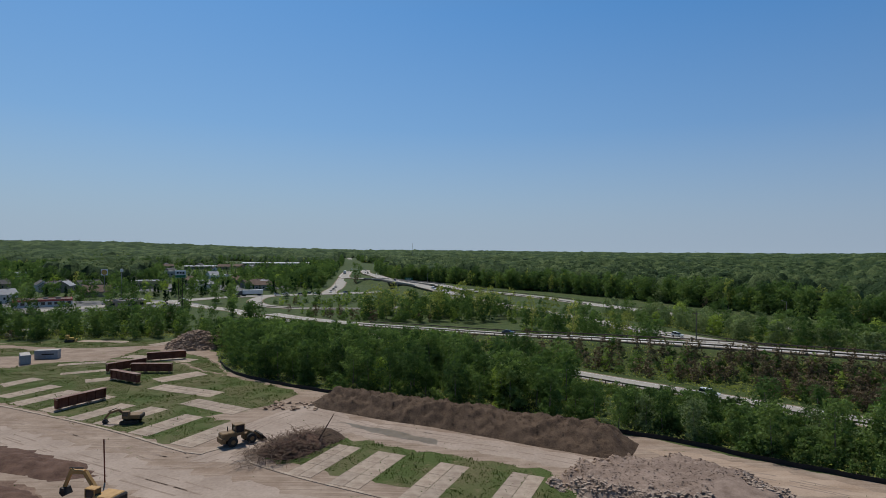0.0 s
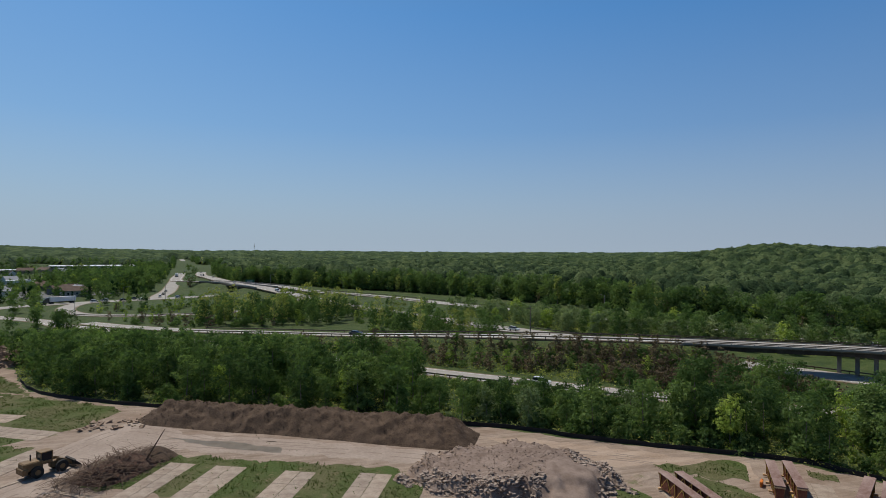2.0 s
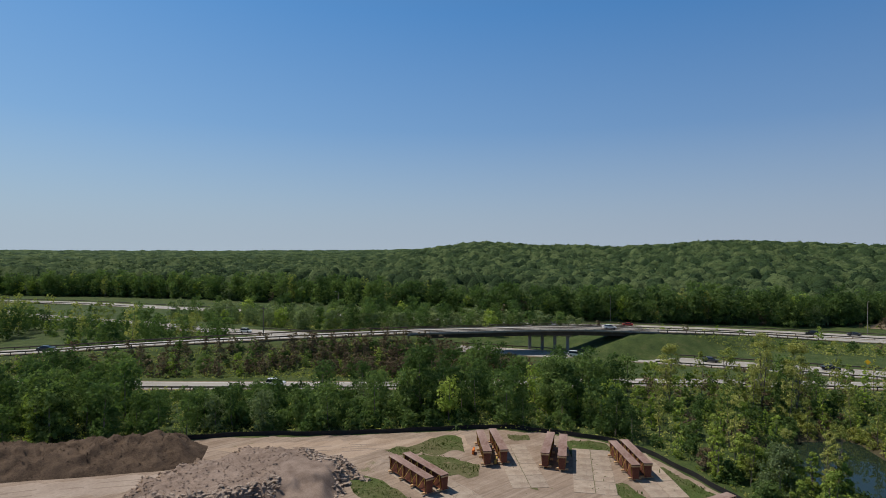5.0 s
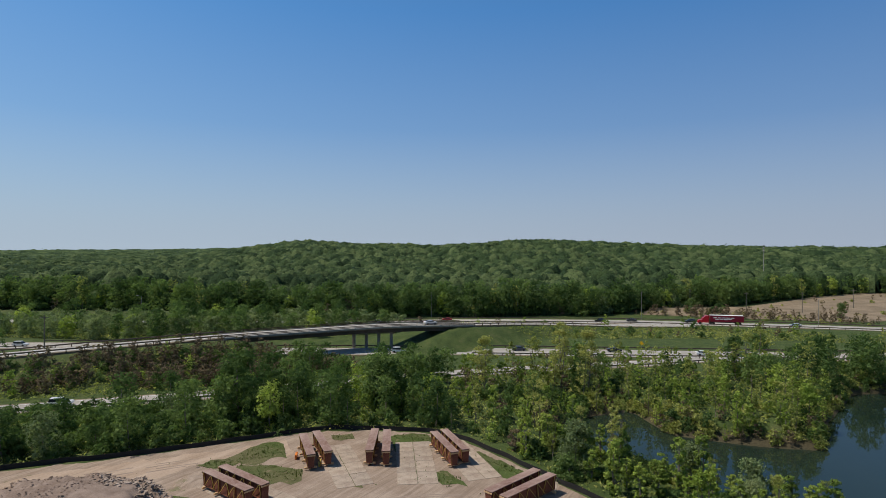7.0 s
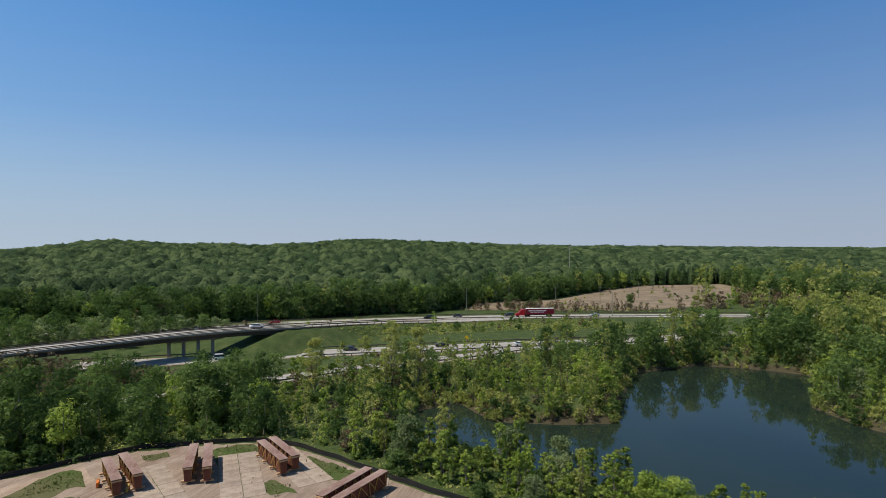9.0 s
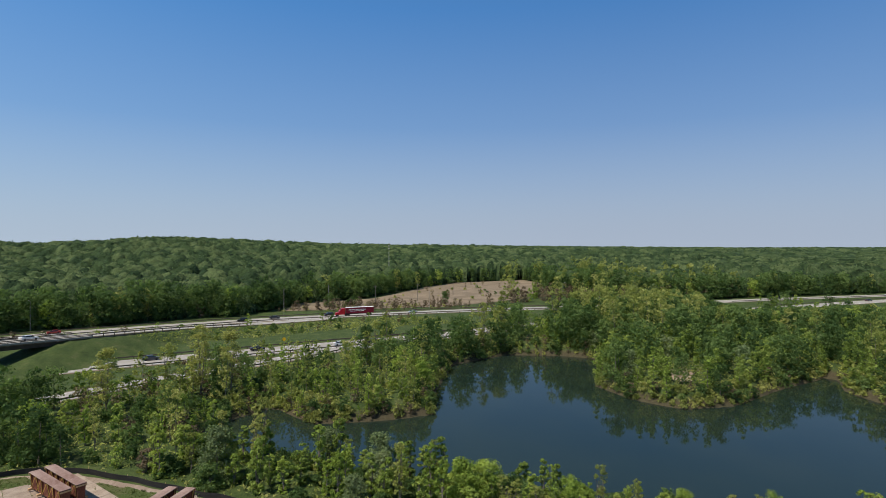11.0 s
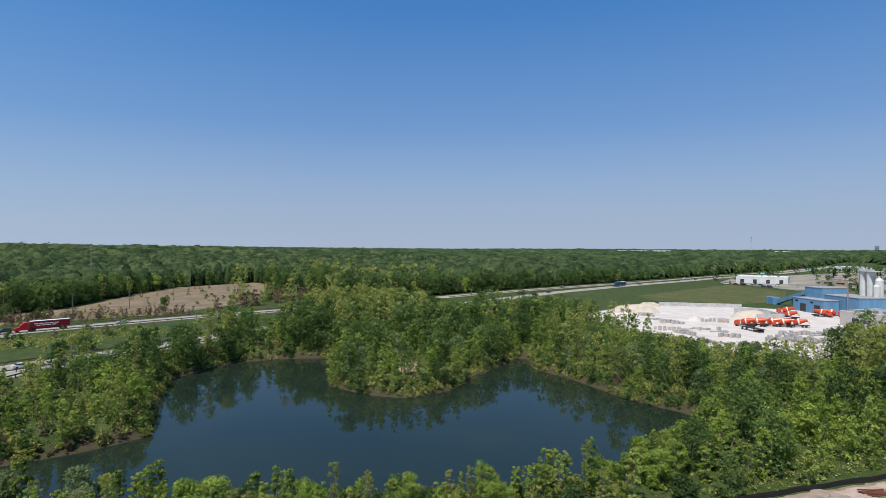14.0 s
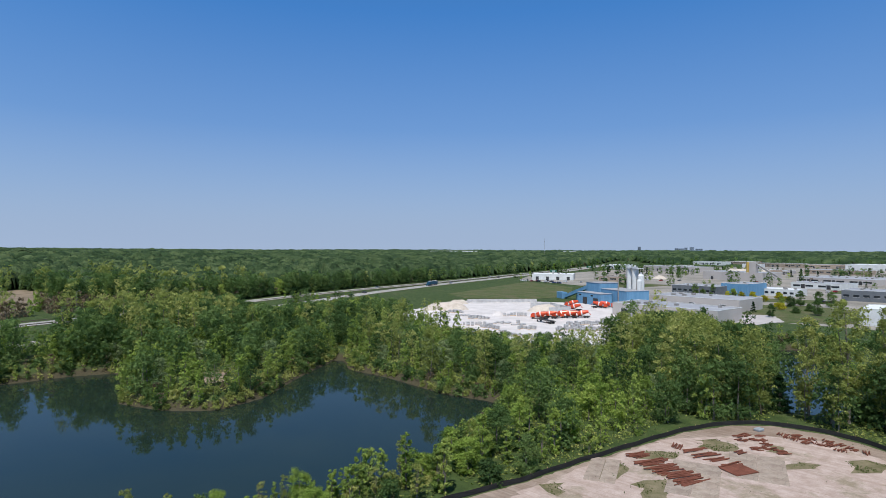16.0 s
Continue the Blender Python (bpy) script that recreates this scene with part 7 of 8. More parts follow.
_r = random.Random(21)
for _road, _x, _y, _lane, _back, _k in [
        (ROAD_RAMP, 63, 133, 0.5, False, 0), (ROAD_RAMP, -93, 281, 0.5, False, 2), (ROAD_EAST, 86, 253, 1.8, False, 2), (ROAD_EAST, 94, 225, 1.8, False, 0), (ROAD_EAST, 152, 109, 1.8, False, 0), (ROAD_EAST, 186, 48, -2, False, 2), (ROAD_EAST, 197, 25, 2.0, False, 0),
        (ROAD_EAST, 172, 76, -1.8, False, 3), (ROAD_EAST, 204, 14, 2.0, False, 3), (ROAD_EAST, -4, 410, 1.8, False, 0), (ROAD_EAST, -40, 480, 0, False, 1), (ROAD_EAST, -78, 640, -1.8, False, 0), (ROAD_EAST, -88, 700, 1.8, False, 2), (ROAD_EAST, -98, 745, -1.8, False, 2),
        (ROAD_EAST, -108, 840, 0, False, 3), (ROAD_EAST, -95, 730, 2.0, False, 1), (ROAD_WEST, 281, 40, -1.8, True, 2), (ROAD_WEST, 262, 76, 1.8, True, 2), (ROAD_WEST, 268, 62, -1.8, True, 3), (ROAD_WEST, 226, 136, -1.8, True, 4), (ROAD_WEST, 205, 160, 1.8, True, 0),
        (ROAD_WEST, 290, 0, 1.8, True, 1), (ROAD_WEST, 325, -240, -1.8, True, 2), (ROAD_WEST, 341, -330, 1.8, True, 1), (ROAD_WEST, 385, -540, 1.8, True, 0), (ROAD_EAST, 313, -260, 1.8, False, 2), (ROAD_EAST, 318, -285, -1.8, False, 3), (ROAD_EAST, 345, -420, 1.8, False, 1),
        (ROAD_EAST, 370, -540, -1.8, False, 3), (ROAD_WEST, -124, 740, 1.8, True, 2), (ROAD_WEST, -141, 870, -1.8, True, 1), (ROAD_WEST, -135, 800, 0, True, 0), (ROAD_FAR_LEFT, -93, 450, 1, True, 2), (ROAD_FAR_LEFT, -96, 480, -1, True, 3), (ROAD_FAR_LEFT, -92, 428, 1, True, 1),
        (ROAD_CROSS, -135, 379, 2, False, 2), (ROAD_CROSS, -112, 393, 2, False, 0), (ROAD_CROSS, -107, 398, -2, True, 1), (ROAD_CROSS, -99, 404, 2, False, 2), (ROAD_CROSS, -95, 408, -2, True, 3), (ROAD_CROSS, -91, 412, 2, False, 0), (ROAD_CROSS, -76, 429, 2, False, 1),
        (ROAD_LOOP, -16, 337, 0.5, False, 2), (ROAD_LOOP, -3, 364, 0.5, False, 3), (ROAD_CROSS, -145, 345, 2, False, 0), (ROAD_CROSS, -160, 322, -2, True, 2), (ROAD_FLYOVER, 170, 108, 0.6, False, 0), (ROAD_FLYOVER, 24, 205, 0.6, False, 3)]:
    put_car(_k, _r.random() < 0.5, on_road(_road, _x, _y, _lane, _back))
semi(RED_TRUCK, MAROON, "red semi truck with a maroon box trailer", WHITE_PAINT).matrix_basis = on_road(ROAD_WEST, 281, 33, 1.4, True)
semi(BLUE_TRUCK, BLUE_TRUCK, "dark blue-green semi truck on the motorway").matrix_basis = on_road(ROAD_EAST, 362, -372, 1.4, True)
semi(CAR_PAINTS[3], WHITE_PAINT, "grey semi truck with a white box trailer").matrix_basis = on_road(ROAD_CROSS, -126, 373, -2.5, True)
semi(CAR_PAINTS[0], WHITE_PAINT, "white semi truck on the slip road").matrix_basis = on_road(ROAD_WEST, -130, 738, 1.5, True)

# ---- buildings ----
ROOF_GREY = mottled("grey_roof_membrane", (0.26, 0.26, 0.27), (0.36, 0.36, 0.37), 0.1, 0.8, fine=14)
ROOF_WHITE = mottled("white_roof_membrane", (0.62, 0.62, 0.62), (0.75, 0.75, 0.75), 0.08, 0.7, fine=14)
ROOF_BROWN = mottled("brown_shingle", (0.11, 0.075, 0.055), (0.19, 0.13, 0.10), 0.4, 0.9, fine=10)
ROOF_DARK = mottled("dark_shingle", (0.06, 0.058, 0.058), (0.12, 0.115, 0.11), 0.4, 0.9, fine=10)
WALL_GREY = mottled("grey_block_wall", (0.375, 0.340, 0.312), (0.445, 0.405, 0.375), 0.08, 0.85, fine=30)
WALL_DARK = mottled("dark_grey_cladding", (0.10, 0.11, 0.12), (0.16, 0.165, 0.175), 0.2, 0.7, fine=16)
WALL_WHITE = mottled("white_cladding", (0.50, 0.50, 0.48), (0.64, 0.64, 0.62), 0.2, 0.7, fine=16)
WALL_BLUE = mottled("blue_corrugated_steel", (0.105, 0.235, 0.37), (0.16, 0.305, 0.45), 0.25, 0.6, 0.1, fine=14, stretch=(3, 3, 0.3))
WALL_TAN = mottled("tan_brick", (0.26, 0.20, 0.15), (0.36, 0.29, 0.22), 0.3, 0.9, fine=16)
WALL_RED = mottled("red_fascia", (0.32, 0.06, 0.05), (0.42, 0.09, 0.07), 0.4, 0.6)
DOOR_DARK = mottled("dark_dock_door", (0.025, 0.025, 0.025), (0.06, 0.06, 0.06), 0.6, 0.7)


def building(label, x, y, w, d, h, turn, wall, roof, doors=0, windows=0, vents=4, fascia=None, side_windows=0):
    """A flat-roofed building: w along its front, d deep. turn: degrees; its front faces its own -y."""
    b = thing("building", label, "building", x, y, 0.0, turn)
    BUILT.append((x, y, 0.6 * math.hypot(w, d)))
    t = 0.3
    for name, c, s in (("wall", (0, -d / 2 + t / 2, h / 2 - 0.5), (w, t, h + 1)), ("wall", (0, d / 2 - t / 2, h / 2 - 0.5), (w, t, h + 1)), ("wall", (-w / 2 + t / 2, 0, h / 2 - 0.5), (t, d - 2 * t, h + 1)), ("wall", (w / 2 - t / 2, 0, h / 2 - 0.5), (t, d - 2 * t, h + 1))):
        part(name, solid(name, wall, boxp(c, s)), b)
    part("roof", solid("roof", roof, boxp((0, 0, h - 0.3), (w - 2 * t + 0.02, d - 2 * t + 0.02, 0.3))), b)
    for c, s in (((0, -d / 2 + t / 2, h + 0.08), (w + 0.12, t + 0.12, 0.16)), ((0, d / 2 - t / 2, h + 0.08), (w + 0.12, t + 0.12, 0.16)), ((-w / 2 + t / 2, 0, h + 0.08), (t + 0.12, d - 2 * t - 0.15, 0.16)), ((w / 2 - t / 2, 0, h + 0.08), (t + 0.12, d - 2 * t - 0.15, 0.16))):
        part("coping", solid("coping", fascia or WALL_WHITE, boxp(c, s, 0.02)), b)
    if fascia:
        part("fascia", solid("fascia", fascia, boxp((0, -d / 2 - 0.06, h - 0.5), (w, 0.12, 0.9), 0.02)), b)
    rng = random.Random(int(x * 3 + y))
    for k in range(doors):
        q = -w / 2 + w * (k + 0.5) / doors
        dr = part("door", solid("door", DOOR_DARK, boxp((q, -d / 2 - 0.02, 1.9), (3.2, 0.1, 3.6))), b)
        part("frame", solid("frame", WALL_WHITE, boxp((q - 1.7, -d / 2 - 0.04, 1.95), (0.16, 0.14, 3.9)), boxp((q + 1.7, -d / 2 - 0.04, 1.95), (0.16, 0.14, 3.9)), boxp((q, -d / 2 - 0.04, 3.8), (3.6, 0.14, 0.16))), dr)
    for k in range(windows):
        q = -w / 2 + w * (k + 0.5) / windows
        wn_ = part("window", solid("window", GLASS, boxp((q, -d / 2 - 0.01, h * 0.5), (w / windows * 0.6, 0.08, 1.5))), b)
        part("sill", solid("sill", WALL_WHITE, boxp((q, -d / 2 - 0.06, h * 0.5 - 0.82), (w / windows * 0.64, 0.16, 0.1))), wn_)
    for k in range(side_windows):
        q = -d / 2 + d * (k + 0.5) / side_windows
        for sx in (-1, 1):
            part("window", solid("window", GLASS, boxp((sx * (w / 2 + 0.01), q, h * 0.55), (0.08, d / side_windows * 0.5, 1.4))), b)
    for k in range(vents):
        part("roof_unit", solid("roof_unit", STEEL_RAIL, boxp((rng.uniform(-0.4, 0.4) * w, rng.uniform(-0.35, 0.35) * d, h + 0.35), (rng.uniform(1, 2.4), rng.uniform(1, 2), 1.0), 0.05)), b)
    return b


def facing(x, y):
    """The turn at which a front at x, y looks towards the origin."""
    return math.degrees(math.atan2(-x, y)) if y > 0 else math.degrees(math.atan2(-x, y))


# works and trading estate
building("long grey block warehouse with dark loading doors", 106, -287, 54, 25, 6.3, 172, WALL_GREY, ROOF_GREY, 4, 0, 8)
building("long grey warehouse behind the works", 112, -350, 52, 30, 6.6, 172, WALL_GREY, ROOF_GREY, 3, 0, 6)
building("dark grey clad office and warehouse", 145, -448, 34, 25, 7, 170, WALL_DARK, ROOF_GREY, 0, 8, 4)
building("bright blue steel clad warehouse", 120, -462, 19, 30, 9, 170, WALL_BLUE, ROOF_GREY, 1, 0, 2)
building("white single-storey office with dark windows", 101, -480, 30, 20, 5, 168, WALL_WHITE, ROOF_WHITE, 0, 7, 3)
building("long low white clad warehouse", 90, -590, 40, 30, 5, 166, WALL_WHITE, ROOF_GREY, 2, 4, 5)
building("wide pale grey flat-roofed factory", 85, -700, 70, 60, 5.5, 162, WALL_GREY, ROOF_GREY, 3, 6, 9)
building("dark blue-grey flat-roofed workshop", 40, -472, 38, 30, 7, 176, WALL_DARK, ROOF_GREY, 0, 7, 4)
building("white low workshop with a pale roof", 14, -328, 40, 28, 7.5, 178, WALL_WHITE, ROOF_WHITE, 2, 0, 5)
building("large pale concrete factory hall", 182, -690, 66, 40, 9, 165, WALL_GREY, ROOF_GREY, 3, 0, 6)
building("long low tan brick warehouse", 125, -935, 70, 40, 6, 165, WALL_TAN, ROOF_GREY, 2, 8, 4)
building("long grey flat-roofed industrial shed", 325, -890, 98, 40, 7.5, 158, WALL_GREY, ROOF_GREY, 5, 0, 6)
building("big white flat-roofed distribution hall", 95, -1170, 90, 60, 9, 168, WALL_WHITE, ROOF_WHITE, 4, 0, 8)
building("white steel workshop with dark doorways", 336, -552, 44, 32, 6.3, 207, WALL_WHITE, ROOF_WHITE, 4, 0, 4)
building("low tan workshop with a reddish roof", 270, -572, 32, 24, 5, 180, WALL_TAN, ROOF_BROWN, 2, 3, 3)
for _k in range(22):
    _a, _q = radians(_r.uniform(151, 181)), _r.uniform(620, 1500)
    _x, _y = _q * math.sin(_a), _q * math.cos(_a)
    if free(_x, _y) and clear_of_roads(np.array([_x]), np.array([_y]), 40)[0]:
        building(_r.choice(["pale grey flat-roofed industrial shed", "white low warehouse in the distance", "tan industrial unit in the distance"]), _x, _y, _r.uniform(25, 70), _r.uniform(20, 40), _r.uniform(4.5, 7), _r.uniform(155, 185),
                 _r.choice([WALL_GREY, WALL_WHITE, WALL_TAN]), _r.choice([ROOF_GREY, ROOF_WHITE, ROOF_GREY]), _r.randint(0, 4), _r.randint(0, 6), 3)
flat_sheet("estate_ground", [(60, -300), (140, -300), (170, -400), (250, -470), (360, -520), (400, -600), (420, -900), (300, -1200), (0, -1250), (-60, -900), (-40, -420), (0, -300)], 0.06, mottled("pale_hardstanding", (0.16, 0.145, 0.11), (0.36, 0.32, 0.275), 0.03, 0.95, fine=20), "pale dusty hardstanding of a trading estate", "ground")


for _p in ([(60, -300), (20, -330), (30, -380), (70, -400), (95, -385), (88, -330)], [(120, -405), (60, -420), (60, -450), (125, -435)], [(75, -520), (20, -540), (25, -575), (80, -560)], [(150, -500), (110, -510), (115, -550), (160, -540)], [(260, -470), (210, -480), (200, -540), (250, -545)]):
    flat_sheet("lawn", _p, 0.1, GRASS, "mown green lawn between the buildings", "lawn")


def block_plant():
    """The blue works with silos and conveyor."""
    p = thing("block_works", "bright blue corrugated steel concrete works with white silos", "factory", 164, -330, 0, 153)
    BUILT.append((160, -335, 30))
    # own frame: x to the right seen from the yard; front faces -y
    part("tower_block", solid("tower_block", WALL_BLUE, boxp((-6, 2, 6.2), (14, 14, 13), 0.05)), p)
    part("hall", solid("hall", WALL_BLUE, boxp((13, 4, 4.6), (24, 16, 9.6), 0.05)), p)
    part("annex", solid("annex", WALL_BLUE, boxp((1, -9, 3.4), (24, 8, 7.4), 0.05)), p)
    for c, s in (((-6, 2, 12.8), (14.4, 14.4, 0.25)), ((13, 4, 9.5), (24.4, 16.4, 0.25)), ((1, -9, 7.2), (24.4, 8.4, 0.25))):
        part("roof", solid("roof", ROOF_GREY, boxp(c, s)), p)
    for x in (8, -3):
        part("door", solid("door", DOOR_DARK, boxp((x, -13.05, 2.2), (4.5, 0.14, 4.4))), p)
    for x in (4, -8):
        part("window", solid("window", GLASS, boxp((x, -13.04, 5.6), (2.2, 0.12, 0.8))), p)
    for k, (x, y, r, h) in enumerate(((8, 12, 2.1, 23), (12.6, 12, 2.1, 23), (16.6, 13, 2.0, 19), (19.8, 9, 1.6, 16))):
        s = part("silo", solid("silo", WALL_WHITE, cylp((x, y, 0), (x, y, h - 1.2), r, n=18), cylp((x, y, h - 1.2), (x, y, h), r, 0.6, 18), cylp((x, y, h), (x, y, h + 1.0), 0.5, n=8)), p, "tall white painted silo")
        part("ladder", solid("ladder", STEEL_RAIL, barp((x, y - r - 0.15, 0.5), (x, y - r - 0.15, h), 0.5, 0.08)), s)
    part("catwalk", solid("catwalk", WALL_WHITE, boxp((13, 12, 22.2), (10, 5, 0.2)), boxp((13, 9.6, 22.8), (10, 0.06, 1.1))), p)
    part("flue", solid("flue", STEEL_RAIL, cylp((20, -6, 0), (20, -6, 15), 0.35, n=10)), p)
    c = part("conveyor", solid("conveyor", WALL_BLUE, barp((-40, -3, 1.6), (-8, -1, 12.0), 2.4, 2.2)), p, "long inclined blue conveyor gallery")
    for x, z in ((-18, 8.6), (-28, 5.4)):
        part("trestle", solid("trestle", WALL_BLUE, barp((x - 0.6, -2, 0), (x, -2, z), 0.3), barp((x + 0.9, -2, 0), (x, -2, z), 0.3)), c)
    part("hopper", solid("hopper", WALL_BLUE, boxp((-43, -4, 2.2), (7, 4, 4.4), 0.1)), p)
    part("tank", solid("tank", WALL_GREY, cylp((-33, 6, 3), (-37, 6, 3), 1.6, n=16), boxp((-35, 6, 0.8), (3, 1.2, 1.6))), p)


block_plant()


def batch_plant():
    p = thing("batching_plant", "distant concrete batching tower with an orange silo and conveyor", "factory", 168, -668, 0, 166)
    part("tower", solid("tower", WALL_GREY, boxp((4, 0, 10), (6, 6, 20), 0.1)), p)
    part("silo", solid("silo", TIE_YELLOW, cylp((-1.5, 0, 0), (-1.5, 0, 20), 2.0, n=14)), p, "orange-yellow silo")
    part("conveyor", solid("conveyor", STEEL_RAIL, barp((28, 0, 6), (5, 0, 19), 1.6, 1.4)), p)


batch_plant()

# yard of the works
BLOCKS = mottled("grey_concrete_blocks", (0.33, 0.32, 0.31), (0.52, 0.50, 0.48), 0.5, 0.9, fine=9)


def pallets():
    rng = random.Random(17)
    proto = thing("block_pallet", "pallet stack of grey concrete blocks", "block stack", 150, -216, 0.09, 0, "block stacks in the yard")
    for k in range(3):
        part("block_layer", solid("block_layer", BLOCKS, *[boxp((i * 0.64 - 0.32, j * 0.64 - 0.32, 0.36 + k * 0.4), (0.6, 0.6, 0.38)) for i in range(2) for j in range(2)]), proto)
    part("pallet", solid("pallet", TIMBER, boxp((0, 0, 0.08), (1.3, 1.3, 0.14))), proto)
    # centre, along, deep and turn of each lot of stacks
    lots = [(200, -230, 5, 2, 20), (186, -222, 7, 2, 30), (175, -217, 6, 2, 25), (170, -240, 7, 3, 40), (156, -212, 4, 3, 10), (147, -210, 4, 2, 55), (137, -204, 4, 3, 15), (160, -198, 8, 2, 35), (150, -196, 6, 2, 0),
            (130, -187, 4, 3, 20), (122, -186, 5, 3, 50), (112, -184, 4, 2, 5), (125, -214, 7, 3, 62), (117, -216, 6, 3, 60), (129, -231, 8, 2, 66), (124, -240, 9, 3, 66), (118, -248, 9, 3, 66), (134, -183, 3, 2, 40), (143, -188, 5, 2, 25)]
    for cx, cy, n, deep, turn in lots:
        m, tall = pose(cx, cy, 0.09, 0, 0, turn + rng.uniform(-8, 8)), rng.choice((0.5, 0.8, 1.1, 1.4))
        for k in range(n):
            for q in range(deep):
                if rng.random() < 0.72:
                    w = rng.uniform(0.85, 1.2)
                    copy_thing(proto, m @ pose((k - n / 2) * 1.75 + rng.uniform(-0.25, 0.25), q * 1.9 + rng.uniform(-0.3, 0.3), 0, 0, 0, rng.uniform(-7, 7)) @ Matrix.Diagonal((w, w, tall * rng.choice((0.55, 0.8, 1.0, 1.0)), 1)))


pallets()
SAND = mottled("tan_aggregate", (0.42, 0.35, 0.28), (0.60, 0.52, 0.43), 0.3, 0.95, fine=12)
for _l, _line, _h, _t, _sd in (("broad tan heap of sand aggregate", [(222, -228), (213, -240), (206, -248)], 8, 4.6, 21), ("tan gravel heap between bunker walls", [(176, -262), (162, -272)], 6, 4.2, 22), ("small pale grey gravel heap", [(178, -232), (172, -236)], 4, 3.0, 23), ("low pale heap of crushed stone", [(234, -262), (226, -272)], 5, 2.6, 24)):
    _hp = thing("aggregate_heap", _l, "gravel heap", group="aggregate heaps")
    _me, _ = mound_mesh("gravel", _line, _h, _t, SAND if _sd != 23 else GRAVEL, 0.25, _sd, 18, 1.0)
    part("gravel", _me, _hp)
bunk = thing("bunker", "grey concrete aggregate bunker walls", "bunker", 168, -272, 0, 145)
for _c, _s in (((0, 6, 1.6), (26, 0.6, 3.4)), ((-13, 0, 1.6), (0.6, 12, 3.4)), ((0, 0, 1.6), (0.6, 12, 3.4)), ((13, 0, 1.6), (0.6, 12, 3.4))):
    part("wall", solid("wall", BLOCKS, boxp(_c, _s, 0.05)), bunk)
bunk2 = thing("bunker", "long low concrete wall along the yard's back", "bunker", 215, -292, 0, 45)
part("wall", solid("wall", BLOCKS, boxp((0, 0, 1.0), (44, 0.6, 2.4), 0.05)), bunk2)


def mixer():
    m = thing("mixer_truck", "bright red concrete mixer truck with a white-striped drum", "mixer truck", group="mixer trucks")
    part("cab", solid("cab", ORANGE_RED, [Vector((x, y, z)) for y in (-1.15, 1.15) for x, z in ((2.6, 0.7), (2.6, 2.7), (3.9, 2.7), (4.5, 1.8), (4.6, 0.7))]), m)
    part("windscreen", solid("windscreen", GLASS, [Vector((x, y, z)) for y in (-1.0, 1.0) for x, z in ((3.98, 2.6), (4.46, 1.85), (4.54, 1.85), (4.06, 2.6))]), m)
    part("chassis", solid("chassis", DARK_STEEL, boxp((0, 0, 0.85), (8.6, 1.0, 0.4), 0.03)), m)
    d = part("drum", solid("drum", ORANGE_RED, cylp((1.9, 0, 2.0), (0.3, 0, 2.35), 0.9, 1.3, 16), cylp((0.3, 0, 2.35), (-3.4, 0, 3.2), 1.3, 0.6, 16)), m)
    part("stripe", solid("stripe", WHITE_PAINT, cylp((0.12, 0, 2.39), (-0.38, 0, 2.50), 1.29, 1.21, 16)), d, "white band round the drum")
    part("chute", solid("chute", ORANGE_RED, barp((-3.6, 0, 2.7), (-4.4, 0, 1.6), 0.7, 0.2)), m)
    for x in (3.5, -1.6, -2.9):
        for y in (-1.0, 1.0):
            part("wheel", solid("wheel", RUBBER, wheelp((x, y, 0.52), 0.52, 0.42, n=14)), m)
    return m


ORANGE_RED = paint("orange_red_truck_paint", (0.62, 0.07, 0.02))
_m = mixer()
for _k, (_x, _y, _t) in enumerate([(151, -236, 20), (149, -241, 22), (146, -247, 25), (142.5, -249, 30), (139, -254, 32), (158, -281, 15), (154.5, -303, 200), (152, -307, 205), (170, -300, 40)]):
    if _k == 0:
        _m.matrix_basis = pose(_x, _y, 0.09, 0, 0, _t)
    else:
        copy_thing(_m, pose(_x, _y, 0.09, 0, 0, _t))
flat = thing("flatbed_trailer", "dark empty flatbed trailer in the yard", "trailer", 142, -226, 0.09, -20)
part("bed", solid("bed", DARK_STEEL, boxp((0, 0, 1.25), (12, 2.5, 0.3), 0.03)), flat)
for _x in (-5, -3.8, -2.6, 4.5):
    for _y in (-1, 1):
        part("wheel", solid("wheel", RUBBER, wheelp((_x, _y, 0.5), 0.5, 0.4, n=12)), flat)
for _k in range(16):
    _x, _y = 300 + _r.uniform(-25, 45), -500 + _r.uniform(-18, 14)
    if clear_of_roads(np.array([_x]), np.array([_y]), 8)[0]:
        put_car(_r.randrange(6), _r.random() < 0.6, pose(_x, _y, 0.16, 0, 0, _r.uniform(0, 360)))
for _k in range(26):
    _x, _y = _r.choice([(75, -420), (60, -540), (110, -520), (20, -500), (150, -640), (240, -610)])
    put_car(_r.randrange(6), _r.random() < 0.6, pose(_x + _r.uniform(-22, 22), _y + _r.choice((-6, 0, 6)), 0.10, 0, 0, _r.choice((80, 260))))

# ---- town ----
building("low shop with a red fascia and white posts", -221, 317, 27, 14, 4.0, facing(-221, 317), WALL_WHITE, ROOF_BROWN, 0, 9, 3, WALL_RED)
building("grey single-storey row of shops", -360, 565, 34, 18, 5, facing(-360, 565), WALL_GREY, ROOF_GREY, 0, 8, 4)
building("pale flat-roofed commercial building", -426, 600, 36, 20, 5, facing(-426, 600), WALL_WHITE, ROOF_WHITE, 0, 6, 3)
building("tan commercial building with a flat roof", -236, 462, 26, 18, 6, facing(-236, 462), WALL_TAN, ROOF_GREY, 0, 5, 3)
building("wide store with a bright white roof", -358, 850, 46, 40, 4.6, facing(-358, 850), WALL_TAN, ROOF_WHITE, 0, 5, 2)
building("very long store with a bright white roof", -300, 1035, 118, 60, 5, facing(-300, 1035), WALL_GREY, ROOF_WHITE, 0, 9, 6)
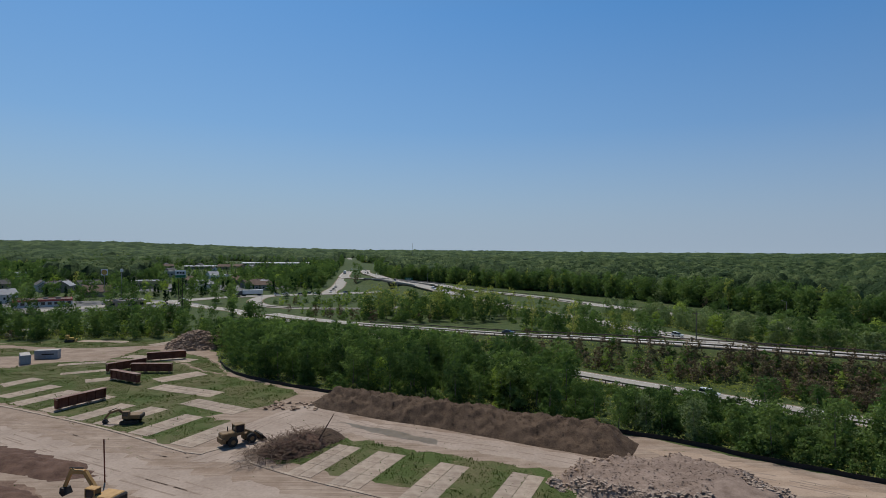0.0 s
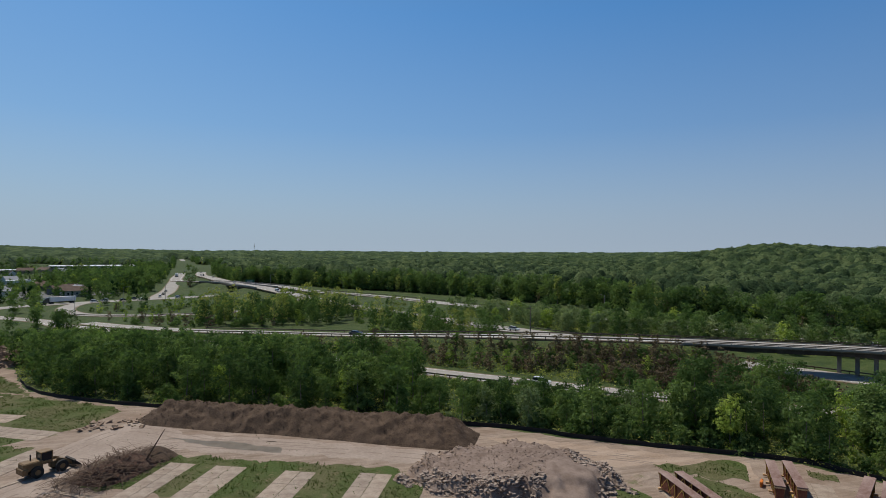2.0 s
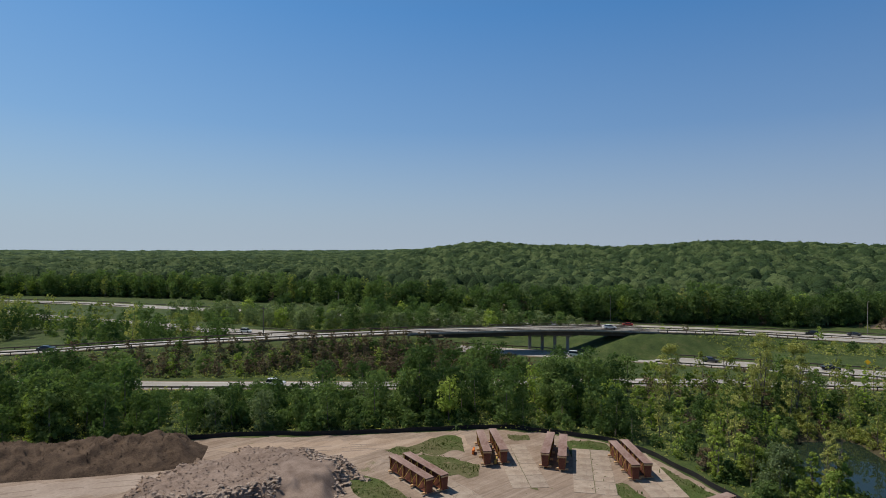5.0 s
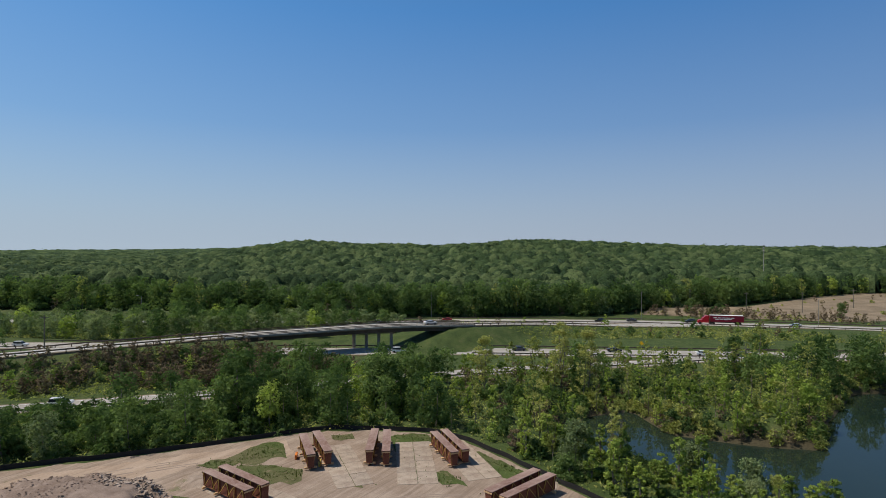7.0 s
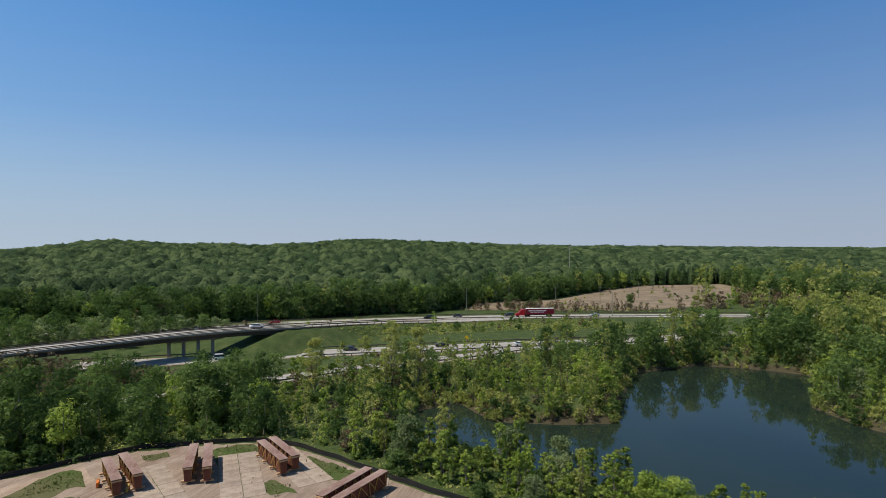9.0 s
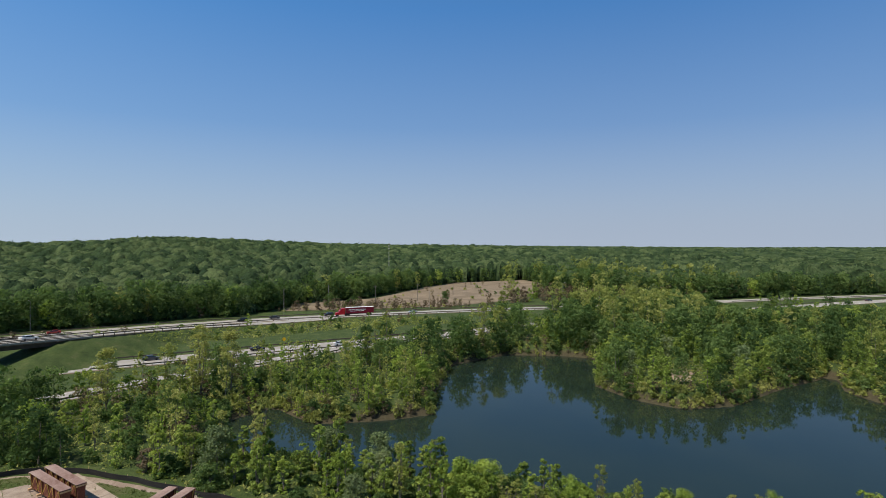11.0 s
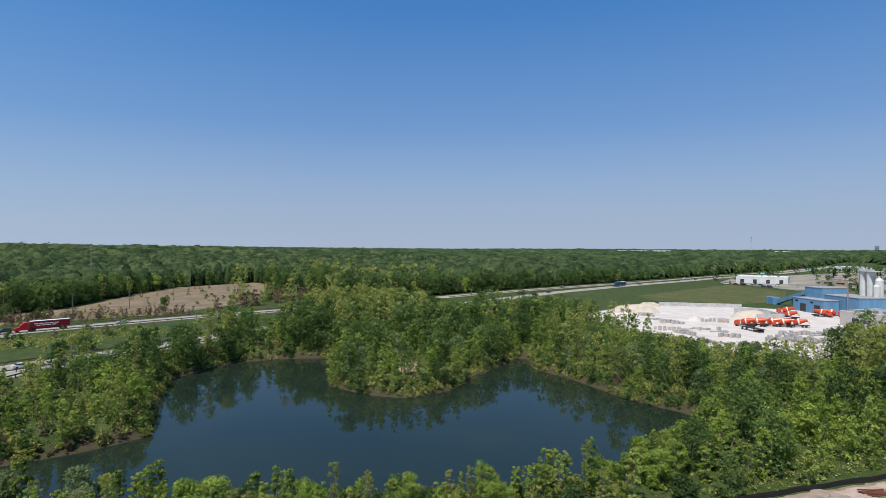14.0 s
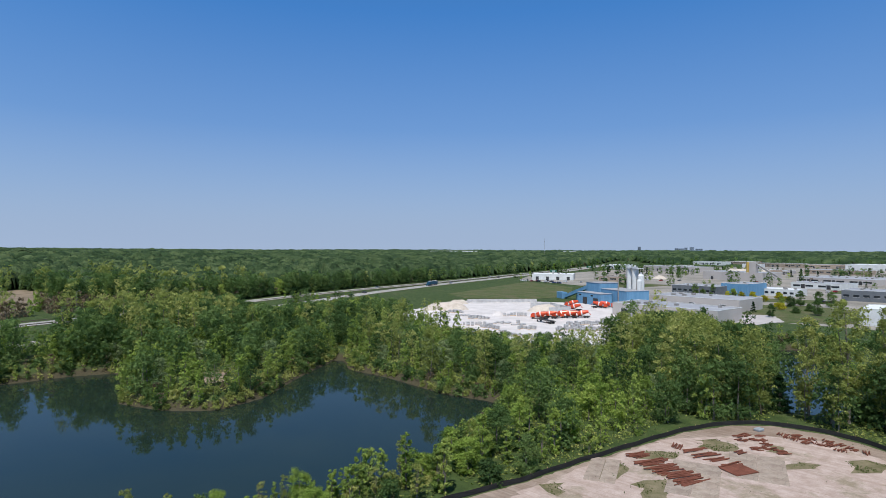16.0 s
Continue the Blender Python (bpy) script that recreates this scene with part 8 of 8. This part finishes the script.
building("brown brick flat-roofed shop unit", -186, 538, 26, 18, 6.2, facing(-186, 538), WALL_TAN, ROOF_GREY, 0, 5, 3)
building("small grey block warehouse unit", -170, 585, 24, 18, 5, facing(-170, 585), WALL_GREY, ROOF_GREY, 1, 3, 2)
building("low grey unit with dark roof", -153, 508, 18, 12, 4.2, facing(-153, 508), WALL_GREY, ROOF_BROWN, 0, 4, 2)
building("pale shop with white flat roof", -224, 580, 22, 16, 5, facing(-224, 580), WALL_WHITE, ROOF_WHITE, 0, 4, 2)
building("dark low restaurant with flat roof", -176, 318, 18, 12, 3.8, facing(-176, 318) + 10, WALL_TAN, ROOF_BROWN, 0, 5, 4)
building("grey flat-roofed office block", -300, 625, 30, 20, 6.5, facing(-300, 625), WALL_GREY, ROOF_GREY, 0, 7, 3)
flat_sheet("car_park", [(-260, 250), (-165, 300), (-140, 335), (-170, 360), (-250, 340), (-290, 290)], 0.05, ASPHALT, "grey asphalt car park", "car park")
flat_sheet("car_park", [(-180, 209), (-150, 212), (-158, 232), (-195, 228)], 0.05, ASPHALT, "grey asphalt car park", "car park")
flat_sheet("car_park", [(-260, 420), (-160, 430), (-120, 470), (-150, 520), (-260, 500)], 0.05, ASPHALT, "grey asphalt car park", "car park")
for _k in range(44):
    _cx, _cy, _n = _r.choice([(-190, 335, 8), (-200, 445, 9), (-150, 470, 6), (-168, 219, 2), (-240, 430, 7)])
    _row = _r.randrange(3)
    put_car(_r.randrange(6), _r.random() < 0.5, pose(_cx + (_r.randrange(_n) - _n / 2) * 3.0 + _r.uniform(-0.2, 0.2), _cy + _row * 6.5 - 6.5, 0.06, 0, 0, _r.choice((75, 255)) + _r.uniform(-3, 3)))


def house(x, y, w, d, h, turn, wall, roof, label):
    b = thing("house", label, "house", x, y, 0, turn, "houses of the town")
    BUILT.append((x, y, 9))
    part("wall", solid("wall", wall, [Vector((sx * w / 2, sy * d / 2, z)) for sx in (-1, 1) for sy in (-1, 1) for z in (-0.5, h)] + [Vector((sx * w / 2, 0, h + d * 0.32)) for sx in (-1, 1)]), b)
    for sy in (-1, 1):
        part("roof", solid("roof", roof, [Vector((sx * (w / 2 + 0.4), y_, z)) for sx in (-1, 1) for y_, z in ((sy * (d / 2 + 0.4), h - 0.22), (0, h + d * 0.32 + 0.06), (sy * (d / 2 + 0.4), h - 0.02), (0, h + d * 0.32 + 0.26))]), b)
    for k in (-0.3, 0, 0.3):
        part("window", solid("window", GLASS, boxp((k * w, -d / 2 - 0.02, h * 0.55), (1.1, 0.1, 1.3))), b)
    part("chimney", solid("chimney", WALL_TAN, boxp((w * 0.25, 0, h + d * 0.32 + 0.4), (0.6, 0.6, 1.4))), b)


house(-256, 332, 14, 9, 5, 60, WALL_WHITE, ROOF_GREY, "white two-storey house with a grey gable roof")
house(-268, 318, 14, 9, 5, 60, WALL_WHITE, ROOF_GREY, "white two-storey house with a grey gable roof")
house(-228, 380, 18, 12, 3.6, 20, WALL_TAN, ROOF_BROWN, "low house with a broad brown gable roof")
for _k in range(60):
    _a, _q = radians(_r.uniform(-41, -17)), _r.uniform(380, 1000)
    _x, _y = _q * math.sin(_a), _q * math.cos(_a)
    if free(_x, _y) and clear_of_roads(np.array([_x]), np.array([_y]), 12)[0]:
        house(_x, _y, _r.uniform(10, 18), _r.uniform(8, 10), _r.uniform(3, 5), _r.uniform(0, 180), _r.choice([WALL_WHITE, WALL_TAN, WALL_TAN, WALL_GREY, WALL_DARK]), _r.choice([ROOF_DARK, ROOF_BROWN, ROOF_GREY]), "small town house with a gabled shingle roof")


def sign_tower(x, y):
    t = thing("sign_tower", "tall dark steel lattice tower with a white sign on top", "sign tower", x, y, 0, facing(x, y))
    for sx in (-1, 1):
        for sy in (-1, 1):
            part("leg", solid("leg", DARK_STEEL, barp((sx * 1.2, sy * 1.2, -0.2), (sx * 0.7, sy * 0.7, 19), 0.28)), t)
    for k in range(7):
        z = 1.5 + k * 2.5
        for sy in (-1, 1):
            part("brace", solid("brace", DARK_STEEL, barp((-1.1, sy * 1.05, z), (1.1, sy * 1.05, z + 2.4), 0.14)), t)
    part("sign_board", solid("sign_board", WHITE_PAINT, boxp((0, 0, 21), (4.6, 0.8, 3.6), 0.05)), t)
    part("sign_band", solid("sign_band", mottled("green_sign_paint", (0.02, 0.12, 0.06), (0.03, 0.17, 0.08), 1.0, 0.6), boxp((0, -0.42, 19.9), (4.4, 0.06, 1.2))), t, "dark green band under the lettering")
    for q in (-1.2, 0, 1.2):
        part("sign_bar", solid("sign_bar", DARK_STEEL, boxp((q, -0.42, 21.6), (0.8, 0.05, 0.9))), t)


def pole_sign(x, y, top, w, label, mat):
    t = thing("pole_sign", label, "sign", x, y, 0, facing(x, y))
    part("pole", solid("pole", STEEL_RAIL, cylp((0, 0, -0.2), (0, 0, top - w), 0.25, n=10)), t)
    s = part("sign_board", solid("sign_board", WHITE_PAINT, boxp((0, 0, top - w / 2), (w, 0.6, w), 0.06)), t)
    if mat:
        part("emblem", solid("emblem", TIE_YELLOW, cylp((0, -0.33, top - w / 2), (0, -0.36, top - w / 2), w * 0.36, n=20)), s, "round yellow emblem")
        part("emblem_rim", solid("emblem_rim", WALL_RED, cylp((0, -0.31, top - w / 2), (0, -0.335, top - w / 2), w * 0.42, n=20)), s, "red ring round the emblem")


sign_tower(-121, 264.5)
pole_sign(-213.5, 361.6, 18.8, 3.8, "tall pole sign with a round yellow emblem on white", True)
pole_sign(-205, 366, 19, 1.8, "tall slim white pole sign", False)


def street_lamp(x, y, h=11, turn=0):
    t = thing("street_lamp", "tall grey steel road lamp with a bracket arm", "street lamp", x, y, 0, turn, "road lamps")
    part("pole", solid("pole", STEEL_RAIL, cylp((0, 0, -0.3), (0, 0, h), 0.14, 0.08, 8)), t)
    part("arm", solid("arm", STEEL_RAIL, barp((0, 0, h - 0.1), (2.2, 0, h + 0.4), 0.1)), t)
    part("lamp_head", solid("lamp_head", STEEL_RAIL, boxp((2.5, 0, h + 0.4), (0.8, 0.3, 0.16), 0.03)), t)


for _x, _y, _h, _t in ((203, -26, 12, 180), (-12, 452, 14, 0), (-30, 380, 12, 20), (278, 60, 13, 200), (292, -10, 12, 200), (-104, 330, 10, 0), (-92, 372, 11, 0), (20, 300, 12, 0), (332, -90, 12, 190), (322, 45, 12, 180), (-160, 300, 9, 0), (-195, 340, 9, 0), (150, 250, 12, 200), (236, 150, 12, 200), (-75, 400, 11, 30)):
    street_lamp(_x, _y, _h, _t)
for _x, _y in ((78, 176), (338, 20), (352, -5), (395, -30)):
    up = thing("utility_pole", "weathered wooden utility pole with a cross arm", "utility pole", _x, _y, float(height(np.array([_x]), np.array([_y]))[0]) - 0.3, facing(_x, _y), "utility poles")
    part("pole", solid("pole", BARK, cylp((0, 0, 0), (0, 0, 11), 0.2, 0.12, 8)), up)
    part("cross_arm", solid("cross_arm", BARK, boxp((0, 0, 10.3), (2.4, 0.14, 0.16))), up)
ws = thing("warning_sign", "yellow diamond warning sign on a post", "road sign", 192.5, 41.5, 0.05, facing(192.5, 41.5) + 0)
part("post", solid("post", STEEL_RAIL, boxp((0, 0, 1.4), (0.1, 0.1, 2.8))), ws)
part("panel", solid("panel", paint("sign_yellow", (0.75, 0.45, 0.02)), [Vector((0.75 * math.cos(a), o, 2.9 + 0.75 * math.sin(a))) for a in (0, math.pi / 2, math.pi, 3 * math.pi / 2) for o in (-0.09, -0.06)]), ws)
for _x, _y, _w in ((-30, 505, 7), (390, -640, 8), (440, -830, 9)):
    gs = thing("motorway_sign", "green motorway direction sign on two posts", "road sign", _x, _y, 0.0 if _y < 0 else 1.0, facing(_x, _y))
    for _s in (-0.35, 0.35):
        part("post", solid("post", STEEL_RAIL, boxp((_s * _w, 0, 2), (0.25, 0.25, 5))), gs)
    part("panel", solid("panel", paint("sign_green", (0.01, 0.12, 0.07)), boxp((0, -0.2, 5.2), (_w, 0.12, 3.2), 0.02)), gs)
    part("sign_bar", solid("sign_bar", WHITE_PAINT, boxp((0, -0.28, 5.6), (_w * 0.6, 0.03, 0.4)), boxp((0, -0.28, 4.8), (_w * 0.5, 0.03, 0.4))), gs)


def mast(x, y, h, label):
    m = thing("radio_mast", label, "mast", x, y, float(height(np.array([x]), np.array([y]))[0]))
    part("shaft", solid("shaft", STEEL_RAIL, cylp((0, 0, -1), (0, 0, h), 0.4, 0.2, 8)), m)
    for z in (0.86, 0.93, 0.99):
        part("antenna", solid("antenna", STEEL_RAIL, boxp((0, 0, h * z), (1.8, 1.8, 1.0), 0.2)), m)


mast(-70.6, 1333, 43, "thin distant cell phone mast above the woods")
mast(801, -1270, 54, "tall thin distant radio mast above the woods")
mast(560, 20, 36, "thin mast above the wooded hill")
# the towers' blue-grey base colour has the distance haze painted in
TOWER_HAZE = mottled("hazed_concrete", (0.17, 0.21, 0.27), (0.26, 0.30, 0.36), 0.02, 0.9)
for _az, _w, _h in ((156.63, 24, 50), (159.9, 26, 40), (160.3, 40, 38), (160.7, 22, 44), (161.2, 30, 48), (161.8, 50, 36)):
    _a = radians(_az)
    ob = thing("office_tower", "hazy grey office tower on the skyline", "tower", 4550 * math.sin(_a), 4550 * math.cos(_a), 0, -_az, "skyline towers")
    part("wall", solid("wall", TOWER_HAZE, boxp((0, 0, _h / 2), (_w, _w, _h), 0.5)), ob)
    for _f in range(5):
        part("window_band", solid("window_band", GLASS, boxp((0, _w / 2 + 0.1, _h * (0.3 + 0.14 * _f)), (_w * 0.8, 0.3, _h * 0.05)), boxp((0, -_w / 2 - 0.1, _h * (0.3 + 0.14 * _f)), (_w * 0.8, 0.3, _h * 0.05))), ob)
# single trees and shrubs by name
for _k, _i, _x, _y, _s in (("maple", 0, 318.6, 44, 0.85), ("bush", 0, 330, 33, 1.6), ("maple", 1, 336, -20.8, 0.6), ("cottonwood", 0, 275, -45, 0.8), ("bush", 1, 219, 9, 1.5), ("bush", 2, 214, 16, 1.2), ("maple", 2, 250, -48, 0.75), ("spruce", 0, 28.5, -136, 1.25),
                           ("cottonwood", 2, 16.5, -136, 1.32), ("cottonwood", 1, 10, -138, 1.3), ("cottonwood", 0, 3, -137, 1.45), ("cottonwood", 1, 23.5, -137, 1.12), ("cottonwood", 0, 123, 63, 0.92), ("cottonwood", 1, 132, 47, 1.0), ("cottonwood", 2, 127, 52, 0.82), ("cottonwood", 0, 134, 41, 0.9), ("cottonwood", 2, 198, -31, 0.95), ("cottonwood", 1, 195, -25, 0.8), ("aspen", 1, 164, 12, 1.15), ("aspen", 0, 160, 9, 1.05),
                           ("maple", 2, 74, 91, 1.15), ("maple", 1, 96, 74, 1.2), ("maple", 0, 52, 100, 0.5), ("lime", 0, 62, -70, 0.6), ("lime", 1, 66, -66, 0.6), ("brown", 0, -117, 247, 1.3)):
    tree_thing(_k, _i, _x, _y, float(height(np.array([_x]), np.array([_y]))[0]) - 0.1, _x, _s)
for _k, _x, _y, _s in (("spruce", 99, -364, 0.75), ("spruce", 94, -364, 0.8), ("spruce", 84, -341, 0.8), ("spruce", 87, -361, 0.7), ("spruce", 76, -398, 0.7), ("forsythia", 125, -441, 1.1), ("forsythia", 115, -436, 1.3), ("forsythia", 107, -434, 1.4),
                       ("forsythia", 96, -415, 1.5), ("forsythia", 91, -431, 1.6), ("forsythia", 75, -364, 1.5), ("forsythia", 79, -370, 1.2), ("forsythia", 86, -426, 1.4), ("maple", 71, -321, 0.6), ("maple", 75, -385, 0.7), ("maple", 72, -395, 0.75),
                       ("lime", 81, -392, 0.6), ("maple", 68, -430, 0.9), ("maple", 144, -430, 0.75), ("maple", 139, -431, 0.65), ("maple", 133, -434, 0.75), ("lime", 121, -439, 0.9), ("bush", 66, -350, 1.0), ("bush", 62, -365, 1.1), ("maple", 57, -400, 0.9), ("maple", 55, -345, 0.75), ("lime", 48, -372, 0.8)):
    tree_thing(_k, 0, _x, _y, 0.05, _x, _s)
flat_sheet("drive", [(86, -285), (69, -283), (62, -305), (72, -330), (82, -326)], 0.11, mottled("pale_drive", (0.38, 0.34, 0.31), (0.47, 0.43, 0.40), 0.2, 0.9, fine=20), "pale concrete loading apron beside the warehouse", "drive")
for _az, _q, _w in ((136.9, 2500, 60), (138.2, 2600, 90), (140.4, 2550, 70), (150.2, 2300, 50)):
    building("big white hall far off among the woods", _q * math.sin(radians(_az)), _q * math.cos(radians(_az)), _w, 40, 23, 180 - _az, WALL_WHITE, ROOF_WHITE, 0, 0, 2)
for _l, _line, _hh, _t, _sd in (("long tan stockpile of gravel behind the factories", [(235, -800), (205, -815), (175, -826)], 16, 9, 31), ("pale stockpile of sand on the industrial estate", [(262, -640), (248, -650)], 10, 5, 32)):
    _hp = thing("aggregate_heap", _l, "gravel heap", group="aggregate heaps")
    part("gravel", mound_mesh("gravel", _line, _hh, _t, SAND, 0.25, _sd, 18, 1.6)[0], _hp)
flat_sheet("sand_patch", [(139.5, -66.5), (145, -67.5), (152, -72), (149, -76), (143, -72), (139, -70)], 0.12, SAND_WARM, "bare tan sand in a clearing by the pond", "sand", 0.9)
flat_sheet("lawn", [(147, -68), (154, -69), (158, -76), (154, -81), (149, -77), (152, -72)], 0.115, GRASS, "small green clearing on the wooded headland", "lawn", 0.9)

plant()
undergrowth()
far_woods()
